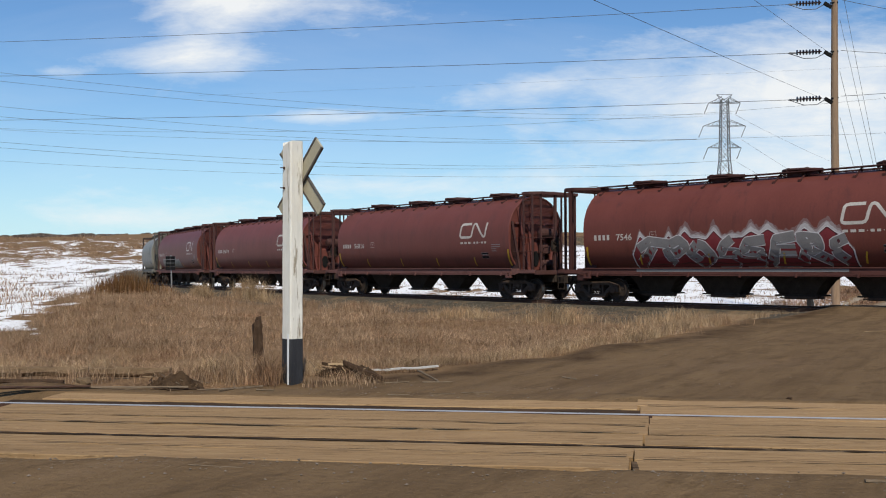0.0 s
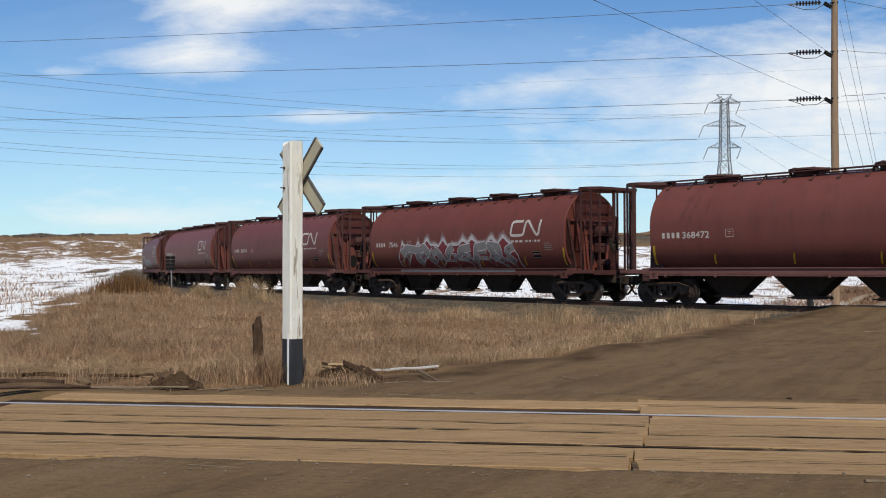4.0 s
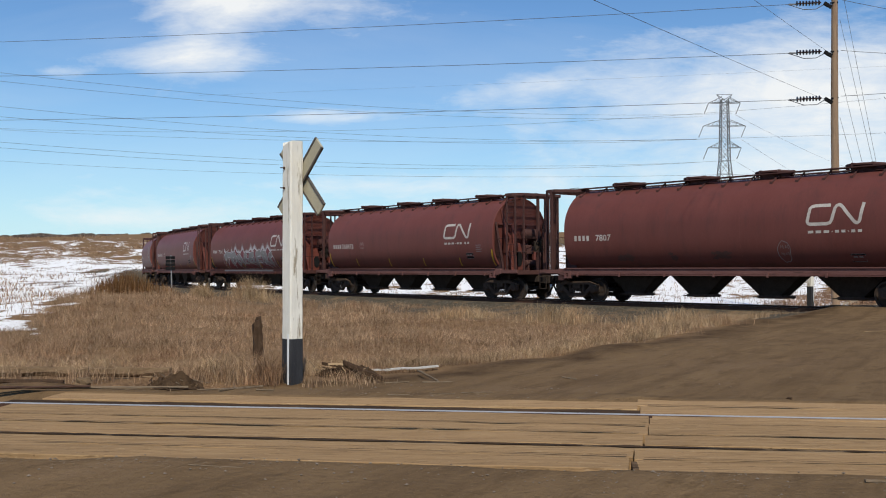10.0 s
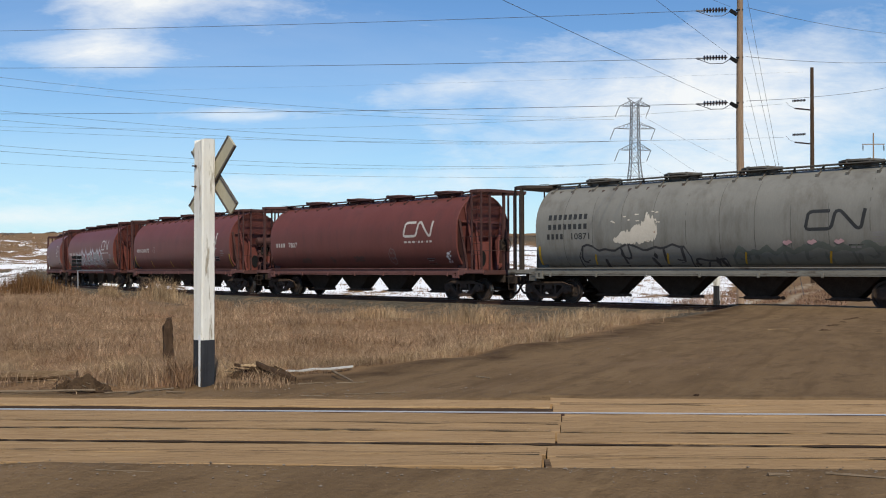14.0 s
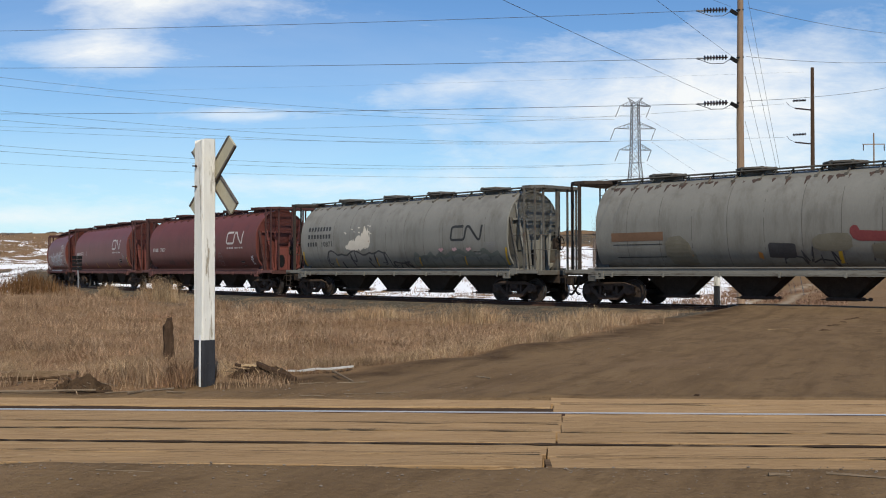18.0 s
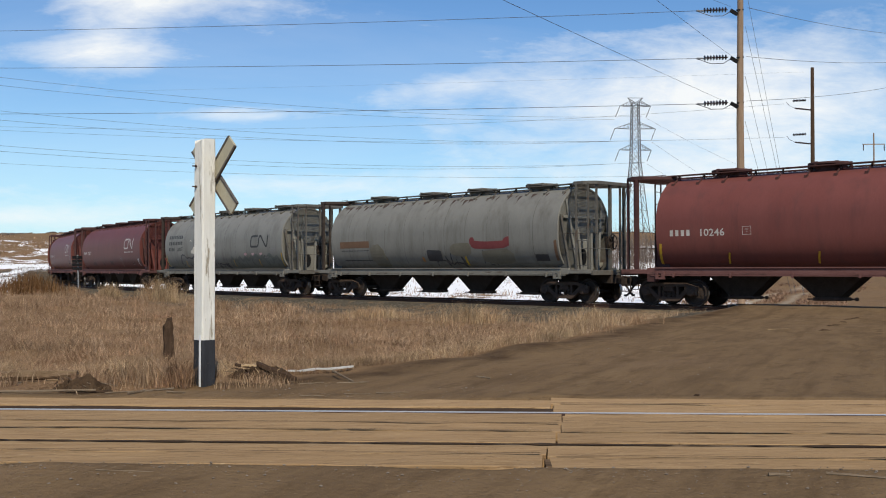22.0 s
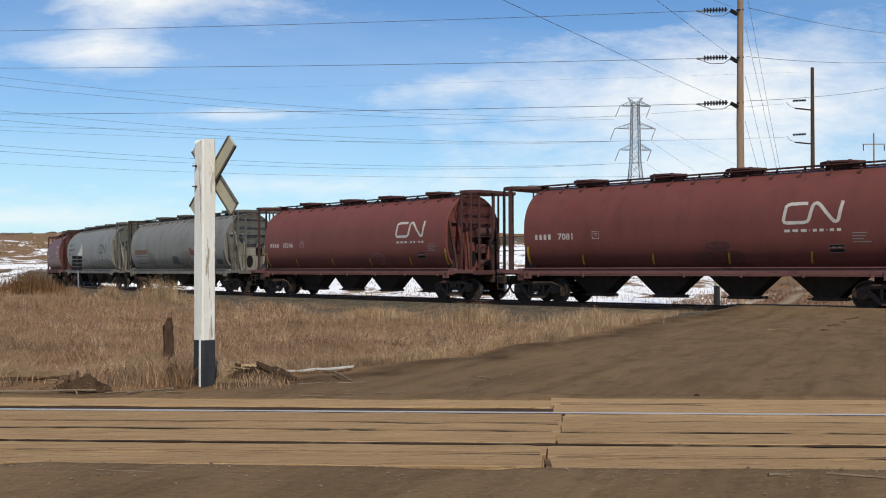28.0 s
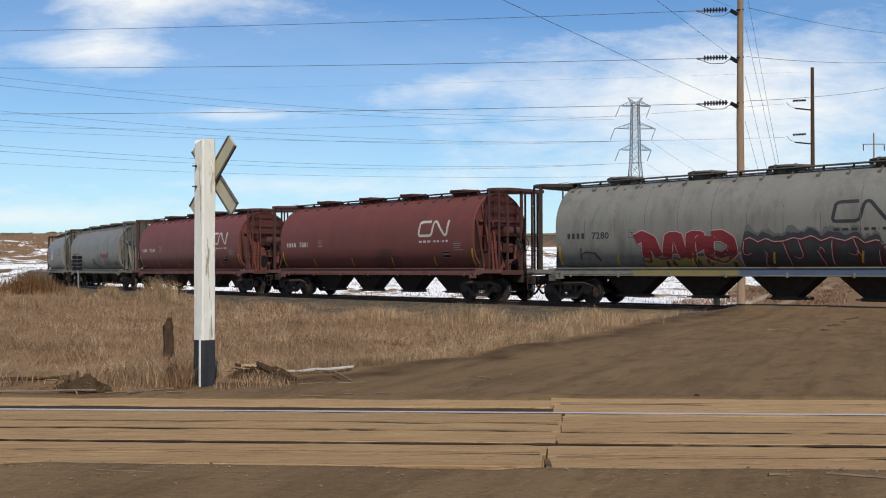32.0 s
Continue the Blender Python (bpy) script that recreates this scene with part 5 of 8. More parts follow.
# grime on the paint, darkened further to carry the shade of ends and tanks
GRIME_AND_SHADE = {"oxide_red_paint": material("sooty_shaded_red_paint", (0.052, 0.026, 0.023), (0.095, 0.044, 0.038), 0.75, spec=0.15, grain=(1.2, 14), bump=0.12),
         "dark_oxide_red_paint": material("sooty_shaded_dark_red_paint", (0.042, 0.018, 0.016), (0.075, 0.030, 0.025), 0.75, spec=0.15, grain=(1.2, 14), bump=0.12),
         "grey_car_paint": material("sooty_shaded_grey_paint", (0.075, 0.069, 0.058), (0.140, 0.130, 0.112), 0.75, spec=0.15, grain=(1.2, 14), bump=0.12, third=(0.085, 0.048, 0.030), third_at=(0.54, 0.68), third_scale=2.0)}
DUSTY = {"oxide_red_paint": material("dusty_red_sill_paint", (0.128, 0.056, 0.048), (0.185, 0.092, 0.080), 0.8, spec=0.12, grain=(0.9, 12), stretch=(0.5, 2, 2), bump=0.08, third=(0.060, 0.034, 0.028), third_at=(0.55, 0.68), third_scale=1.6),
         "dark_oxide_red_paint": material("dusty_dark_sill_paint", (0.085, 0.034, 0.028), (0.125, 0.052, 0.043), 0.8, spec=0.12, grain=(0.9, 12), stretch=(0.5, 2, 2), bump=0.08, third=(0.045, 0.026, 0.022), third_at=(0.55, 0.68), third_scale=1.6),
         "grey_car_paint": material("dusty_grey_sill_paint", (0.150, 0.138, 0.115), (0.235, 0.220, 0.185), 0.8, spec=0.12, grain=(0.9, 12), stretch=(0.5, 2, 2), bump=0.08, third=(0.075, 0.055, 0.040), third_at=(0.55, 0.66), third_scale=1.6)}
# soot and rust, with the shaded look of the front ends in the colour
SOOT_AND_SHADE = material("sooty_rusty_steel_with_shade", (0.034, 0.026, 0.021), (0.072, 0.055, 0.044), 0.85, spec=0.1, grain=(1.5, 14), bump=0.15)
CARS = {}          # number in the train -> (car, trucks, wheelsets)


def build_car(k, paint, label, group):
    car = thing("hopper_car", label, "freight car", group)
    tag = "oxide_red_paint" if paint is BROWN[0] else "dark_oxide_red_paint" if paint is BROWN[1] else "grey_car_paint"

    def add(name, make, mat, m=None, smooth=False, lab=""):
        ob = place(name, shared((name, make, mat.name), make, mat, smooth), car, m)
        return tagged(ob, lab) if lab else ob

    add("body", body_bm, paint, smooth=True)
    for x in (4.88, 1.48, -1.52, -4.84):
        add("hatch", hatch_bm, GRIME_AND_SHADE[tag], pose(x, 0, 4.625), lab="round roof hatch cover")
    for y, turn in ((0.52, 0), (-0.52, 180)):
        add("running_board", board_bm, GRIME_AND_SHADE[tag], pose(0, y, 4.535, 0, 0, turn))
        add("side_sill", sill_bm, DUSTY[tag], pose(0, math.copysign(1.44, y), 0, 0, 0, turn))
    for x in (4.42, 1.47, -1.47, -4.42):
        add("hopper", bell_hopper_bm if k == 3 else hopper_bm, UNDER, pose(x, 0, 0), lab="dark hopper bay with sloped sides")
        add("outlet_gate", gate_bm, TRUCKM, pose(x, 0, 0))
    for x in (6.82, -6.82):
        for y, turn in ((1.43, 0), (-1.43, 180)):
            add("jacking_pad", jacking_pad_bm, DUSTY[tag], pose(x, y, 0, 0, 0, turn))
    for turn in (0, 180):
        m = pose(0, 0, 0, 0, 0, turn)
        add("roof_platform", roof_deck_bm, SOOT_AND_SHADE if paint is GREY and turn == 0 else GRIME_AND_SHADE[tag], m @ pose(6.95, 0, 0))
        add("end_sill", end_frame_bm, GRIME_AND_SHADE[tag], m)
        add("draft_sill", draft_sill_bm, UNDER, m)
        add("stirrup_step", step_bm, UNDER, m)
        add("stiffener", end_box_bm, paint, m)
        add("access_hole", hole_disc_bm, SIGNBLACK, m @ pose(6.92, -0.05, 1.75))
        add("coupler", coupler_bm, UNDER, m)
        add("air_hose", hose_bm, UNDER, m)
        add("uncoupling_lever", lever_bm, UNDER, m)
        for y in (-1, 1):
            for kind, (y0, z0, y1, deep, mat) in enumerate(((1.08, 3.95, 0.62, 0.20, paint), (1.40, 3.35, 1.16, 0.26, GRIME_AND_SHADE[tag]), (0.45, 3.25, 0.30, 0.12, paint))):
                kk = ("end_rib", tag, y, kind)
                if kk not in MESHES:
                    MESHES[kk] = mesh_of("end_rib", rib_bm(y0 * y, z0, y1 * y, deep), mat)
                place("end_rib", MESHES[kk], car, m)
        add("grab_rail", grab_rail_bm, GRIME_AND_SHADE[tag], m)
    # posts and ladders differ between the leading end and the brake end
    for x, y in ((7.80, 1.38), (7.80, -1.38), (-7.80, -1.38), (-8.30, 0.18)):
        add("corner_post", wide_post_bm, SOOT_AND_SHADE if paint is GREY and x > 0 else GRIME_AND_SHADE[tag], pose(x, y, 0))
    for x, y in ((8.42, 1.0), (8.42, 0.55), (7.15, -1.30), (-8.30, 1.0), (-8.30, -0.45), (-8.30, -1.0), (-7.15, -1.30)):
        add("corner_post", post_bm, SOOT_AND_SHADE if paint is GREY and x > 0 else GRIME_AND_SHADE[tag], pose(x, y, 0))
    add("ladder", ladder_bm, SOOT_AND_SHADE, pose(8.42, -1.05, 0))
    add("ladder", side_ladder_bm, GRIME_AND_SHADE[tag], pose(-7.96, 1.42, 0, 0, 0, 90))
    add("ladder", side_ladder_bm, GRIME_AND_SHADE[tag], pose(7.96, -1.42, 0, 0, 0, 90))
    add("brake_wheel", brake_wheel_bm, UNDER, pose(-8.42, 0.18, 2.3, 0, 0, 180), lab="brake wheel")
    if paint is not GREY and k != 5:
        back = pose(0, 0, 0, 0, 0, 180)
        for name, make in (("air_tank", air_tank_bm), ("reservoir", reservoir_bm), ("brake_valve", brake_valve_bm), ("brake_pipe", brake_pipe_bm)):
            add(name, make, GRIME_AND_SHADE[tag], back)
        for x, y, z in ((7.18, 0.05, 2.83), (7.18, 0.65, 2.83), (7.35, 0.02, 1.42), (7.35, 0.45, 1.42)):
            add("tank_bracket", tank_bracket_bm, GRIME_AND_SHADE[tag], back @ pose(x, y, z))
    trucks, wheels = [], []
    for sx in (1, -1):
        tr = new("truck")
        tr.parent = car
        tr.matrix_basis = pose(sx * PIVOT, 0, 0)
        trucks.append((tr, sx))
        for y in (-1, 1):
            ob = place("side_frame", shared(("side_frame",), side_frame_bm, TRUCKM), tr, pose(0, 1.0 * y, 0))
            place("spring_set", shared(("spring_set",), spring_bm, TRUCKM), tr, pose(0, 1.0 * y, 0))
            for x in (-0.9, 0.9):
                place("axle_cap", shared(("axle_cap",), axle_cap_bm, TRUCKM, True), tr, pose(x, 1.07 * y, 0.5, 0, 0, 0 if y > 0 else 180))
        place("bolster", shared(("bolster",), bolster_bm, TRUCKM), tr)
        for x in (-0.9, 0.9):
            w = place("wheelset", wheel_mesh(), tr, pose(x, 0, 0.457))
            wheels.append((w, x, sx))
    CARS[k] = (car, trucks, wheels)
    return car


def letter_bar(bm, x, z, w, h):
    """A plain bar that stands for one letter."""
    stroke_bm(bm, [(x, z), (x - w, z)], h)


def side_marks(car, k, paint_mat, number, logo=True, web=True, logo_x=(-3.60, -5.45), logo_z=(2.72, 3.31), number_x=6.38, prefix=0.80, gap=0.28, yellow=True):
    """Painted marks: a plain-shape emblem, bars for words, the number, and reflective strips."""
    x0, x1 = logo_x
    w = (x0 - x1)
    if logo:
        bm = bmesh.new()
        z0, z1 = logo_z
        h = z1 - z0
        line = [(0.42, 1.0), (0.14, 1.0), (0.08, 0.96), (0.045, 0.86), (0.0, 0.14), (0.015, 0.04), (0.06, 0.0), (0.36, 0.0), (0.415, 0.05), (0.445, 0.18), (0.50, 0.84), (0.525, 0.96), (0.565, 1.0), (0.605, 0.96), (0.64, 0.85), (0.83, 0.12), (0.86, 0.03), (0.895, 0.0), (0.925, 0.05), (0.94, 0.15), (1.0, 1.06)]
        stroke_bm(bm, [(x0 - u * w, z0 + v * h) for u, v in line], 0.105)
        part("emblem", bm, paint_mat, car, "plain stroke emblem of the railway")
    if web:
        bm = bmesh.new()
        x = x0 - 0.02
        for n in (0.19, 0.19, 0.19, 0.03, 0.13, 0.13, 0.03, 0.13, 0.13):
            stroke_bm(bm, [(x, 2.47), (x - n * w / 1.9, 2.47)], 0.085 if n > 0.1 else 0.035)
            x -= (n + 0.085) * w / 1.9
        tagged(part("address_bars", bm, paint_mat, car), kind="stuff")
    if number:
        bm = bmesh.new()
        for i in range(4):
            a = number_x - i * prefix / 3.8
            letter_bar(bm, a, 2.50, 0.12, 0.20)
        tagged(part("mark_bar", bm, paint_mat, car), kind="stuff")
        part("number", text_bm(number, number_x - prefix - gap, 2.385, 0.335, 1.14), paint_mat, car)
    if k != 7:
        data_marks(car, k, paint_mat, {5: (-4.95, 1.63)}.get(k, (-5.0, 1.90)))
    if yellow:
        for x in (6.80, 4.28, 1.28, -1.62, -4.42, -6.80):
            bm = bmesh.new()
            tall = abs(x) > 6
            stroke_bm(bm, [(x + 0.06, 1.45), (x - 0.05, 2.15 if tall else 1.82)], 0.095 if tall else 0.065, 0.020)
            part("reflective_strip", bm, YELLOW, car)


def data_marks(car, k, paint_mat, panel):
    """The boxed stencil, the black test panel and the small print beside it."""
    if k not in (5, 6):
        bm = bmesh.new()
        for pts in ([(3.72, 2.40), (3.43, 2.40), (3.43, 2.66), (3.72, 2.66), (3.72, 2.40)], [(3.64, 2.57), (3.51, 2.57)], [(3.60, 2.50), (3.54, 2.50)]):
            stroke_bm(bm, pts, 0.016)
        part("stencil_box", bm, paint_mat, car)
    x, z = panel
    bm = bmesh.new()
    stroke_bm(bm, [(x, z), (x - 0.5, z)], 0.24)
    plate = part("data_panel", bm, SIGNBLACK, car)
    bm = bmesh.new()
    stroke_bm(bm, [(x - 0.02, z + 0.12), (x - 0.48, z + 0.12), (x - 0.48, z - 0.12), (x - 0.02, z - 0.12), (x - 0.02, z + 0.12)], 0.014, 0.007)
    for a in (0.09, 0.27):
        stroke_bm(bm, [(x - a, z + 0.03), (x - a - 0.13, z + 0.03)], 0.05, 0.007)
    part("data_panel_frame", bm, SPRAY_GREY, plate)
    if k == 5:
        return
    bm = bmesh.new()
    rng = random.Random(k)
    for i in range(4):
        stroke_bm(bm, [(-5.75, 2.36 - i * 0.09), (-5.75 - rng.uniform(0.3, 0.6), 2.36 - i * 0.09)], 0.03)
    tagged(part("small_print_bars", bm, SPRAY_GREY, car), kind="stuff")


def rust_streaks(car, k, n, heavy):
    """Dark rust that runs down from the roof edge, mostly below the plate joints."""
    rng = random.Random(100 + k)
    for i in range(n):
        x = 6.24 - 0.635 * i + rng.uniform(-0.08, 0.08) if i < 20 else rng.uniform(-6.8, 6.8)
        z = 4.20 + rng.uniform(-0.03, 0.05)
        ln = rng.uniform(0.10, 0.32) if heavy and i < 20 else rng.uniform(0.06, 0.16)
        a = rng.uniform(0.06, 0.12) if heavy and i % 2 == 0 else rng.uniform(0.025, 0.07)
        bm = bmesh.new()
        pts = [(x - a, z - ln * rng.uniform(0.1, 0.3)), (x - a * 0.55, z - ln * rng.uniform(0.35, 0.7)), (x - a * 0.2, z - ln * 0.85), (x + a * 0.1, z - ln), (x + a * 0.4, z - ln * rng.uniform(0.4, 0.75)), (x + a, z - ln * rng.uniform(0.1, 0.3))]
        blob_bm(bm, [(px, lo, z + rng.uniform(0.0, 0.04)) for px, lo in pts], 0.004)
        part("rust_streak", bm, RUST_RUN, car)


def seams(car, k, grime):
    """Vertical plate joints with dirt in them, of uneven length."""
    rng = random.Random(200 + k)
    for x in (5.60, 4.30, 3.05, 1.75, 0.47, -0.78, -2.02, -3.23, -4.44, -5.69) if grime is JOINT else (3.9, -1.1):
        bm = bmesh.new()
        z0 = rng.choice((1.4, 1.4, 1.9, 2.4))
        z1 = rng.choice((4.3, 4.3, 3.8, 3.3))
        pts = [(x, z0 + (z1 - z0) * i / 6) for i in range(7)]
        stroke_bm(bm, pts, 0.020, 0.005)
        part("plate_joint", bm, grime, car)


def spray_layer(car, name, bm, mat, label):
    tagged(part(name, bm, mat, car, label), kind="stuff")


def graffiti_mass(car, x0, x1, seed, z0, z1, fill, line, rim=None, glow=(), spikes=7, rise=0.22, contour=0.09, split=None, cracks=11, holes=4, hi=None):
    """An abstract sprayed mass, no letters: uneven outline, contour, rim, overspray, and curved gaps through the fill."""
    rng = random.Random(seed)
    n = int((x0 - x1) / 0.07)
    peaks = [(x0 - (x0 - x1) * (i + 0.5 + rng.uniform(-0.3, 0.3)) / spikes, rng.uniform(0.4, 1.0), rng.uniform(0.22, 0.42)) for i in range(spikes)]
    steps = [rng.uniform(-0.10, 0.08) for _ in range(spikes + 1)]

    def crest(x):
        u = (x0 - x) / (x0 - x1)
        ease = min(1.0, u / 0.045, (1 - u) / 0.045)
        f = max(0.0, min(spikes - 0.001, u * spikes))
        body = steps[int(f)] + (steps[int(f) + 1] - steps[int(f)]) * max(0.0, (f % 1 - 0.75) * 4)
        hump = max(h * max(0.0, 1 - abs(x - px) / pw) for px, h, pw in peaks)
        return z1 + body * 0.8 + rise * hump - (1 - max(0.0, ease)) * 0.45 * (z1 - z0)

    def band(off, grow, up, low=0.0):
        bm = bmesh.new()
        rows = []
        for i in range(n + 1):
            x = x0 + grow - (x0 - x1 + 2 * grow) * i / n
            xc = min(x0, max(x1, x))
            rows.append((x, z0 - low, max(z0 + 0.1, crest(xc) + up)))
        blob_bm(bm, rows, off)
        return bm
    off = 0.003
    for mat, reach in glow:
        bm = bmesh.new()
        rows = []
        knots = [rng.random() for _ in range(n)]
        for i in range(2 * n + 1):
            x = x0 + 0.03 - (x0 - x1 + 0.06) * i / (2 * n)
            c = crest(min(x0, max(x1, x)))
            rows.append((x, c - 0.25, c + 0.02 + reach * (0.45 + 0.45 * (knots[i // 3 % n] + (knots[(i // 3 + 1) % n] - knots[i // 3 % n]) * (i % 3) / 3) + 0.10 * rng.random()) * (0.35 + 0.65 * min(1.0, max(0.0, c - z1 + 0.12) / rise))))
        blob_bm(bm, rows, off)
        spray_layer(car, "overspray", bm, mat, "soft oversprayed edge")
        off += 0.001
    if rim:
        spray_layer(car, "graffiti_rim", band(off, 0.05, 0.03), rim, "thin sprayed rim")
        off += 0.002
    if contour:
        spray_layer(car, "graffiti_contour", band(off, 0.0, 0.0), line, "dark sprayed contour")
        off += 0.002
    spray_layer(car, "graffiti_fill", band(off, -contour, -contour * 1.5, -0.04), fill, "dull sprayed fill")
    off += 0.002
    if split:
        bm = bmesh.new()
        rows = []
        for i in range(n + 1):
            x = x0 - 0.1 - (x0 - x1 - 0.2) * i / n
            rows.append((x, z0, z0 + (z1 - z0) * (0.40 + 0.12 * math.sin(3.1 * x + seed) + rng.uniform(-0.04, 0.04))))
        blob_bm(bm, rows, off)
        spray_layer(car, "graffiti_lower", bm, split, "second colour low in the fill")
        off += 0.002
    bm, bright = bmesh.new(), bmesh.new()
    h = z1 - z0
    for i in range(cracks):
        x = x0 - (x0 - x1) * (i + 0.5 + rng.uniform(-0.3, 0.3)) / cracks
        bend = rng.uniform(-0.22, 0.22)
        kind = i % 3
        if kind == 0:
            a, b = crest(x) - 0.02, z0 + h * rng.uniform(0.35, 0.6)
        elif kind == 1:
            a, b = z0 + h * rng.uniform(0.45, 0.75), z0
        else:
            a, b = crest(x) - 0.02, z0
        pts = [(x + bend * math.sin(2.4 * q) + 0.16 * bend * math.cos(7 * q), a + (b - a) * q) for q in [j / 7 for j in range(8)]]
        if kind == 0:
            pts += [(pts[-1][0] - 0.12 * (1 if bend > 0 else -1), b - 0.03), (pts[-1][0] - 0.28 * (1 if bend > 0 else -1), b + 0.05)]
        stroke_bm(bm, pts, rng.uniform(0.07, 0.13), off, True)
        if hi:
            stroke_bm(bright, [(px + 0.055, pz) for px, pz in pts], 0.022, off + 0.002, True)
    for i in range(holes):
        x = x0 - (x0 - x1) * (i + 0.5 + rng.uniform(-0.35, 0.35)) / holes
        z = z0 + h * rng.uniform(0.35, 0.7)
        a, b = rng.uniform(0.05, 0.09), rng.uniform(0.10, 0.2)
        blob_bm(bm, [(x + a, z - 0.02, z + 0.02), (x + a * 0.3, z - b * 0.8, z + b), (x - a * 0.5, z - b, z + b * 0.7), (x - a, z - 0.03, z + 0.01)], off)
        if hi:
            stroke_bm(bright, [(x + a, z), (x + a * 0.3, z + b), (x - a * 0.5, z + b * 0.7), (x - a, z)], 0.025, off + 0.002, True)
    spray_layer(car, "graffiti_gap", bm, line, "dark curved gaps in the fill")
    if hi:
        spray_layer(car, "graffiti_highlight", bright, hi, "thin pale sprayed lines")
    else:
        bright.free()


# plump interlocking forms, as shares of the painted width and height
FORMS = ([(0.02, 0.60), (0.08, 0.84), (0.19, 0.74)], [(0.11, 0.70), (0.07, 0.40), (0.02, 0.14)], [(0.19, 0.72), (0.24, 0.86), (0.275, 0.66), (0.22, 0.44), (0.17, 0.50), (0.20, 0.12)],
         [(0.33, 0.72), (0.29, 0.45), (0.34, 0.14), (0.40, 0.34), (0.36, 0.66), (0.33, 0.72)], [(0.50, 0.86), (0.46, 0.66), (0.44, 0.44), (0.52, 0.42), (0.50, 0.16), (0.41, 0.14)],
         [(0.65, 0.80), (0.57, 0.74), (0.55, 0.50), (0.63, 0.42), (0.62, 0.16), (0.54, 0.14)], [(0.78, 0.88), (0.70, 0.80), (0.69, 0.48), (0.67, 0.16), (0.78, 0.16)], [(0.70, 0.50), (0.78, 0.50)],
         [(0.80, 0.16), (0.83, 0.55), (0.80, 0.86), (0.87, 0.80), (0.88, 0.58), (0.84, 0.46), (0.92, 0.16)], [(0.99, 0.80), (0.94, 0.66), (0.95, 0.36), (0.985, 0.16)])


ROUND_FORMS = ([(0.03, 0.80), (0.10, 0.90), (0.20, 0.76), (0.25, 0.30)], [(0.14, 0.72), (0.13, 0.26)], [(0.33, 0.26), (0.37, 0.84), (0.46, 0.84), (0.50, 0.26)], [(0.36, 0.52), (0.49, 0.52)],
               [(0.57, 0.26), (0.58, 0.86), (0.68, 0.84), (0.67, 0.60), (0.60, 0.52)], [(0.76, 0.84), (0.74, 0.34), (0.86, 0.24), (0.96, 0.42), (0.95, 0.70), (0.87, 0.86), (0.78, 0.84)])


def graffiti_forms(car, x0, x1, z0, z1, forms, wide, fill, rim):
    """Broad sprayed strokes with a thin pale outline, over a painted mass."""
    edge, body = bmesh.new(), bmesh.new()
    for i, form in enumerate(forms):
        pts = [(x0 + (x1 - x0) * u, z0 + (z1 - z0) * v) for u, v in form]
        # rounded corners: each corner is cut into three points
        soft = [pts[0]]
        for a, b, c in zip(pts, pts[1:], pts[2:]):
            for k in (0.25, 0.5, 0.75):
                p = (a[0] + (b[0] - a[0]) * (0.6 + 0.4 * min(1, 2 * k)), a[1] + (b[1] - a[1]) * (0.6 + 0.4 * min(1, 2 * k)))
                q = (b[0] + (c[0] - b[0]) * 0.4 * max(0, 2 * k - 1), b[1] + (c[1] - b[1]) * 0.4 * max(0, 2 * k - 1))
                soft.append(((p[0] + q[0]) / 2, (p[1] + q[1]) / 2))
        soft.append(pts[-1])
        stroke_bm(edge, soft, wide + 0.06, 0.0150 + 0.0004 * (i % 3))
        stroke_bm(body, soft, wide, 0.0190 + 0.0004 * (i % 3))
    spray_layer(car, "graffiti_outline", edge, rim, "thin white sprayed outline")
    spray_layer(car, "graffiti_form", body, fill, "plump sprayed forms")


def graffiti_outline(car, x0, x1, seed, mat, low=1.35, high=2.25, label="black spray-painted outline"):
    rng = random.Random(seed)
    bm = bmesh.new()
    x = x0
    sgn = 1 if x1 > x0 else -1
    while (x1 - x) * sgn > 0.6:
        w = rng.uniform(0.7, 1.1) * sgn
        h = high - rng.uniform(0, 0.25)
        stroke_bm(bm, [(x, low + rng.uniform(0, 0.15)), (x + 0.1 * w, low + 0.55), (x + 0.05 * w, h - 0.1), (x + 0.3 * w, h), (x + 0.7 * w, h - 0.05), (x + 0.92 * w, h - 0.35), (x + 0.7 * w, low + 0.45), (x + 0.95 * w, low + 0.1)], 0.05, 0.008)
        if rng.random() < 0.6:
            stroke_bm(bm, [(x + 0.35 * w, low + 0.3), (x + 0.4 * w, h - 0.3), (x + 0.65 * w, h - 0.32)], 0.04, 0.008)
        x += w * 1.04
    tagged(part("graffiti_outline", bm, mat, car, label), kind="stuff")


def chalk_loop(car, x0, x1, z0, z1, seed, mat, label, w=0.022):
    """A thin uneven loop with a few short marks inside it."""
    rng = random.Random(seed)
    cx, cz, rx, rz = (x0 + x1) / 2, (z0 + z1) / 2, abs(x0 - x1) / 2, (z1 - z0) / 2
    bm = bmesh.new()
    ring = [(cx + math.cos(a) * rx * f, cz + math.sin(a) * rz * f) for a, f in ((i / 18 * math.tau, rng.uniform(0.88, 1.08)) for i in range(18))]
    stroke_bm(bm, ring + ring[:1], w, 0.006)
    for i in range(4):
        x, z = cx + rx * (0.5 - i % 2 * 0.75), cz + rz * (0.35 - i // 2 * 0.65)
        stroke_bm(bm, [(x, z), (x - 0.10 * rx, z + 0.28 * rz), (x - 0.22 * rx, z + 0.02 * rz), (x - 0.36 * rx, z + 0.26 * rz), (x - 0.45 * rx, z - 0.08 * rz)], w * 0.8, 0.006)
    part("chalk_scribble", bm, mat, car, label)


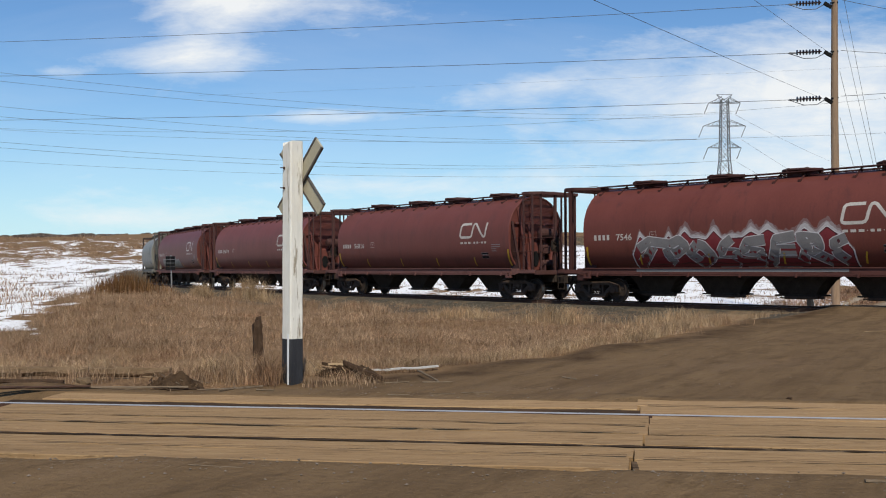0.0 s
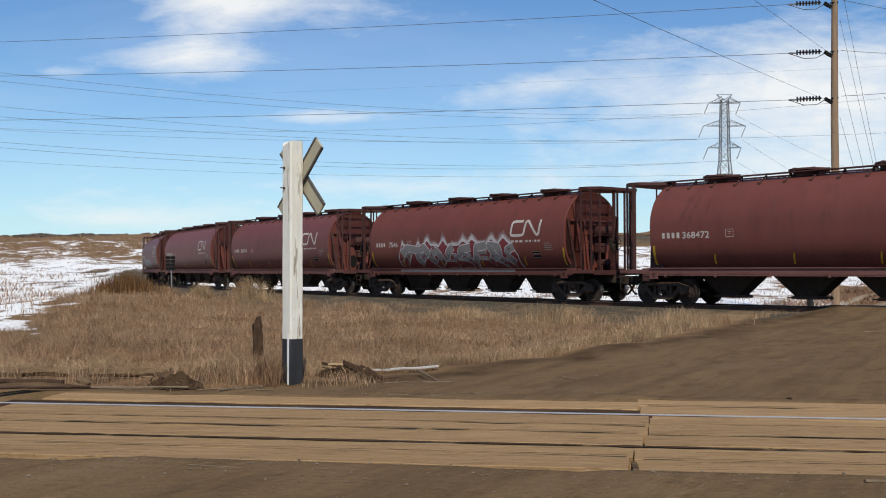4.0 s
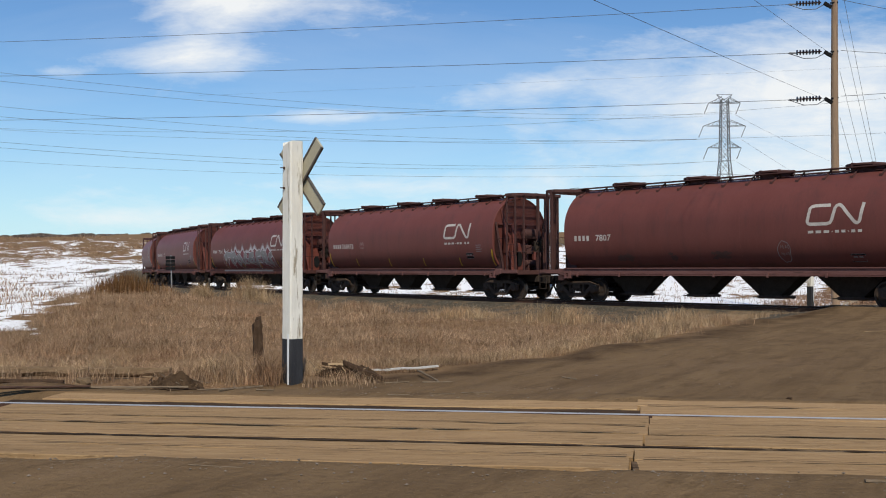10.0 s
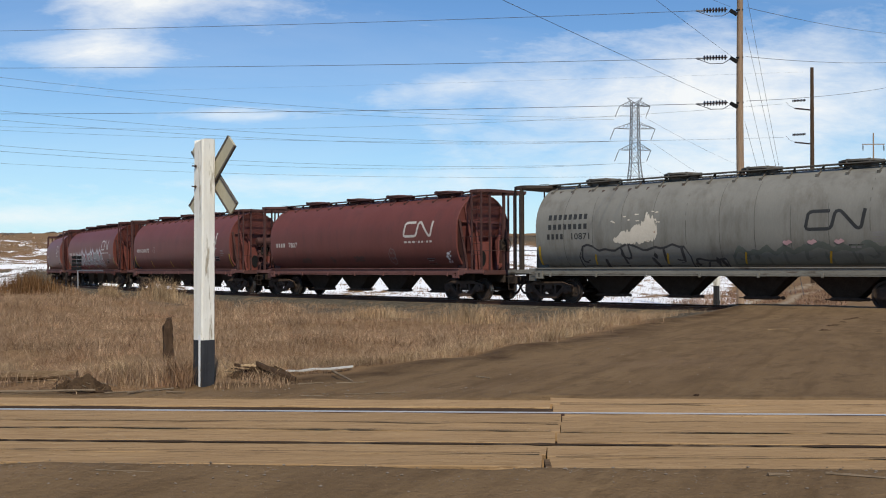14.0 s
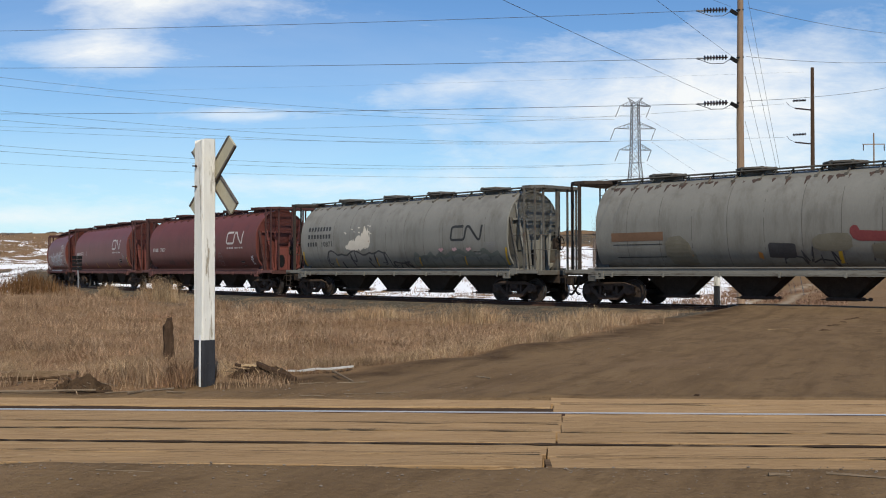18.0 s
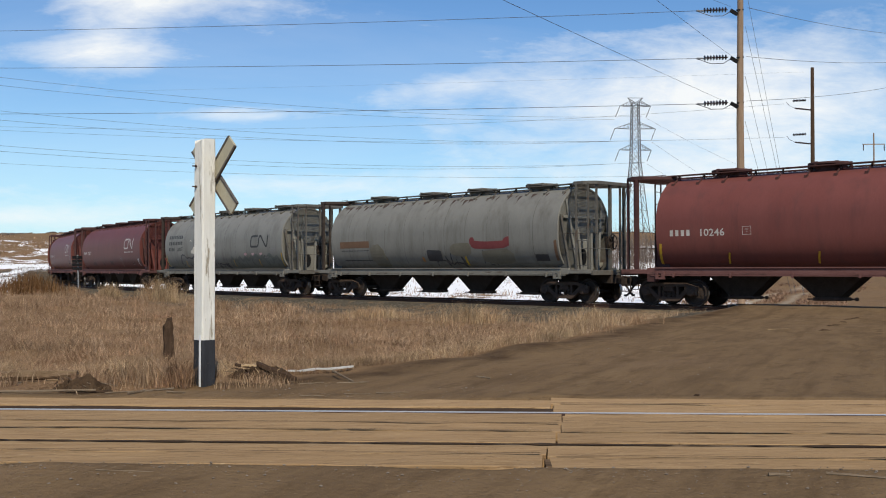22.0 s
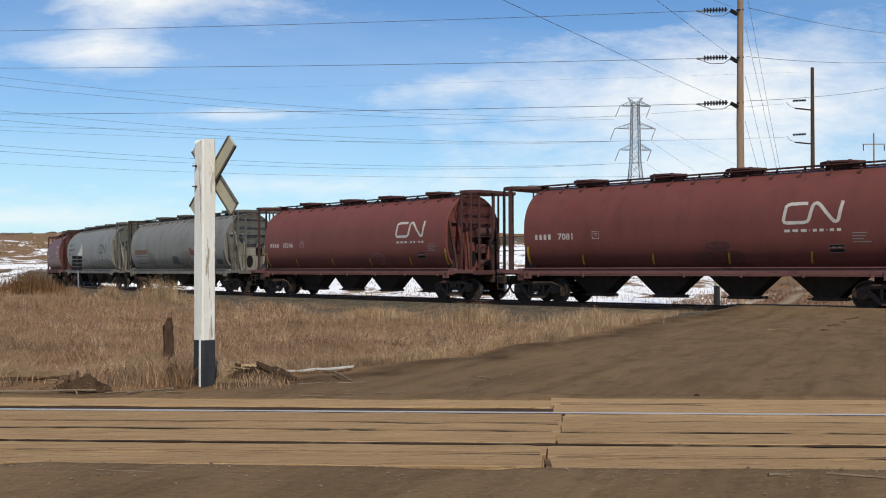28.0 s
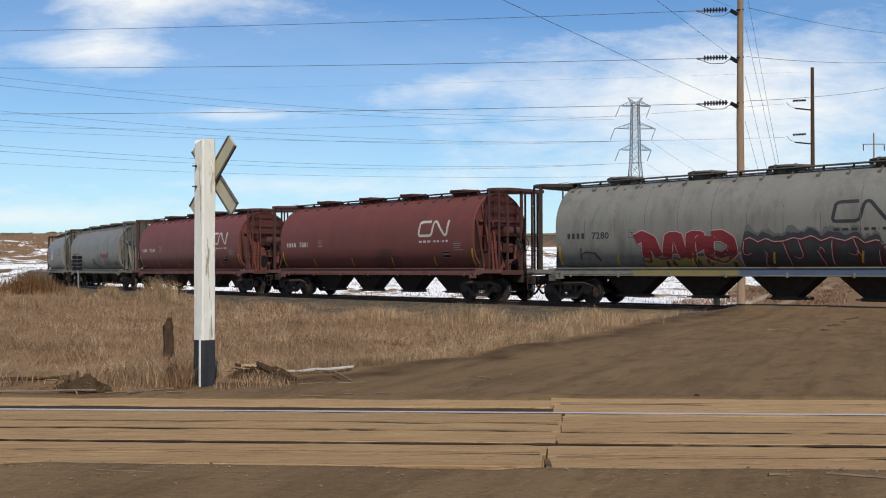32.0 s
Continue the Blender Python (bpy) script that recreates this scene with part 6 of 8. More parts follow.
def ragged_patch(bm, cells, rng, off=0.006):
    """Small overlapping blots, so that the outline breaks up."""
    for x, z, w, h in cells:
        n = 7
        rows = [(x + w / 2 - w * i / n, z - h / 2 * math.sin(math.pi * (i + 0.4) / (n + 0.8)) * rng.uniform(0.5, 1.1), z + h / 2 * math.sin(math.pi * (i + 0.4) / (n + 0.8)) * rng.uniform(0.5, 1.1)) for i in range(n + 1)]
        blob_bm(bm, rows, off)


def word_bars(bm, x, z, letters, size):
    """A word that is not spelled out: one plain bar for each of its letters."""
    for i in range(letters):
        letter_bar(bm, x - i * size * 0.80, z, size * 0.50, size * 0.68)


B_LABEL = "oxide-red cylindrical covered hopper car on two four-wheel trucks"
TRAIN = "cars of the grain train"


def build_train():
    plan = {-2: (BROWN[0], "", B_LABEL), -1: (GREY, "", "grey covered hopper car with rust streaks"), 0: (BROWN[0], "6518", "oxide-red covered hopper car with grey paint low on its side"),
            1: (BROWN[0], "395074", B_LABEL), 2: (BROWN[0], "56816", B_LABEL), 3: (BROWN[1], "7546", "dark oxide-red hopper car with large grey and white graffiti"),
            4: (BROWN[0], "368472", B_LABEL), 5: (BROWN[0], "7807", "oxide-red hopper car with a pale chalk scribble"), 6: (GREY, "10871", "grey hopper car with a pale bare patch and outline graffiti"),
            7: (GREY, "", "grey hopper car with rust streaks and a red patch"), 8: (BROWN[0], "10246", B_LABEL), 9: (BROWN[0], "7081", B_LABEL),
            10: (GREY, "7280", "grey hopper car with red, yellow and blue graffiti"), 11: (BROWN[0], "", B_LABEL)}
    for k, (paint, number, label) in plan.items():
        car = build_car(k, paint, label, TRAIN)
        ink = BLACK_L if paint is GREY else WHITE_L
        side_marks(car, k, ink, number, logo=k != 7, web=k not in (6, 7), yellow=k not in (5, 7), prefix=0.78 if k == 6 else 0.8, gap=0.06 if len(number) > 5 else 0.28, logo_z=(2.50, 3.05) if k == 6 else (2.72, 3.31), logo_x={3: (-3.72, -5.55), 6: (-3.72, -5.55), 8: (-3.68, -5.55), 4: (-3.46, -5.36)}.get(k, (-3.60, -5.47)))
        seams(car, k, JOINT if paint is GREY else paint)
        if paint is GREY:
            rust_streaks(car, k, 44 if k == 7 else 8, k == 7)
        if k == 3:
            graffiti_mass(car, 4.55, -4.05, 3, 1.34, 2.34, SPRAY_RED, DARK_RED, SPRAY_WHITE, ((OVER_DARK, 0.42), (OVER_MID, 0.30), (OVER_LIGHT, 0.19)), 8, 0.30, 0.03, None, 4, 0)
            graffiti_forms(car, 4.45, -3.95, 1.34, 2.50, FORMS, 0.33, SPRAY_GREY, SPRAY_WHITE)
            bm = bmesh.new()
            box_bm(bm, (-3.9, 1.501, 1.19), (4.4, 1.504, 1.29))
            part("sprayed_sill", bm, SPRAY_GREY, car, "grey spray paint on the side sill")
        if k == 0:
            graffiti_mass(car, 5.4, -1.0, 5, 1.45, 2.15, FADED_GREEN, SPRAY_GREY, None, (), 6, 0.15, 0.06, None, 8, 2)
        if k == 5:
            chalk_loop(car, -2.48, -2.95, 1.50, 2.20, 53, SPRAY_GREY, "thin pale chalk loop")
            rr = random.Random(59)
            bm = bmesh.new()
            ragged_patch(bm, [(-6.36, 1.95, 0.20, 0.16), (-6.28, 1.82, 0.16, 0.13), (-6.46, 1.84, 0.12, 0.10), (-6.34, 1.72, 0.14, 0.16), (-6.30, 1.60, 0.10, 0.12), (-6.45, 1.60, 0.09, 0.13), (-6.50, 2.02, 0.07, 0.08)], rr)
            part("pale_splash", bm, SPRAY_WHITE, car, "ragged pale splash of paint")
            for x, w in ((4.05, 1.0), (-0.25, 0.8), (1.7, 0.4)):
                bm = bmesh.new()
                ragged_patch(bm, [(x + rr.uniform(-0.4, 0.4) * w, 1.75 + rr.uniform(-0.12, 0.10), w * rr.uniform(0.25, 0.6), rr.uniform(0.10, 0.22)) for _ in range(6)], rr, 0.005)
                part("dark_smudge", bm, SMUDGE, car, "dark greasy smudge")
        if k == 6:
            for z in (3.22, 2.86):
                bm = bmesh.new()
                word_bars(bm, 6.32, z, 8, 0.29)
                tagged(part("name_bar", bm, BLACK_L, car), kind="stuff")
            bm = bmesh.new()
            rows, rr = [(3.40, 2.28, 2.36), (3.1, 2.22, 2.55), (2.8, 2.20, 2.68), (2.5, 2.20, 2.80), (2.25, 2.20, 2.90), (2.0, 2.22, 3.24), (1.82, 2.25, 3.16), (1.66, 2.35, 2.95), (1.56, 2.5, 2.72)], random.Random(77)
            fine = []
            for (xa, la, ha), (xb, lb, hb) in zip(rows, rows[1:]):
                for i in range(5):
                    u = i / 5
                    fine.append((xa + (xb - xa) * u, la + (lb - la) * u + rr.uniform(-0.06, 0.05), max(la + 0.08, ha + (hb - ha) * u + rr.uniform(-0.14, 0.06))))
            blob_bm(bm, fine, 0.006)
            for i in range(16):
                x, z = rr.uniform(1.5, 3.6), rr.uniform(2.9, 3.30)
                if z < 3.35 - (x - 1.5) * 0.10:
                    blob_bm(bm, [(x, z, z + 0.01), (x - 0.05, z - 0.02, z + 0.03), (x - rr.uniform(0.08, 0.2), z - 0.01, z + 0.02)], 0.006)
            part("bare_patch", bm, PATCH_PALE, car, "pale patch where the paint has peeled")
            graffiti_mass(car, 5.0, 0.35, 12, 1.30, 2.06, DULL_FILL, SPRAY_DARK, None, (), 5, 0.14, 0.055, None, 7, 2)
            graffiti_mass(car, 0.3, -0.94, 13, 1.30, 1.64, DULL_FILL, SPRAY_DARK, None, (), 2, 0.10, 0.045, None, 3, 1)
            graffiti_mass(car, -1.2, -6.6, 14, 1.40, 1.84, DULL_GREEN, FADED_GREEN, None, ((FADED_GREEN, 0.16),), 8, 0.22, 0.05, None, 8, 3)
            bm = bmesh.new()
            for x in (-2.95, -3.75, -4.6):
                blob_bm(bm, [(x, 2.10, 2.13), (x - 0.06, 2.05, 2.18), (x - 0.13, 2.02, 2.15), (x - 0.2, 2.06, 2.20), (x - 0.3, 2.10, 2.14)], 0.014)
            tagged(part("pink_dab", bm, SPRAY_PINK, car, "small pink sprayed dabs"), kind="stuff")
        if k == 7:
            for name, mat, rows in (("tan_band", RUST_BAND, [(6.26, 2.26, 2.56), (4.15, 2.27, 2.57)]), ("dark_square", SPRAY_DARK, [(0.36, 1.66, 2.06), (0.28, 1.64, 2.12), (-0.45, 1.62, 2.08), (-0.54, 1.66, 2.04)]),
                                    ("olive_patch", OLIVE, [(4.08, 1.75, 2.20), (3.9, 1.45, 2.38), (3.5, 1.42, 2.42), (3.2, 1.42, 2.18), (2.95, 1.45, 1.75)]), ("olive_patch", OLIVE, [(-1.10, 1.95, 2.2), (-1.3, 1.84, 2.34), (-1.8, 1.80, 2.38), (-2.2, 1.86, 2.36), (-2.32, 1.95, 2.2)]),
                                    ("red_patch", RED_PATCH, [(-2.26, 2.36, 2.50), (-2.36, 2.20, 2.60), (-2.48, 2.14, 2.58), (-2.56, 2.12, 2.44), (-3.2, 2.10, 2.40), (-4.1, 2.12, 2.42), (-4.18, 2.14, 2.52), (-4.32, 2.18, 2.57), (-4.45, 2.22, 2.58)]),
                                    ("olive_patch", OLIVE, [(-2.9, 1.60, 2.02), (-3.6, 1.50, 2.06), (-4.3, 1.52, 2.10), (-4.62, 1.60, 1.9)]), ("dark_square", SPRAY_DARK, [(-5.72, 1.60, 1.86), (-6.38, 1.60, 1.85)]),
                                    ("orange_strip", ORANGE, [(3.22, 1.66, 1.90), (3.06, 1.54, 1.74)]), ("orange_strip", ORANGE, [(0.72, 1.64, 1.84), (0.58, 1.58, 1.78)]),
                                    ("orange_strip", YELLOW, [(-1.86, 1.44, 1.80), (-1.98, 1.46, 1.84)]), ("orange_strip", RUST_BAND, [(-6.72, 1.60, 2.36), (-6.86, 1.62, 2.40)])):
                bm = bmesh.new()
                blob_bm(bm, rows, 0.006 if name != "olive_patch" else 0.011)
                part(name, bm, mat, car)
            bm = bmesh.new()
            stroke_bm(bm, [(6.2, 2.14), (4.2, 2.14)], 0.025, 0.006)
            stroke_bm(bm, [(6.1, 1.70), (4.1, 1.70)], 0.03, 0.006)
            part("stencil_lines", bm, BLACK_L, car)
            graffiti_outline(car, -0.1, -2.3, 41, SPRAY_DARK, 1.42, 1.75, "thin black scribble")
            graffiti_outline(car, -2.9, -4.0, 43, SPRAY_DARK, 1.5, 1.95, "thin black scribble")
        if k == 9:
            for i, (x0, x1, z0, z1) in enumerate(((-0.45, -1.12, 1.40, 1.90), (-1.0, -1.62, 1.45, 1.98), (-1.5, -2.15, 1.40, 1.88), (-0.85, -1.75, 1.95, 2.18))):
                chalk_loop(car, x0, x1, z0, z1, 210 + i, SMUDGE, "faint dark spray-painted loops", 0.045)
        if k == 8:
            chalk_loop(car, -1.85, -2.72, 1.52, 2.0, 25, SPRAY_GREY, "small pale scribble in a loop")
        if k == 10:
            graffiti_mass(car, 3.3, -0.45, 31, 1.30, 1.72, SPRAY_YELLOW, DARK_RED, None, (), 5, 0.10, 0.03, None, 5, 2)
            graffiti_forms(car, 3.55, -0.40, 1.36, 2.56, ROUND_FORMS, 0.36, SPRAY_RED, SPRAY_PINK)
            graffiti_mass(car, -0.5, -5.2, 33, 1.33, 2.10, SPRAY_DARK, DARK_RED, SPRAY_PINK, ((SOOT, 0.50), (SPRAY_DARK, 0.26)), 7, 0.20, 0.05, None, 8, 3, SPRAY_PINK)
            graffiti_outline(car, 5.9, 4.6, 35, SPRAY_DARK, 1.5, 2.1, "small black scribble")
            for x0, x1, mat in ((3.6, -0.4, SPRAY_YELLOW), (-0.5, -5.2, SPRAY_BLUE)):
                bm = bmesh.new()
                box_bm(bm, (x1, 1.501, 1.03), (x0, 1.504, 1.265))
                part("sprayed_sill", bm, mat, car, "spray paint on the side sill")


build_train()


# ends of the wires and stands of the far poles, in metres
WIRE_LEFT = ((-41.47, 64.23, 15.06), (-41.44, 64.23, 13.13), (-41.42, 64.23, 10.36))
NEAR_OVERHEAD = (((-4.48, 7.64, 5.70), (17.99, 47.60, 9.03)), ((-0.85, 7.57, 5.54), (18.19, 47.80, 11.36)), ((-0.84, 7.57, 4.68), (18.09, 47.80, 13.82)))
GUYS = (((19.04, 48.00, 14.23), (22.20, 48.90, -0.29)), ((18.90, 48.00, 12.92), (22.27, 48.97, -0.29)), ((18.88, 48.00, 10.46), (21.97, 49.23, -0.29)), ((18.87, 48.00, 8.25), (22.04, 49.93, -0.29)))
RIGHT_WIRES = (((19.03, 48.00, 13.84), (40.82, 75.00, 19.19)), ((18.95, 48.00, 11.43), (40.80, 75.00, 16.93)), ((18.94, 48.00, 9.25), (40.79, 75.00, 14.96)))
POLE2, POLE2_TOP, POLE2_ARMS = (44.10, 95.00), 20.49, (17.28, 13.97)
POLE3, POLE3_TOP, POLE3_ARM = (132.40, 250.00), 35.28, 32.36
TOWER, TOWER_H = (79.75, 286.00), 38.05
TOWER2 = (354.8, 700.0)
TOWER_WIRES = (((81.86, 286.00, 44.27), (-132.97, 166.40, 41.03), 5.25), ((73.68, 286.00, 43.31), (-132.90, 166.40, 39.24), 5.00), ((83.91, 286.00, 37.37), (-135.93, 166.40, 34.87), 5.25), ((72.06, 286.00, 36.89), (-127.41, 166.40, 31.36), 4.50), ((82.60, 286.00, 30.96), (-135.48, 166.40, 27.66), 5.00), ((73.63, 286.00, 30.48), (-132.77, 166.40, 26.39), 5.00), ((82.66, 286.00, 43.95), (228.10, 520.00, 44.81), 2.00), ((84.54, 286.00, 36.89), (227.95, 520.00, 24.43), 2.00), ((83.23, 286.00, 30.48), (227.89, 520.00, 15.71), 2.00))
POLE2_WIRES = (((41.19, 95.00, 16.89), (-75.13, 114.50, 18.08), 2.40), ((41.28, 95.00, 13.64), (-75.16, 114.50, 18.34), 1.80), ((43.24, 95.00, 20.04), (-27.71, 114.50, 20.47), 0.10), ((43.17, 95.00, 10.23), (-75.70, 114.50, 15.13), 2.00))


# ---- power lines ----
def wire(name, a, b, sag, r, label, group):
    a, b = Vector(a), Vector(b)
    n = 18
    pts = [a.lerp(b, i / n) - Vector((0, 0, 4 * sag * (i / n) * (1 - i / n))) for i in range(n + 1)]
    bm = bmesh.new()
    tube_bm(bm, pts, r, 5, False)
    return tagged(new(name, mesh_of(name, bm, WIRE)), label, "wire", group)


def insulator_bm(n=8, pitch=0.15):
    """A string of porcelain discs along +x."""
    bm = bmesh.new()
    prof = []
    for i in range(n):
        x = i * pitch
        prof += [(0.03, x), (0.13, x + 0.02), (0.125, x + 0.045), (0.04, x + 0.06), (0.03, x + 0.14)]
    lathe_bm(bm, prof, 12, "x")
    return bm


def build_pole_near():
    x, y = 18.62, 48.0
    z = ground_z(x, y)
    pole = thing("utility_pole", "tall tan wooden power pole with strings of brown insulators", "utility pole", "power poles", m=pose(x, y, z))
    bm = bmesh.new()
    tube_bm(bm, [(0, 0, -1), (0.03, 0, 5), (0.0, 0, 9), (0.02, 0, 12.5), (0.05, 0, 16.5)], [0.20, 0.19, 0.175, 0.155, 0.14], 14)
    part("shaft", bm, POLEW, pole, smooth=True)
    me = mesh_of("insulator_string", insulator_bm(), INSUL, True)
    ties = []
    for h in (12.45, 10.12, 7.90):
        zz = h + 1.2 - z
        # a short bracket, the string to the left, and the jumper loop under it
        bm = bmesh.new()
        beam_bm(bm, (-0.15, -0.1, zz - 0.18), (-0.5, -0.1, zz + 0.02), 0.12, 0.16)
        beam_bm(bm, (0.15, -0.1, zz + 0.06), (-0.2, -0.1, zz + 0.02), 0.07)
        part("bracket", bm, SIGNBLACK, pole)
        place("insulator_string", me, pole, pose(-1.83, -0.1, zz - 0.02, 0, -3, 0))
        bm = bmesh.new()
        tube_bm(bm, [(-0.5, -0.1, zz - 0.05), (-0.9, -0.15, zz - 0.28), (-1.5, -0.15, zz - 0.30), (-2.0, -0.1, zz - 0.12), (-2.25, -0.1, zz - 0.05)], 0.02, 5)
        part("jumper", bm, WIRE, pole)
        bm = bmesh.new()
        box_bm(bm, (-2.2, -0.14, zz - 0.08), (-1.85, -0.06, zz - 0.01), 0.01)
        part("clamp", bm, STEEL, pole)
        ties.append(Vector((x - 2.2, y - 0.1, z + zz - 0.05)))
    return ties, Vector((x, y, z))


TIES, POLE1 = build_pole_near()
for tie, end in zip(TIES, WIRE_LEFT):
    wire("conductor", end, tie, 0.25, 0.013, "dark overhead conductor strung from the near pole", "conductors of the wooden poles")
for a, b in NEAR_OVERHEAD:
    wire("conductor", a, b, 0.04, 0.0065, "dark overhead conductor running over the road", "conductors of the wooden poles")
for a, b in GUYS:
    wire("guy_wire", a, b, 0.0, 0.009, "thin steel guy wire bracing the pole", "guy wires")
for a, b in RIGHT_WIRES:
    wire("conductor", a, b, 0.15, 0.013, "dark overhead conductor running on beyond the pole", "conductors of the wooden poles")


def build_pole_small(p, top, arms, r, label):
    z = ground_z(p[0], p[1])
    pole = thing("utility_pole", label, "utility pole", "power poles", m=pose(p[0], p[1], z))
    bm = bmesh.new()
    tube_bm(bm, [(0, 0, -1), (0, 0, (top - z) / 2), (0.02, 0, top - z)], [r * 1.2, r * 1.05, r * 0.85], 10)
    part("shaft", bm, DARKWOOD, pole, smooth=True)
    me = mesh_of("insulator_string", insulator_bm(9, 0.15), INSUL, True)
    for h in arms:
        bm = bmesh.new()
        beam_bm(bm, (0, 0, h - z - 0.95), (-1.75, 0, h - z - 0.80), 0.13)
        part("strut", bm, INSUL, pole)
        place("insulator_string", me, pole, pose(-1.95, 0, h - z - 0.08, 0, -4, 0))
        bm = bmesh.new()
        tube_bm(bm, [(-2.6, 0, h - z - 0.2), (-2.3, 0, h - z - 0.55), (-1.75, 0, h - z - 0.78)], 0.02, 5)
        part("jumper", bm, WIRE, pole)
    return pole


build_pole_small(POLE2, POLE2_TOP, POLE2_ARMS, 0.19, "slim wooden power pole farther off with two insulator arms")


def build_pole_far(p, top, arm):
    z = ground_z(p[0], p[1])
    pole = thing("utility_pole", "distant wooden pole with a crossarm and hanging insulators", "utility pole", "power poles", m=pose(p[0], p[1], z))
    bm = bmesh.new()
    tube_bm(bm, [(0, 0, -1), (0, 0, top - z)], [0.24, 0.17], 8)
    part("shaft", bm, POLEW, pole)
    bm = bmesh.new()
    beam_bm(bm, (-3.0, 0, arm - z), (3.0, 0, arm - z + 0.1), 0.22)
    part("crossarm", bm, POLEW, pole)
    for x in (-2.8, 2.8):
        bm = bmesh.new()
        lathe_bm(bm, [(0.06, arm - z - 1.7), (0.14, arm - z - 1.2), (0.14, arm - z - 0.4), (0.05, arm - z)], 8, "z", (x, 0, 0))
        part("insulator_string", bm, INSUL, pole)
    return pole


build_pole_far(POLE3, POLE3_TOP, POLE3_ARM)


def build_tower(p, hgt):
    """A double-circuit lattice tower: four legs, lattice sides, three arms on either hand."""
    z = ground_z(p[0], p[1]) - 0.5
    tower = thing("lattice_tower", "grey steel lattice transmission tower with six arms", "pylon", "lattice towers", m=pose(p[0], p[1], z, 0, 0, 0))

    def half(h):
        return np.interp(h, (0, hgt * 0.55, hgt * 0.95, hgt), (3.3, 1.3, 1.0, 0.95))
    for sx in (-1, 1):
        for sy in (-1, 1):
            bm = bmesh.new()
            hs = [0, hgt * 0.55, hgt]
            for a, b in zip(hs, hs[1:]):
                beam_bm(bm, (sx * half(a), sy * half(a), a), (sx * half(b), sy * half(b), b), 0.20)
            part("leg", bm, STEEL, tower)
    levels = [0]
    while levels[-1] < hgt - 1.5:
        levels.append(min(hgt, levels[-1] + half(levels[-1]) * 2.0 + 0.3))
    for turn in range(4):
        bm = bmesh.new()
        for a, b in zip(levels, levels[1:]):
            ha, hb = half(a), half(b)
            beam_bm(bm, (-ha, -ha, a), (hb, -hb, b), 0.10)
            beam_bm(bm, (ha, -ha, a), (-hb, -hb, b), 0.10)
            beam_bm(bm, (-hb, -hb, b), (hb, -hb, b), 0.09)
        bm.transform(Matrix.Rotation(turn * math.pi / 2, 4, "Z"))
        part("lattice", bm, STEEL, tower)
    for h, reach in ((hgt - 1.0, 4.5), (hgt - 7.5, 6.0), (hgt - 13.7, 4.7)):
        for s in (-1, 1):
            bm = bmesh.new()
            w = half(h)
            for y in (-w, w):
                beam_bm(bm, (s * w, y, h + 1.7), (s * reach, 0, h), 0.12)
                beam_bm(bm, (s * w, y, h), (s * reach, 0, h), 0.12)
                for i in range(1, 4):
                    k0, k1 = i / 4, (i - 0.5) / 4
                    beam_bm(bm, (s * (w + (reach - w) * k0), y * (1 - k0), h), (s * (w + (reach - w) * k1), y * (1 - k1), h + 1.7 * (1 - k1)), 0.08)
            arm = part("arm", bm, STEEL, tower)
            bm = bmesh.new()
            tube_bm(bm, [(s * reach, 0, h), (s * reach - 1.5, -0.8, h - 3.3)], 0.09, 6)
            part("insulator_string", bm, INSUL, arm)
    bm = bmesh.new()
    for s in (-1, 1):
        beam_bm(bm, (s * 1.1, 0, hgt), (s * 2.2, 0, hgt + 1.4), 0.14)
        beam_bm(bm, (0, 0, hgt), (s * 2.2, 0, hgt + 1.4), 0.14)
    beam_bm(bm, (-2.2, 0, hgt + 1.4), (2.2, 0, hgt + 1.4), 0.14)
    part("peak", bm, STEEL, tower)
    return tower


tower_near = build_tower(TOWER, TOWER_H)
copy_thing(tower_near, pose(TOWER2[0], TOWER2[1], ground_z(TOWER2[0], TOWER2[1]), 0, 0, 20))
for a, b, sag in TOWER_WIRES:
    wire("tower_conductor", a, b, sag, 0.030, "thin high-voltage conductor hung from the lattice tower", "conductors of the lattice tower")
for a, b, sag in POLE2_WIRES:
    wire("conductor", a, b, sag, 0.012 if sag > 0.5 else 0.006, "dark overhead conductor strung from the slim pole", "conductors of the wooden poles")


# ---- bare trees beyond the field ----
def bare_tree_mesh(seed, h):
    rng = random.Random(seed)
    trunk, crown = bmesh.new(), bmesh.new()
    pts = [Vector((0, 0, -0.3))]
    for i in range(6):
        pts.append(Vector((rng.uniform(-0.12, 0.12) * i / 3, rng.uniform(-0.12, 0.12) * i / 3, h * 0.8 * (i + 1) / 6)))
    tube_bm(trunk, pts, [0.11, 0.10, 0.085, 0.07, 0.05, 0.035, 0.02], 5)
    for j in range(26):
        t = rng.uniform(0.18, 0.98)
        base = pts[0].lerp(pts[-1], t)
        az = rng.uniform(0, math.tau)
        ln = h * rng.uniform(0.14, 0.34) * (1.15 - t * 0.6)
        d = Vector((math.cos(az), math.sin(az), rng.uniform(0.8, 2.0))).normalized()
        mid = base + d * ln * 0.5 + Vector((0, 0, 0.05))
        tip = base + d * ln + Vector((0, 0, ln * 0.2))
        tube_bm(crown, [base, mid, tip], [0.035, 0.022, 0.010], 3, False)
        for q in range(5):
            k = rng.uniform(0.3, 1)
            s = base.lerp(tip, k)
            e = s + Vector((rng.uniform(-1, 1), rng.uniform(-1, 1), rng.uniform(0.4, 1.4))).normalized() * ln * rng.uniform(0.25, 0.5)
            tube_bm(crown, [s, e], [0.016, 0.007], 3, False)
    return mesh_of("trunk", trunk, BARK), mesh_of("crown", crown, BARK)


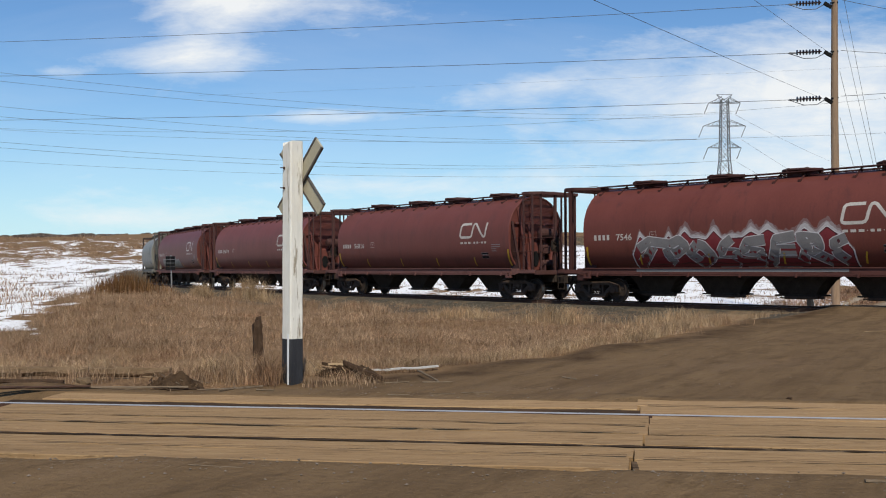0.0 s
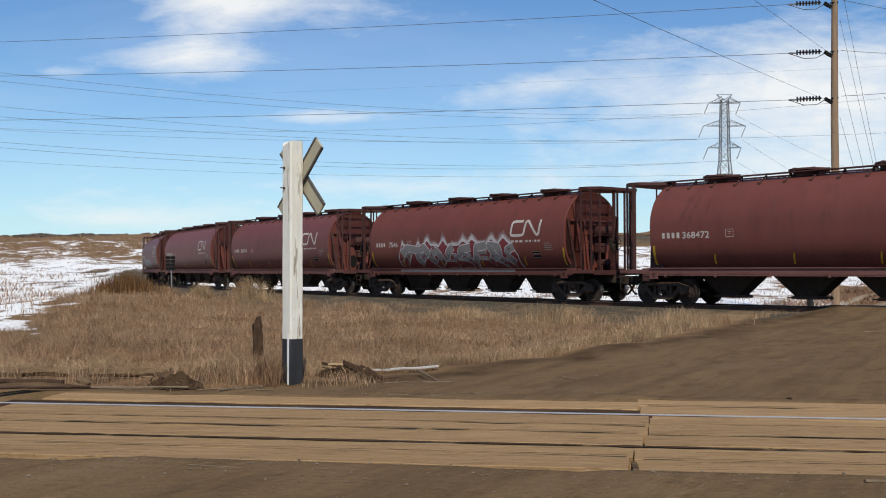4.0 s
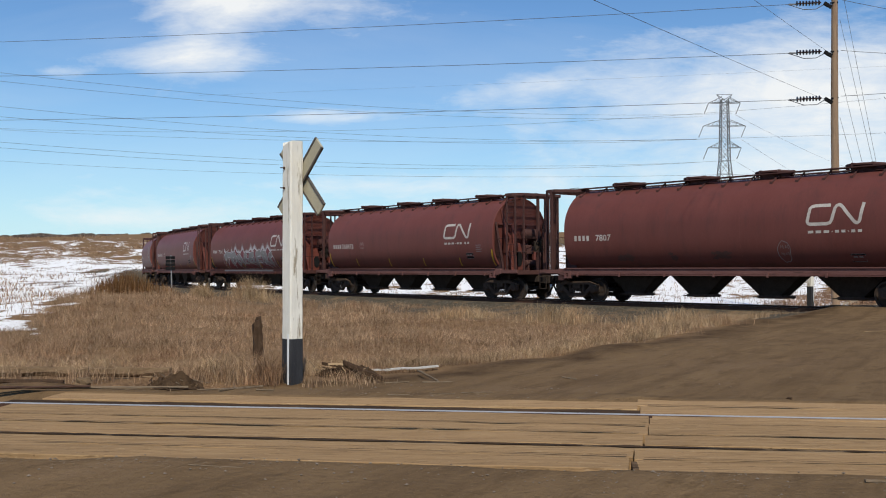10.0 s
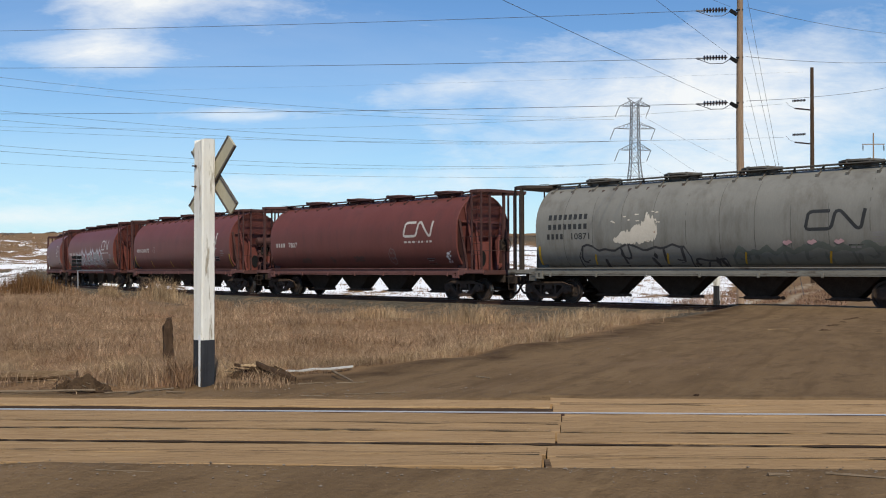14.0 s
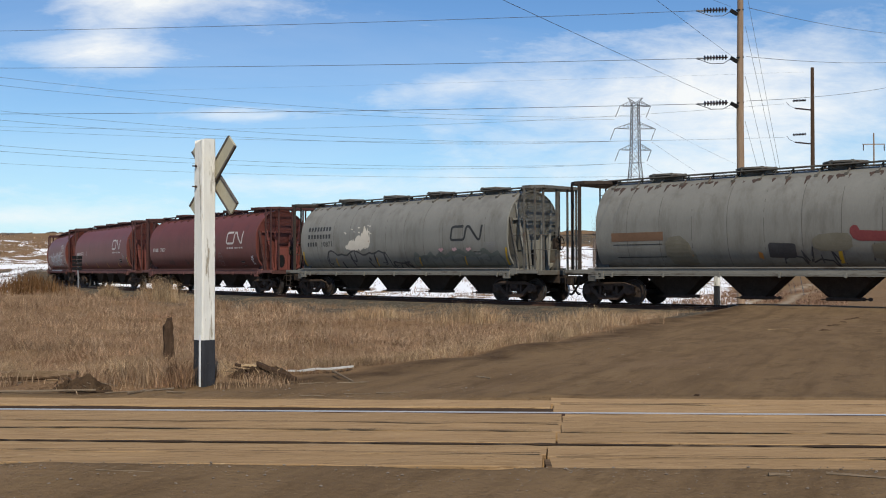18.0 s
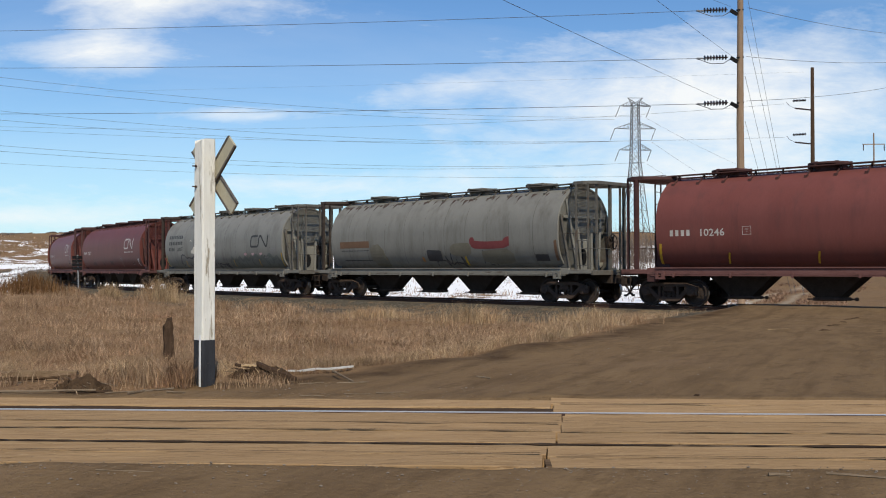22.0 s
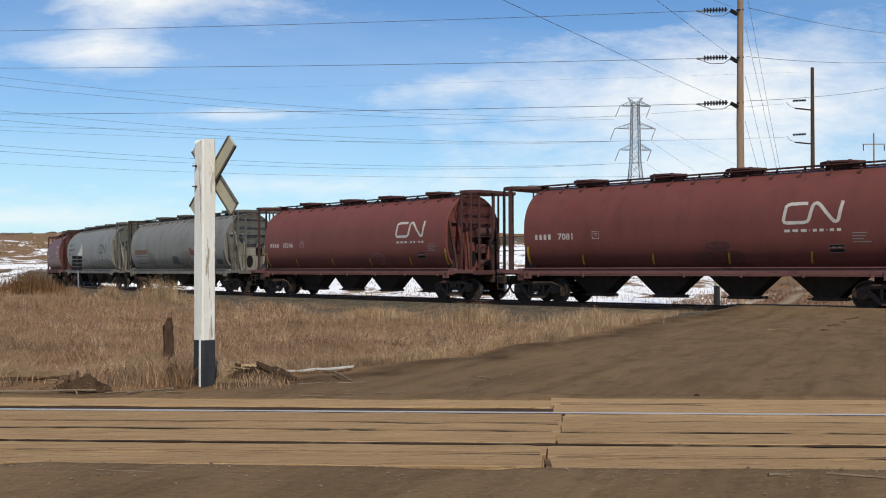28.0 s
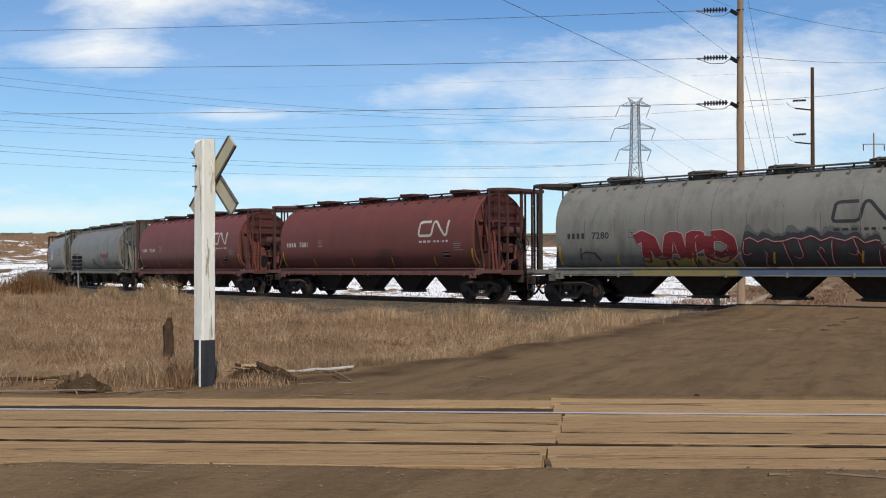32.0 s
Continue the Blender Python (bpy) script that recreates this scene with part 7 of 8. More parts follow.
def build_trees():
    rng = random.Random(17)
    kinds = [bare_tree_mesh(40 + i, 6.0) for i in range(6)]
    for i in range(190):
        y = rng.uniform(118, 175)
        x = y * (rng.uniform(0.30, 0.66) if i % 4 else rng.uniform(0.36, 0.56))
        z = ground_z(x, y)
        m = pose(x, y, z - 0.1, 0, 0, rng.uniform(0, 360)) @ Matrix.Scale(rng.uniform(0.65, 1.25), 4)
        tree = thing("bare_tree", "leafless grey-brown scrub tree standing in snow", "tree", "bare trees", m=m)
        a, b = rng.choice(kinds)
        place("trunk", a, tree)
        place("crown", b, tree)


build_trees()


def build_marker():
    x, y = -17.40, 65.0
    z = ground_z(x, y) + 0.25
    sign = thing("trackside_sign", "thin grey steel post with small black slatted plates", "trackside sign", m=pose(x, y, z))
    bm = bmesh.new()
    tube_bm(bm, [(0, 0, -0.3), (-0.09, 0, 2.4)], 0.045, 8)
    part("post", bm, GALV, sign)
    for i in range(4):
        for s in (-1, 1):
            bm = bmesh.new()
            box_bm(bm, (-0.10 + s * 0.155 - 0.145, -0.09, 1.45 + i * 0.23), (-0.10 + s * 0.155 + 0.145, -0.06, 1.64 + i * 0.23), 0.005)
            part("plate", bm, SIGNBLACK, sign)


build_marker()


# ---- dry grass ----
def blades(name, x, y, z, hgt, wid, lean, seed, mat, label, category="grass"):
    """Bent blades as one mesh: each a quad and a tip."""
    rng = np.random.RandomState(seed)
    n = len(x)
    a = rng.rand(n) * math.tau
    ux, uy = np.cos(a), np.sin(a)
    la = rng.rand(n) * math.tau
    lx, ly = np.cos(la) * lean * hgt, np.sin(la) * lean * hgt
    P = np.zeros((n, 5, 3), np.float32)
    for i, (k, w) in enumerate(((0.0, -1), (0.0, 1), (0.55, 0.8), (0.55, -0.8), (1.0, 0.0))):
        P[:, i, 0] = x + ux * wid * w / 2 + lx * k * k
        P[:, i, 1] = y + uy * wid * w / 2 + ly * k * k
        P[:, i, 2] = z + hgt * k * (1 - 0.25 * k * lean) - (0.03 if k == 0 else 0)
    me = bpy.data.meshes.new(name)
    me.vertices.add(n * 5)
    me.vertices.foreach_set("co", P.ravel())
    base = (np.arange(n) * 5)[:, None]
    loops = (base + np.array([0, 1, 2, 3, 3, 2, 4])[None]).astype(np.int32).ravel()
    me.loops.add(len(loops))
    me.loops.foreach_set("vertex_index", loops)
    start = ((np.arange(n) * 7)[:, None] + np.array([0, 4])[None]).ravel().astype(np.int32)
    me.polygons.add(2 * n)
    me.polygons.foreach_set("loop_start", start)
    me.update(calc_edges=True)
    me.materials.append(mat)
    return tagged(new(name, me), label, category, kind="stuff")


def grass_edge(y):
    return np.interp(y, (0, 15, 23, 41, 60, 90, 120), (-8, -7.3, -8.6, -13.6, -17.8, -28, -37))


def build_grass():
    rng = np.random.RandomState(4)
    n = 950000
    y = 9.9 * (75 / 9.9) ** rng.rand(n)
    x = rng.uniform(-1, 1, n) * 0.60 * y + rng.uniform(-1.5, 1.5, n)
    d, s, side = line_distance(x, y)
    e = x - road_edge(y)
    jag = 0.55 * value_noise(x / 1.1, y / 1.1, 11) + 0.3 * value_noise(x / 0.35, y / 0.35, 12)
    clump = value_noise(x / 0.8, y / 0.8, 21) * 0.6 + value_noise(x / 0.25, y / 0.25, 22) * 0.4
    ok = (side > 4.4 + 2.0 * jag) & (e + 0.4 * jag < -0.05 - 1.1 * sm(y, 22, 31)) & (y > siding_y(x) + 1.45 + 0.3 * jag + 1.55 * sm(-x, 2.8, 3.4)) & (x > grass_edge(y) - 1.0 + 1.5 * jag) & (rng.rand(n) < (0.62 + 0.5 * clump) * (0.40 + 0.60 * sm(value_noise(x / 1.7, y / 2.4, 23), -0.5, 0.25)) * (0.10 + 0.90 * sm(side + 2.5 * jag, 9.0, 17.0))) & (x > -0.50 * y - 1.2) & (x < 0.50 * y)
    x, y, clump, jag, e, side = x[ok], y[ok], clump[ok], jag[ok], e[ok], side[ok]
    heap = value_noise(x / 0.55, y / 0.75, 33) * 0.7 + value_noise(x / 0.2, y / 0.3, 34) * 0.3
    tall = 0.12 + 0.07 * value_noise(x / 2.3, y / 2.3, 31) + 0.05 * clump + 0.16 * np.clip(heap, -0.3, 1) + 0.22 * (rng.rand(len(x)) < 0.05)
    hgt = np.clip(tall, 0.05, 0.5) * 0.80 * rng.uniform(0.4, 1.6, len(x)) * np.interp(y, (10, 14, 20, 40), (0.85, 1.0, 1.45, 1.9))
    hgt = hgt * (0.7 + 0.3 * sm(-e, 0.0, 1.2)) * (0.45 + 0.55 * sm(side, 9.0, 18.0))
    wid = (0.0026 + 0.00019 * (y - 10)) * rng.uniform(0.7, 1.4, len(x))
    blades("dry_grass", x, y, height(x, y), hgt, wid, np.where(rng.rand(len(x)) < 0.5, 0.2, 0.8) + 1.1 * rng.rand(len(x)), 5, STRAW, "tan dead grass, knee-high, between the two tracks")


build_grass()


def build_fringe():
    """A pale taller fringe where the grass meets the road, and russet tufts in the gravel by the track."""
    rng = np.random.RandomState(14)
    n = 30000
    y = 10.9 * (34 / 10.9) ** rng.rand(n)
    x = road_edge(y) - 0.12 - np.abs(rng.randn(n)) * 0.05 * y
    d, s, side = line_distance(x, y)
    jag = 0.55 * value_noise(x / 1.1, y / 1.1, 11) + 0.3 * value_noise(x / 0.35, y / 0.35, 12)
    ok = (side > 2.6) & (x - road_edge(y) + 0.4 * jag < 0.05 - 1.1 * sm(y, 22, 31)) & (rng.rand(n) * (1 + 1.5 * sm(y, 22, 30)) < 0.6 + 0.5 * value_noise(x / 0.9, y / 0.9, 15))
    x, y = x[ok], y[ok]
    blades("grass_fringe", x, y, height(x, y), rng.uniform(0.06, 0.22, len(x)) * np.interp(y, (10, 16, 22, 30), (0.7, 1.2, 1.5, 1.2)), (0.0026 + 0.00019 * (y - 10)) * rng.uniform(0.7, 1.4, len(x)), 0.4 + 0.7 * rng.rand(len(x)), 16, PALE_STRAW, "pale dead grass along the edge of the dirt road")
    n = 90000
    y = rng.uniform(22, 62, n)
    x = rng.uniform(-16, 17, n)
    d, s, side = line_distance(x, y)
    spot = value_noise(x / 1.3, y / 1.3, 17) * 0.65 + value_noise(x / 0.5, y / 0.5, 18) * 0.35
    ok = (side > 3.2) & (side < 13) & (x < road_edge(y) - 0.3) & (spot > 0.30)
    x, y, spot = x[ok], y[ok], spot[ok]
    blades("track_tufts", x, y, height(x, y), (0.12 + 0.5 * (spot - 0.30)) * rng.uniform(0.5, 1.5, len(x)), (0.0026 + 0.00019 * (y - 10)) * rng.uniform(0.7, 1.4, len(x)), 0.5 + 0.8 * rng.rand(len(x)), 18, STRAW, "russet dead grass tufts in the ballast gravel")


build_fringe()


def tuft(x, y, rx, ry, n, h, seed, mat, label, name="grass_tuft", lean=0.35, w=0.012):
    rng = np.random.RandomState(seed)
    px = x + rng.randn(n) * rx * 0.5
    py = y + rng.randn(n) * ry * 0.5
    r = np.hypot((px - x) / rx, (py - y) / ry)
    blades(name, px, py, height(px, py), h * np.clip(1.15 - 0.5 * r, 0.3, 1.2) * rng.uniform(0.6, 1.1, n), np.full(n, w) * rng.uniform(0.6, 1.4, n), np.full(n, lean) * rng.uniform(0.4, 1.6, n), seed + 1, mat, label)


# ---- reeds, tufts and weeds ----
tuft(-13.9, 44.0, 1.5, 1.8, 1500, 1.15, 51, REEDS, "dark brown dead reeds on the bank", "reeds", 0.15, 0.022)
for i, (x, y, w, h) in enumerate(((-8.6, 45.5, 1.0, 1.3), (-11.2, 47.0, 0.5, 0.8), (-5.7, 40.0, 0.8, 0.55), (3.1, 28.0, 1.3, 0.62), (-17.0, 62.0, 0.8, 0.9), (-3.0, 36.0, 1.2, 0.5), (0.6, 30.5, 1.2, 0.45), (6.0, 26.5, 1.3, 0.5))):
    tuft(x, y, w, w, 1100, h, 60 + i * 2, PALE_STRAW if i in (0, 1, 3, 6, 7) else STRAW, "rounded tuft of tall tan dead grass", "grass_tuft", 0.42, 0.009)
for i, (x, y, w, h, n) in enumerate(((-1.80, 10.42, 0.22, 0.42, 420), (-1.72, 10.25, 0.13, 0.34, 130), (-2.15, 10.9, 0.5, 0.34, 420), (-0.95, 10.66, 0.34, 0.17, 260), (-1.30, 10.15, 0.12, 0.16, 60), (-1.95, 10.6, 0.35, 0.28, 220), (-2.75, 10.75, 0.4, 0.26, 260), (-3.9, 11.15, 0.5, 0.30, 260), (-0.9, 10.55, 0.3, 0.10, 90), (-1.0, 10.35, 0.35, 0.12, 110),
                                  (-2.65, 9.95, 0.28, 0.17, 70), (-4.8, 11.2, 0.5, 0.26, 200), (-2.25, 12.3, 0.25, 0.3, 120), (2.6, 16.2, 0.5, 0.35, 160), (4.2, 19.2, 0.6, 0.4, 160), (6.2, 23.0, 0.7, 0.45, 160))):
    tuft(x, y, w, w * 0.7, n, h, 90 + i * 2, STRAW, "clump of pale dead grass by the crossing", "grass_tuft", 0.55, 0.005)


def build_pale_tufts():
    """Low bleached clumps scattered through the grass on this side."""
    rng = random.Random(37)
    for i in range(26):
        y = rng.uniform(11.4, 15.5)
        x = rng.uniform(-0.46 * y, -0.05 * y)
        w = rng.uniform(0.25, 0.6)
        if x < float(road_edge(y)) - 0.5 and not (x < -2.8 and y < 12.3):
            tuft(x, y, w, w * 0.7, 260, rng.uniform(0.16, 0.30), 700 + i * 2, PALE_STRAW, "low clump of bleached dead grass", "grass_tuft", 0.7, 0.0042)


build_pale_tufts()


def build_weeds():
    """Sparse stalks that stand out of the snow behind the train and on the hillside."""
    rng = np.random.RandomState(8)
    n = 130000
    y = 26 * (200 / 26) ** rng.rand(n)
    x = rng.uniform(-0.62, 0.66, n) * y
    d, s, side = line_distance(x, y)
    patch = value_noise(x / 5, y / 5, 61) * 0.6 + value_noise(x / 1.6, y / 1.6, 62) * 0.4
    e = x - road_edge(y)
    ok = (((side < -2.6) & (e < -0.5)) | (x < grass_edge(y) - 0.6)) & (rng.rand(n) < 0.10 + 0.8 * np.clip(patch, 0, 1))
    x, y = x[ok], y[ok]
    blades("snow_weeds", x, y, height(x, y), rng.uniform(0.10, 0.42, len(x)), 0.010 + 0.00028 * y, 0.35 + 0.3 * rng.rand(len(x)), 9, STRAW, "sparse dead weeds standing out of old snow", "weeds")


build_weeds()


def build_hill_weeds():
    """Taller clumps of dead weeds that break up the snow of the hillside."""
    rng = np.random.RandomState(28)
    n = 120000
    y = 42 * (270 / 42) ** rng.rand(n)
    x = rng.uniform(-0.66, -0.05, n) * y
    spot = value_noise(x / 7, y / 9, 64) * 0.5 + value_noise(x / 2.2, y / 2.6, 65) * 0.5
    d, s, side = line_distance(x, y)
    drift = np.exp(-((grass_edge(y) - 5.0 - x) / (3.0 + 0.05 * y)) ** 2) * (y < 130)
    ok = (d > 6) & (x < grass_edge(y) - 1.5) & (rng.rand(n) > 0.8 * drift) & (spot > 0.12) & (rng.rand(n) < 1.6 * (spot - 0.05))
    x, y, spot = x[ok], y[ok], spot[ok]
    blades("hill_weeds", x, y, height(x, y), (0.15 + 0.9 * (spot - 0.1)) * rng.uniform(0.5, 1.4, len(x)), 0.014 + 0.00055 * y, 0.4 + 0.5 * rng.rand(len(x)), 29, STRAW, "clumps of tan dead weeds on the snowy hillside", "weeds")


build_hill_weeds()


def build_verge_weeds():
    """Low russet weeds on the verge beyond the main track, by the power pole."""
    rng = np.random.RandomState(92)
    n = 16000
    y = rng.uniform(50, 92, n)
    lane = np.interp(y, TRACK_Y, TRACK_X)
    x = lane + rng.uniform(-4.5, 6.0, n)
    spot = value_noise(x / 2.1, y / 3.0, 93) * 0.6 + value_noise(x / 0.7, y / 0.9, 94) * 0.4
    ok = (np.abs(x - lane) > 0.5) & (np.abs(x - lane - 2.3) > 0.5) & (rng.rand(n) < 0.55 + 0.9 * spot) & (line_distance(x, y)[2] < -5)
    x, y, spot = x[ok], y[ok], spot[ok]
    blades("verge_weeds", x, y, height(x, y), (0.22 + 0.25 * np.clip(spot, -0.4, 1)) * rng.uniform(0.5, 1.4, len(x)), 0.010 + 0.0003 * y, 0.5 + 0.7 * rng.rand(len(x)), 95, RUSSET, "low russet dead weeds on the far verge of the road", "weeds")


build_verge_weeds()



def build_brush():
    """Leafless brush: a hazy thicket behind the field, and low bushes along the skyline."""
    rng = np.random.RandomState(18)
    n = 46000
    y = rng.uniform(120, 180, n)
    k = rng.uniform(0.235, 0.68, n)
    x = y * k
    thick = value_noise(k * 40, k * 0, 71) * 0.5 + value_noise(x / 6, y / 6, 72) * 0.5
    ok = rng.rand(n) < 0.45 + 0.6 * thick
    x, y, thick = x[ok], y[ok], thick[ok]
    blades("brush", x, y, height(x, y), np.clip(rng.uniform(2.0, 7.6, len(x)) * (1 + 0.6 * thick) * np.where(rng.rand(len(x)) < 0.10, 1.5, 1.0), 1.0, 12.0), rng.uniform(0.02, 0.05, len(x)), 0.18 * rng.rand(len(x)), 19, TWIGS, "grey-brown leafless thicket beyond the snowy field", "brush")
    n = 40000
    a = rng.uniform(-0.60, 0.10, n)
    r = rng.uniform(285, 335, n)
    x, y = r * np.sin(a), r * np.cos(a)
    lump = value_noise(a * 70, a * 0 + 3, 74) * 0.6 + value_noise(a * 260, a * 0 + 5, 75) * 0.4
    ok = lump > 0.0
    x, y, lump = x[ok], y[ok], lump[ok]
    blades("hill_bushes", x, y, height(x, y), 0.25 + 0.6 * lump * rng.rand(len(x)), np.full(len(x), 0.5), 0.4 * rng.rand(len(x)), 20, TWIGS, "low dark bushes along the crest of the hill", "bushes")


build_brush()


# ---- wood and stones lying about ----
def stick(a, b, r, mat, label, seed, name="stick"):
    za, zb = ground_z(a[0], a[1]), ground_z(b[0], b[1])
    rough_log(name, (a[0], a[1], za + r * 0.7 + (a[2] if len(a) > 2 else 0)), (b[0], b[1], zb + r * 0.7 + (b[2] if len(b) > 2 else 0)), r, r * 0.7, mat, label, "stick", 6, seed, 0.15)


def lying_board(name, a, b, w, t, mat, label, category="board", lift=(0, 0)):
    a = Vector((a[0], a[1], ground_z(a[0], a[1]) + t / 2 + lift[0]))
    b = Vector((b[0], b[1], ground_z(b[0], b[1]) + t / 2 + lift[1]))
    bm = bmesh.new()
    rng = random.Random(int(abs(a.x) * 100))
    n = 8
    d = (b - a).normalized()
    s = d.cross(Vector((0, 0, 1))).normalized()
    rows = []
    for i in range(n + 1):
        p = a.lerp(b, i / n) + Vector((0, 0, rng.uniform(-0.006, 0.006)))
        k = w / 2 * rng.uniform(0.86, 1.05) * (0.55 if i in (0, n) else 1)
        rows.append([bm.verts.new(p + s * q * k + Vector((0, 0, z * t / 2))) for q, z in ((-1, -1), (1, -1), (1, 0.7), (0.8, 1), (-0.8, 1), (-1, 0.7))])
    for p, q in zip(rows, rows[1:]):
        for k in range(6):
            bm.faces.new((p[k], p[(k + 1) % 6], q[(k + 1) % 6], q[k]))
    bm.faces.new(rows[0]), bm.faces.new(rows[-1][::-1])
    return tagged(new(name, mesh_of(name, bm, mat)), label, category)


lying_board("white_board", (-0.86, 11.45), (-0.06, 12.05), 0.060, 0.020, WHITEBOARD, "fallen white-painted board lying in the grass", lift=(0.02, 0.03))
stick((-0.28, 11.35, 0.05), (-0.05, 10.75), 0.014, OLDWOOD, "thin grey stick lying on the dirt", 3)
stick((-0.22, 10.70), (0.10, 10.72), 0.008, OLDWOOD, "thin grey stick lying on the dirt", 4)
stick((-0.62, 10.62), (-0.36, 10.75), 0.008, OLDWOOD, "thin pale stick lying on the dirt", 5)
stick((1.32, 11.2), (1.45, 11.05), 0.012, OLDWOOD, "thin grey stick lying on the road", 6)
lying_board("wood_scrap", (3.05, 9.20), (3.12, 9.08), 0.03, 0.02, DARKWOOD, "small grey splinter of timber on the dirt", "wood scrap")
lying_board("wood_scrap", (0.98, 5.10), (1.10, 5.08), 0.03, 0.012, OLDWOOD, "small grey splinter of timber on the dirt", "wood scrap")
lying_board("split_log", (-1.06, 10.80), (-0.64, 10.64), 0.050, 0.045, DARKWOOD, "dark rotten split log on the soil heap", "log", (0.15, 0.03))
lying_board("split_log", (-1.30, 10.9), (-0.98, 10.82), 0.035, 0.03, DARKWOOD, "dark weathered log on the soil heap", "log", (0.12, 0.10))
for i in range(14):
    rr = random.Random(500 + i)
    x, y = -1.02 + rr.uniform(-0.34, 0.34), 10.72 + rr.uniform(-0.2, 0.15)
    stick((x, y, 0.10), (x + rr.uniform(-0.16, 0.16), y + rr.uniform(-0.1, 0.1), 0.06 + 0.12 * rr.random()), rr.uniform(0.003, 0.008), rr.choice((OLDWOOD, FRESHWOOD, DARKWOOD)), "splintered stick on the soil heap", 520 + i)
lying_board("wood_chip", (-1.22, 10.78), (-1.06, 10.74), 0.035, 0.018, FRESHWOOD, "pale freshly split wood chip", "wood chip", (0.14, 0.155))
stick((2.64, 5.54), (2.95, 5.36), 0.010, OLDWOOD, "thin grey stick lying on the dirt", 8)
stick((2.30, 5.53), (2.42, 5.52), 0.012, OLDWOOD, "short grey stick lying on the dirt", 9)
stick((-1.50, 5.98), (-1.17, 5.94), 0.0035, OLDWOOD, "thin pale straw on the dirt", 10)
for i in range(12):
    rr = random.Random(600 + i)
    x, y = -2.66 + rr.uniform(-0.28, 0.28), 9.88 + rr.uniform(-0.15, 0.12)
    stick((x, y, 0.06 + 0.06 * rr.random()), (x + rr.uniform(-0.14, 0.14), y + rr.uniform(-0.08, 0.08), 0.04 + 0.12 * rr.random()), rr.uniform(0.003, 0.007), rr.choice((OLDWOOD, SANDY, DARKWOOD)), "splintered stick on the soil heap", 620 + i)
# by the end of the planks
for (ax, ay), (bx, by), r0, r1, up, mat, label, kind, seed in (
        ((-7.8, 10.60), (-3.86, 10.30), 0.050, 0.035, 0.035, DARKWOOD, "dark rotten timber lying beside the siding", "timber", 71),
        ((-8.2, 9.20), (-2.45, 9.74), 0.012, 0.009, 0.035, OLDWOOD, "long thin grey pole lying beside the rail", "pole", 72),
        ((-5.2, 9.40), (-3.35, 9.63), 0.014, 0.011, 0.040, RUSTY, "thin reddish rusty bar beside the rail", "bar", 73),
        ((-8.0, 11.95), (-3.05, 11.40), 0.070, 0.050, 0.045, LOGM, "weathered sandy log half sunk in dry grass", "timber", 76),
        ((-2.12, 9.60), (-1.80, 10.12), 0.013, 0.008, 0.020, OLDWOOD, "thin dark lath on the dirt", "stick", 74)):
    rough_log("old_timber", (ax, ay, ground_z(ax, ay) + up), (bx, by, ground_z(bx, by) + up), r0, r1, mat, label, kind, 8, seed, 0.22, 26)
rough_log("wood_block", (-3.50, 9.80, ground_z(-3.5, 9.8) - 0.05), (-3.48, 9.82, ground_z(-3.5, 9.8) + 0.10), 0.075, 0.07, LOGM, "brown stub of timber standing by the rail", "wood block", 8, 75, 0.2, 5)
# clods and a pale straw on the road
for i, (x, y) in enumerate(((10.23, 21.1), (10.5, 21.5), (11.2, 22.6), (11.94, 23.86), (12.2, 24.1), (12.4, 24.3), (9.1, 19.1))):
    soil_heap("dirt_clod", x, y, 0.10 if i % 3 else 0.16, 0.08, 0.035, 150 + i, "dark clod of earth on the dirt road")
stick((8.20, 19.70), (8.66, 19.74), 0.010, SANDY, "thin pale straw lying on the road", 12)
for i in range(16):
    rr = random.Random(300 + i)
    x, y = rr.uniform(-4.4, -1.2) if i < 12 else rr.uniform(-0.9, 1.0), 0
    y = siding_y(x) + rr.uniform(0.85, 1.5)
    a = rr.uniform(-0.5, 0.5)
    ln = rr.uniform(0.08, 0.35)
    stick((x, y, 0.004), (x + ln * math.cos(a), y + ln * math.sin(a) * 0.5, 0.01), rr.uniform(0.004, 0.010), rr.choice((OLDWOOD, DARKWOOD, DARKWOOD)), "small splintered stick on the dirt", 310 + i)


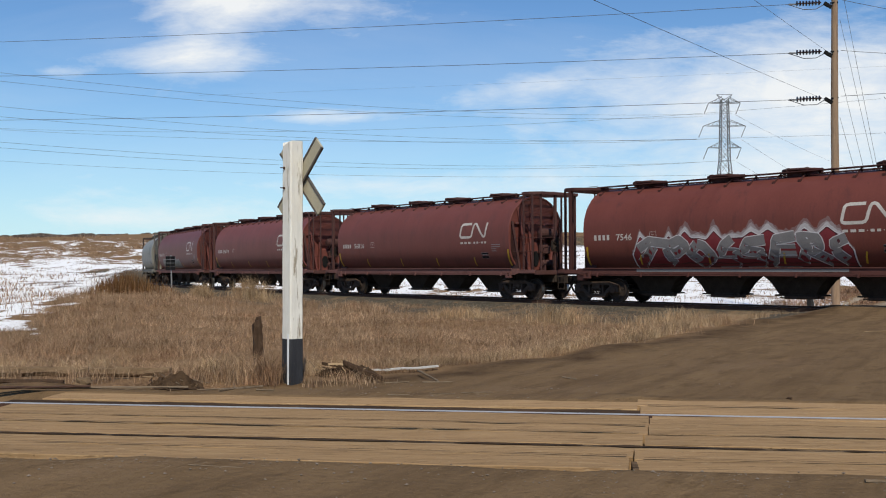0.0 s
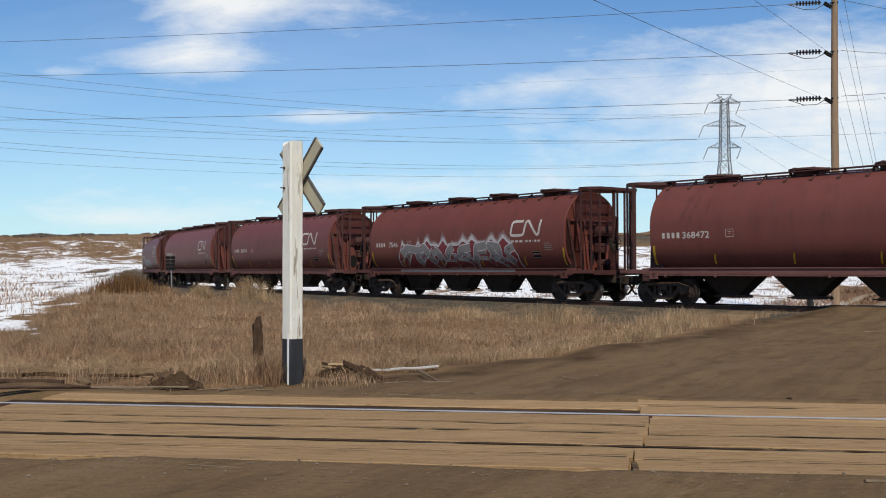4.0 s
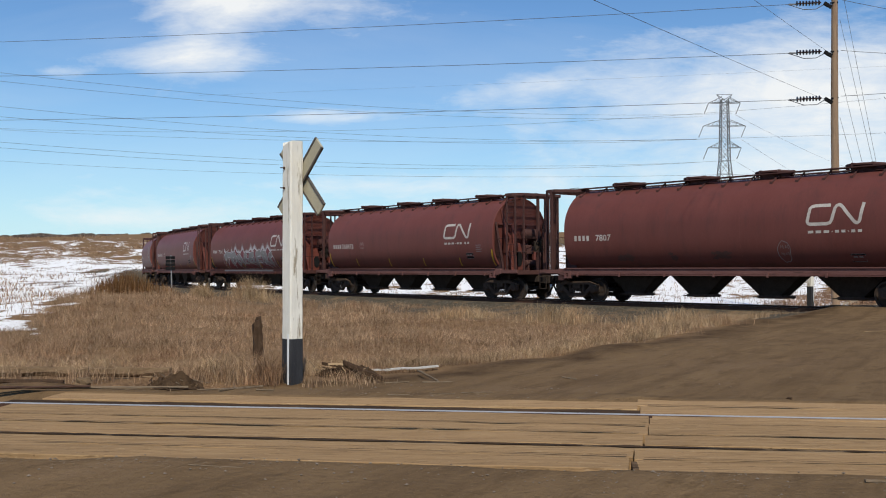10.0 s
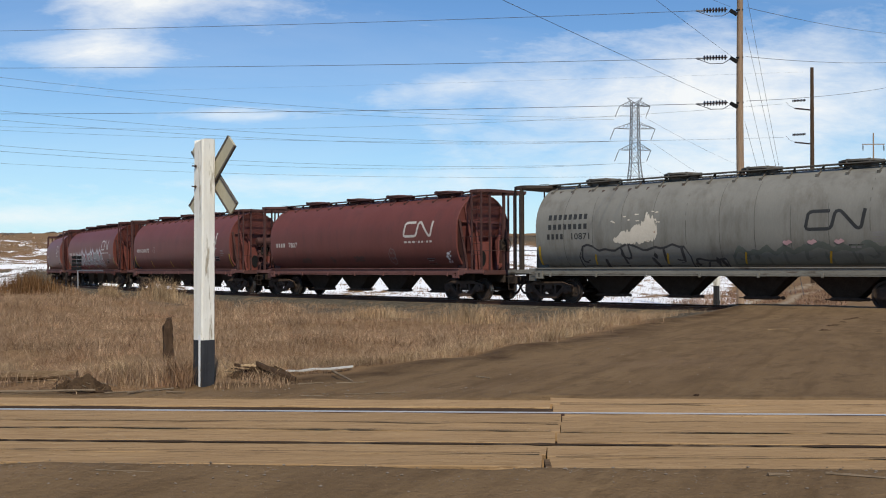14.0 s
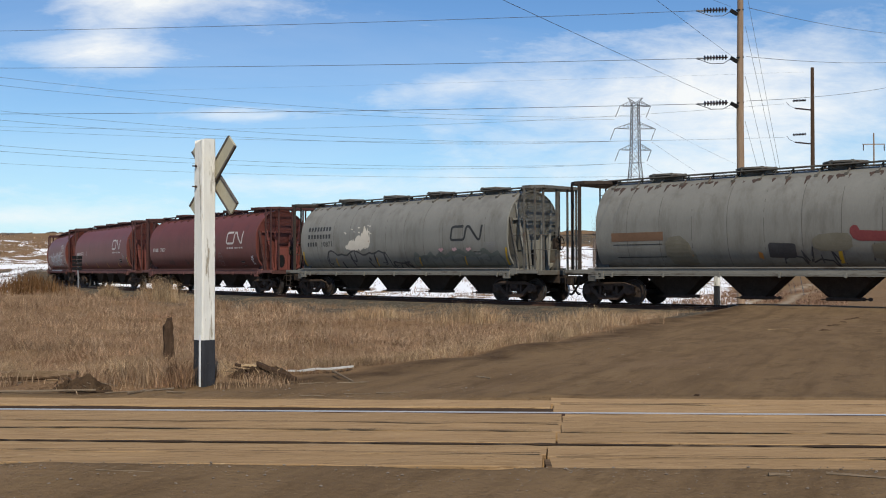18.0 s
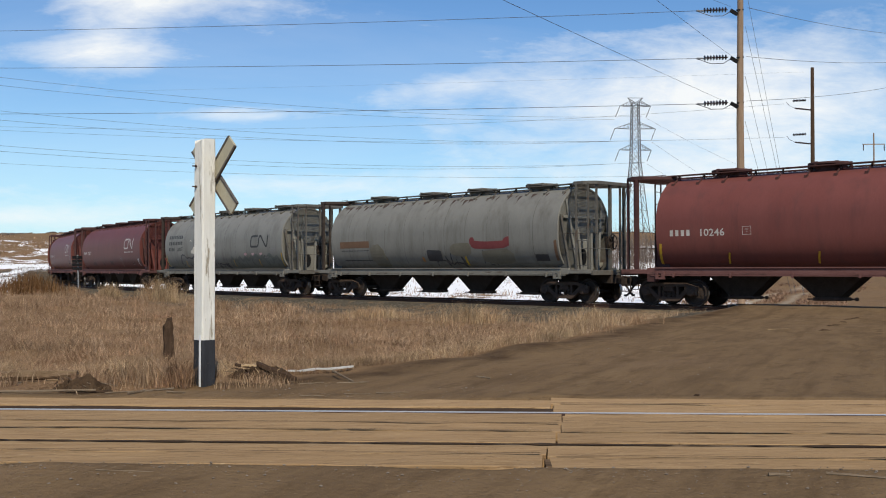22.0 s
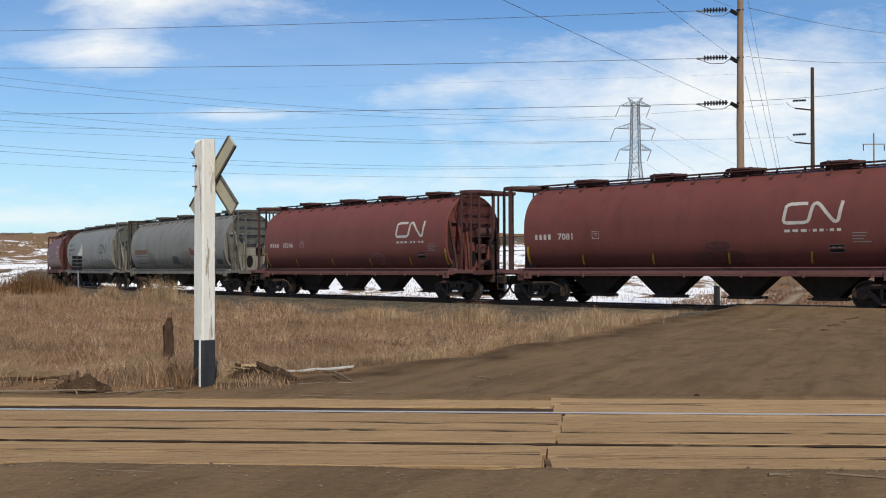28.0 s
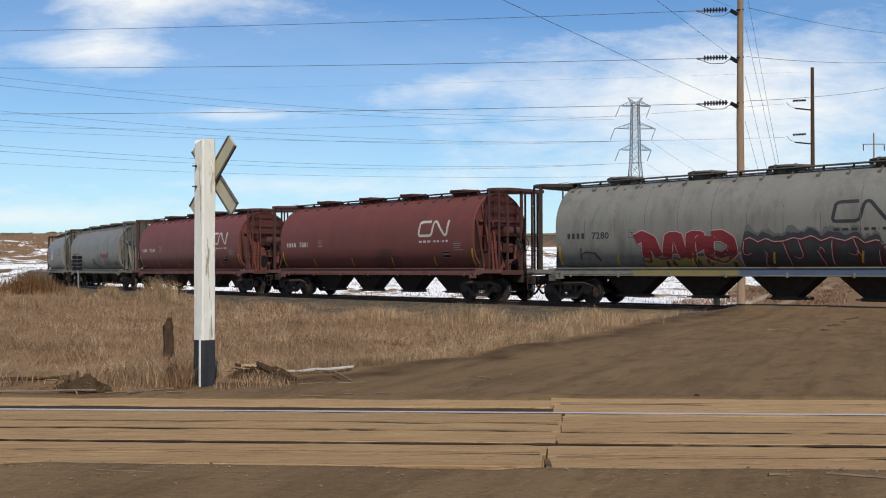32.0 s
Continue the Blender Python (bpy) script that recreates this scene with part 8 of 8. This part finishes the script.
def build_litter():
    """Short straws and splinters that lie flat where the dirt meets the planks and round the soil heaps."""
    rng = random.Random(55)
    rows = []
    for i in range(420):
        if i < 150:
            x = rng.uniform(-3.4, 0.4)
            y = siding_y(x) + 0.80 + abs(rng.gauss(0, 0.22))
        elif i < 320:
            x = rng.uniform(-3.6, -1.5) if i < 280 else rng.uniform(-1.5, 2.5)
            y = siding_y(x) - 2.42 - abs(rng.gauss(0, 0.16))
        else:
            x, y = rng.gauss(-1.0, 0.30), rng.gauss(10.58, 0.12)
        rows.append((x, y, rng.uniform(0.010, 0.035), rng.uniform(0.0007, 0.0018), rng.uniform(-0.7, 0.7), 0.006 * rng.random()))
    x, y, ln, w, a, up = (np.array(c) for c in zip(*rows))
    dx, dy = np.cos(a) * ln, np.sin(a) * ln
    z0, z1 = height(x, y) + 0.003, height(x + dx, y + dy) + 0.004 + up
    wx, wy = w * np.sin(a), w * np.cos(a)
    corners = np.stack([np.stack(c, 1) for c in ((x - wx, y + wy, z0), (x + wx, y - wy, z0), (x + dx + wx, y + dy - wy, z1), (x + dx - wx, y + dy + wy, z1), (x, y, z0 + w * 1.5), (x + dx, y + dy, z1 + w * 1.5))], 1)
    faces = [tuple(6 * k + c for c in f) for k in range(len(rows)) for f in ((0, 1, 2, 3), (0, 4, 5, 3), (1, 2, 5, 4))]
    tagged(bulk("litter", corners.reshape(-1, 3).tolist(), faces, OLDWOOD), "loose straw and small splinters on the dirt", "litter", kind="stuff")


build_litter()


def build_stones():
    """Pebbles and clods on the dirt on this side of the planks and by the post."""
    rng = random.Random(12)
    bm = bmesh.new()
    for i in range(620):
        if i < 380:
            x = rng.uniform(-3.3, 3.0)
            y = siding_y(x) - 2.25 - abs(rng.gauss(0, 0.35)) * (1 if rng.random() < 0.7 else 3)
        elif i < 500:
            x, y = rng.uniform(-2.2, 1.5), 0
            y = siding_y(x) + 0.8 + rng.random() * 1.2
        else:
            y = rng.uniform(9.6, 24)
            x = float(road_edge(np.array(y))) + rng.uniform(0.1, 6)
        r = rng.uniform(0.004, 0.012) * (0.7 if i % 3 else 1.2)
        z = ground_z(x, y)
        vs = [bm.verts.new((x + dx * r * rng.uniform(0.7, 1.3), y + dy * r * rng.uniform(0.7, 1.3), z + (dz * 0.6 + 0.25) * r)) for dx, dy, dz in ((1, 0, 0), (0, 1, 0), (-1, 0, 0), (0, -1, 0), (0, 0, 1), (0, 0, -1))]
        for a, b, c in ((0, 1, 4), (1, 2, 4), (2, 3, 4), (3, 0, 4), (1, 0, 5), (2, 1, 5), (3, 2, 5), (0, 3, 5)):
            bm.faces.new((vs[a], vs[b], vs[c]))
    tagged(new("pebbles", mesh_of("pebbles", bm, STONE)), "small pale stones and clods on the dirt", "gravel", kind="stuff")


build_stones()


# ---- what moves ----
def motions():
    for k, (car, trucks, wheels) in CARS.items():
        mid = CENTRE4 - PITCH * (k - 4)

        def car_pose(t):
            s = mid + travelled(t)
            a, _ = on_line(s + PIVOT)
            b, _ = on_line(s - PIVOT)
            d = a - b
            yaw = math.atan2(d.y, d.x)
            return Matrix.Translation((a + b) / 2) @ Matrix.Rotation(yaw, 4, "Z") @ Matrix.Rotation(-math.asin(d.z / d.length), 4, "Y"), yaw
        times = [i * 0.5 for i in range(65)]
        walk(car, [(t, car_pose(t)[0]) for t in times])
        for tr, sx in trucks:
            rows = []
            for t in times[::4]:
                _, psi = on_line(mid + travelled(t) + sx * PIVOT)
                rows.append((t, pose(sx * PIVOT, 0, 0, 0, 0, math.degrees(psi - car_pose(t)[1]))))
            walk(tr, rows)
        for w, x, sx in wheels:
            walk(w, [(f / 30, pose(x, 0, 0.457, 0, math.degrees((travelled(f / 30) + 70 + sx + x) / 0.457), 0)) for f in range(0, 961, 4)])


motions()
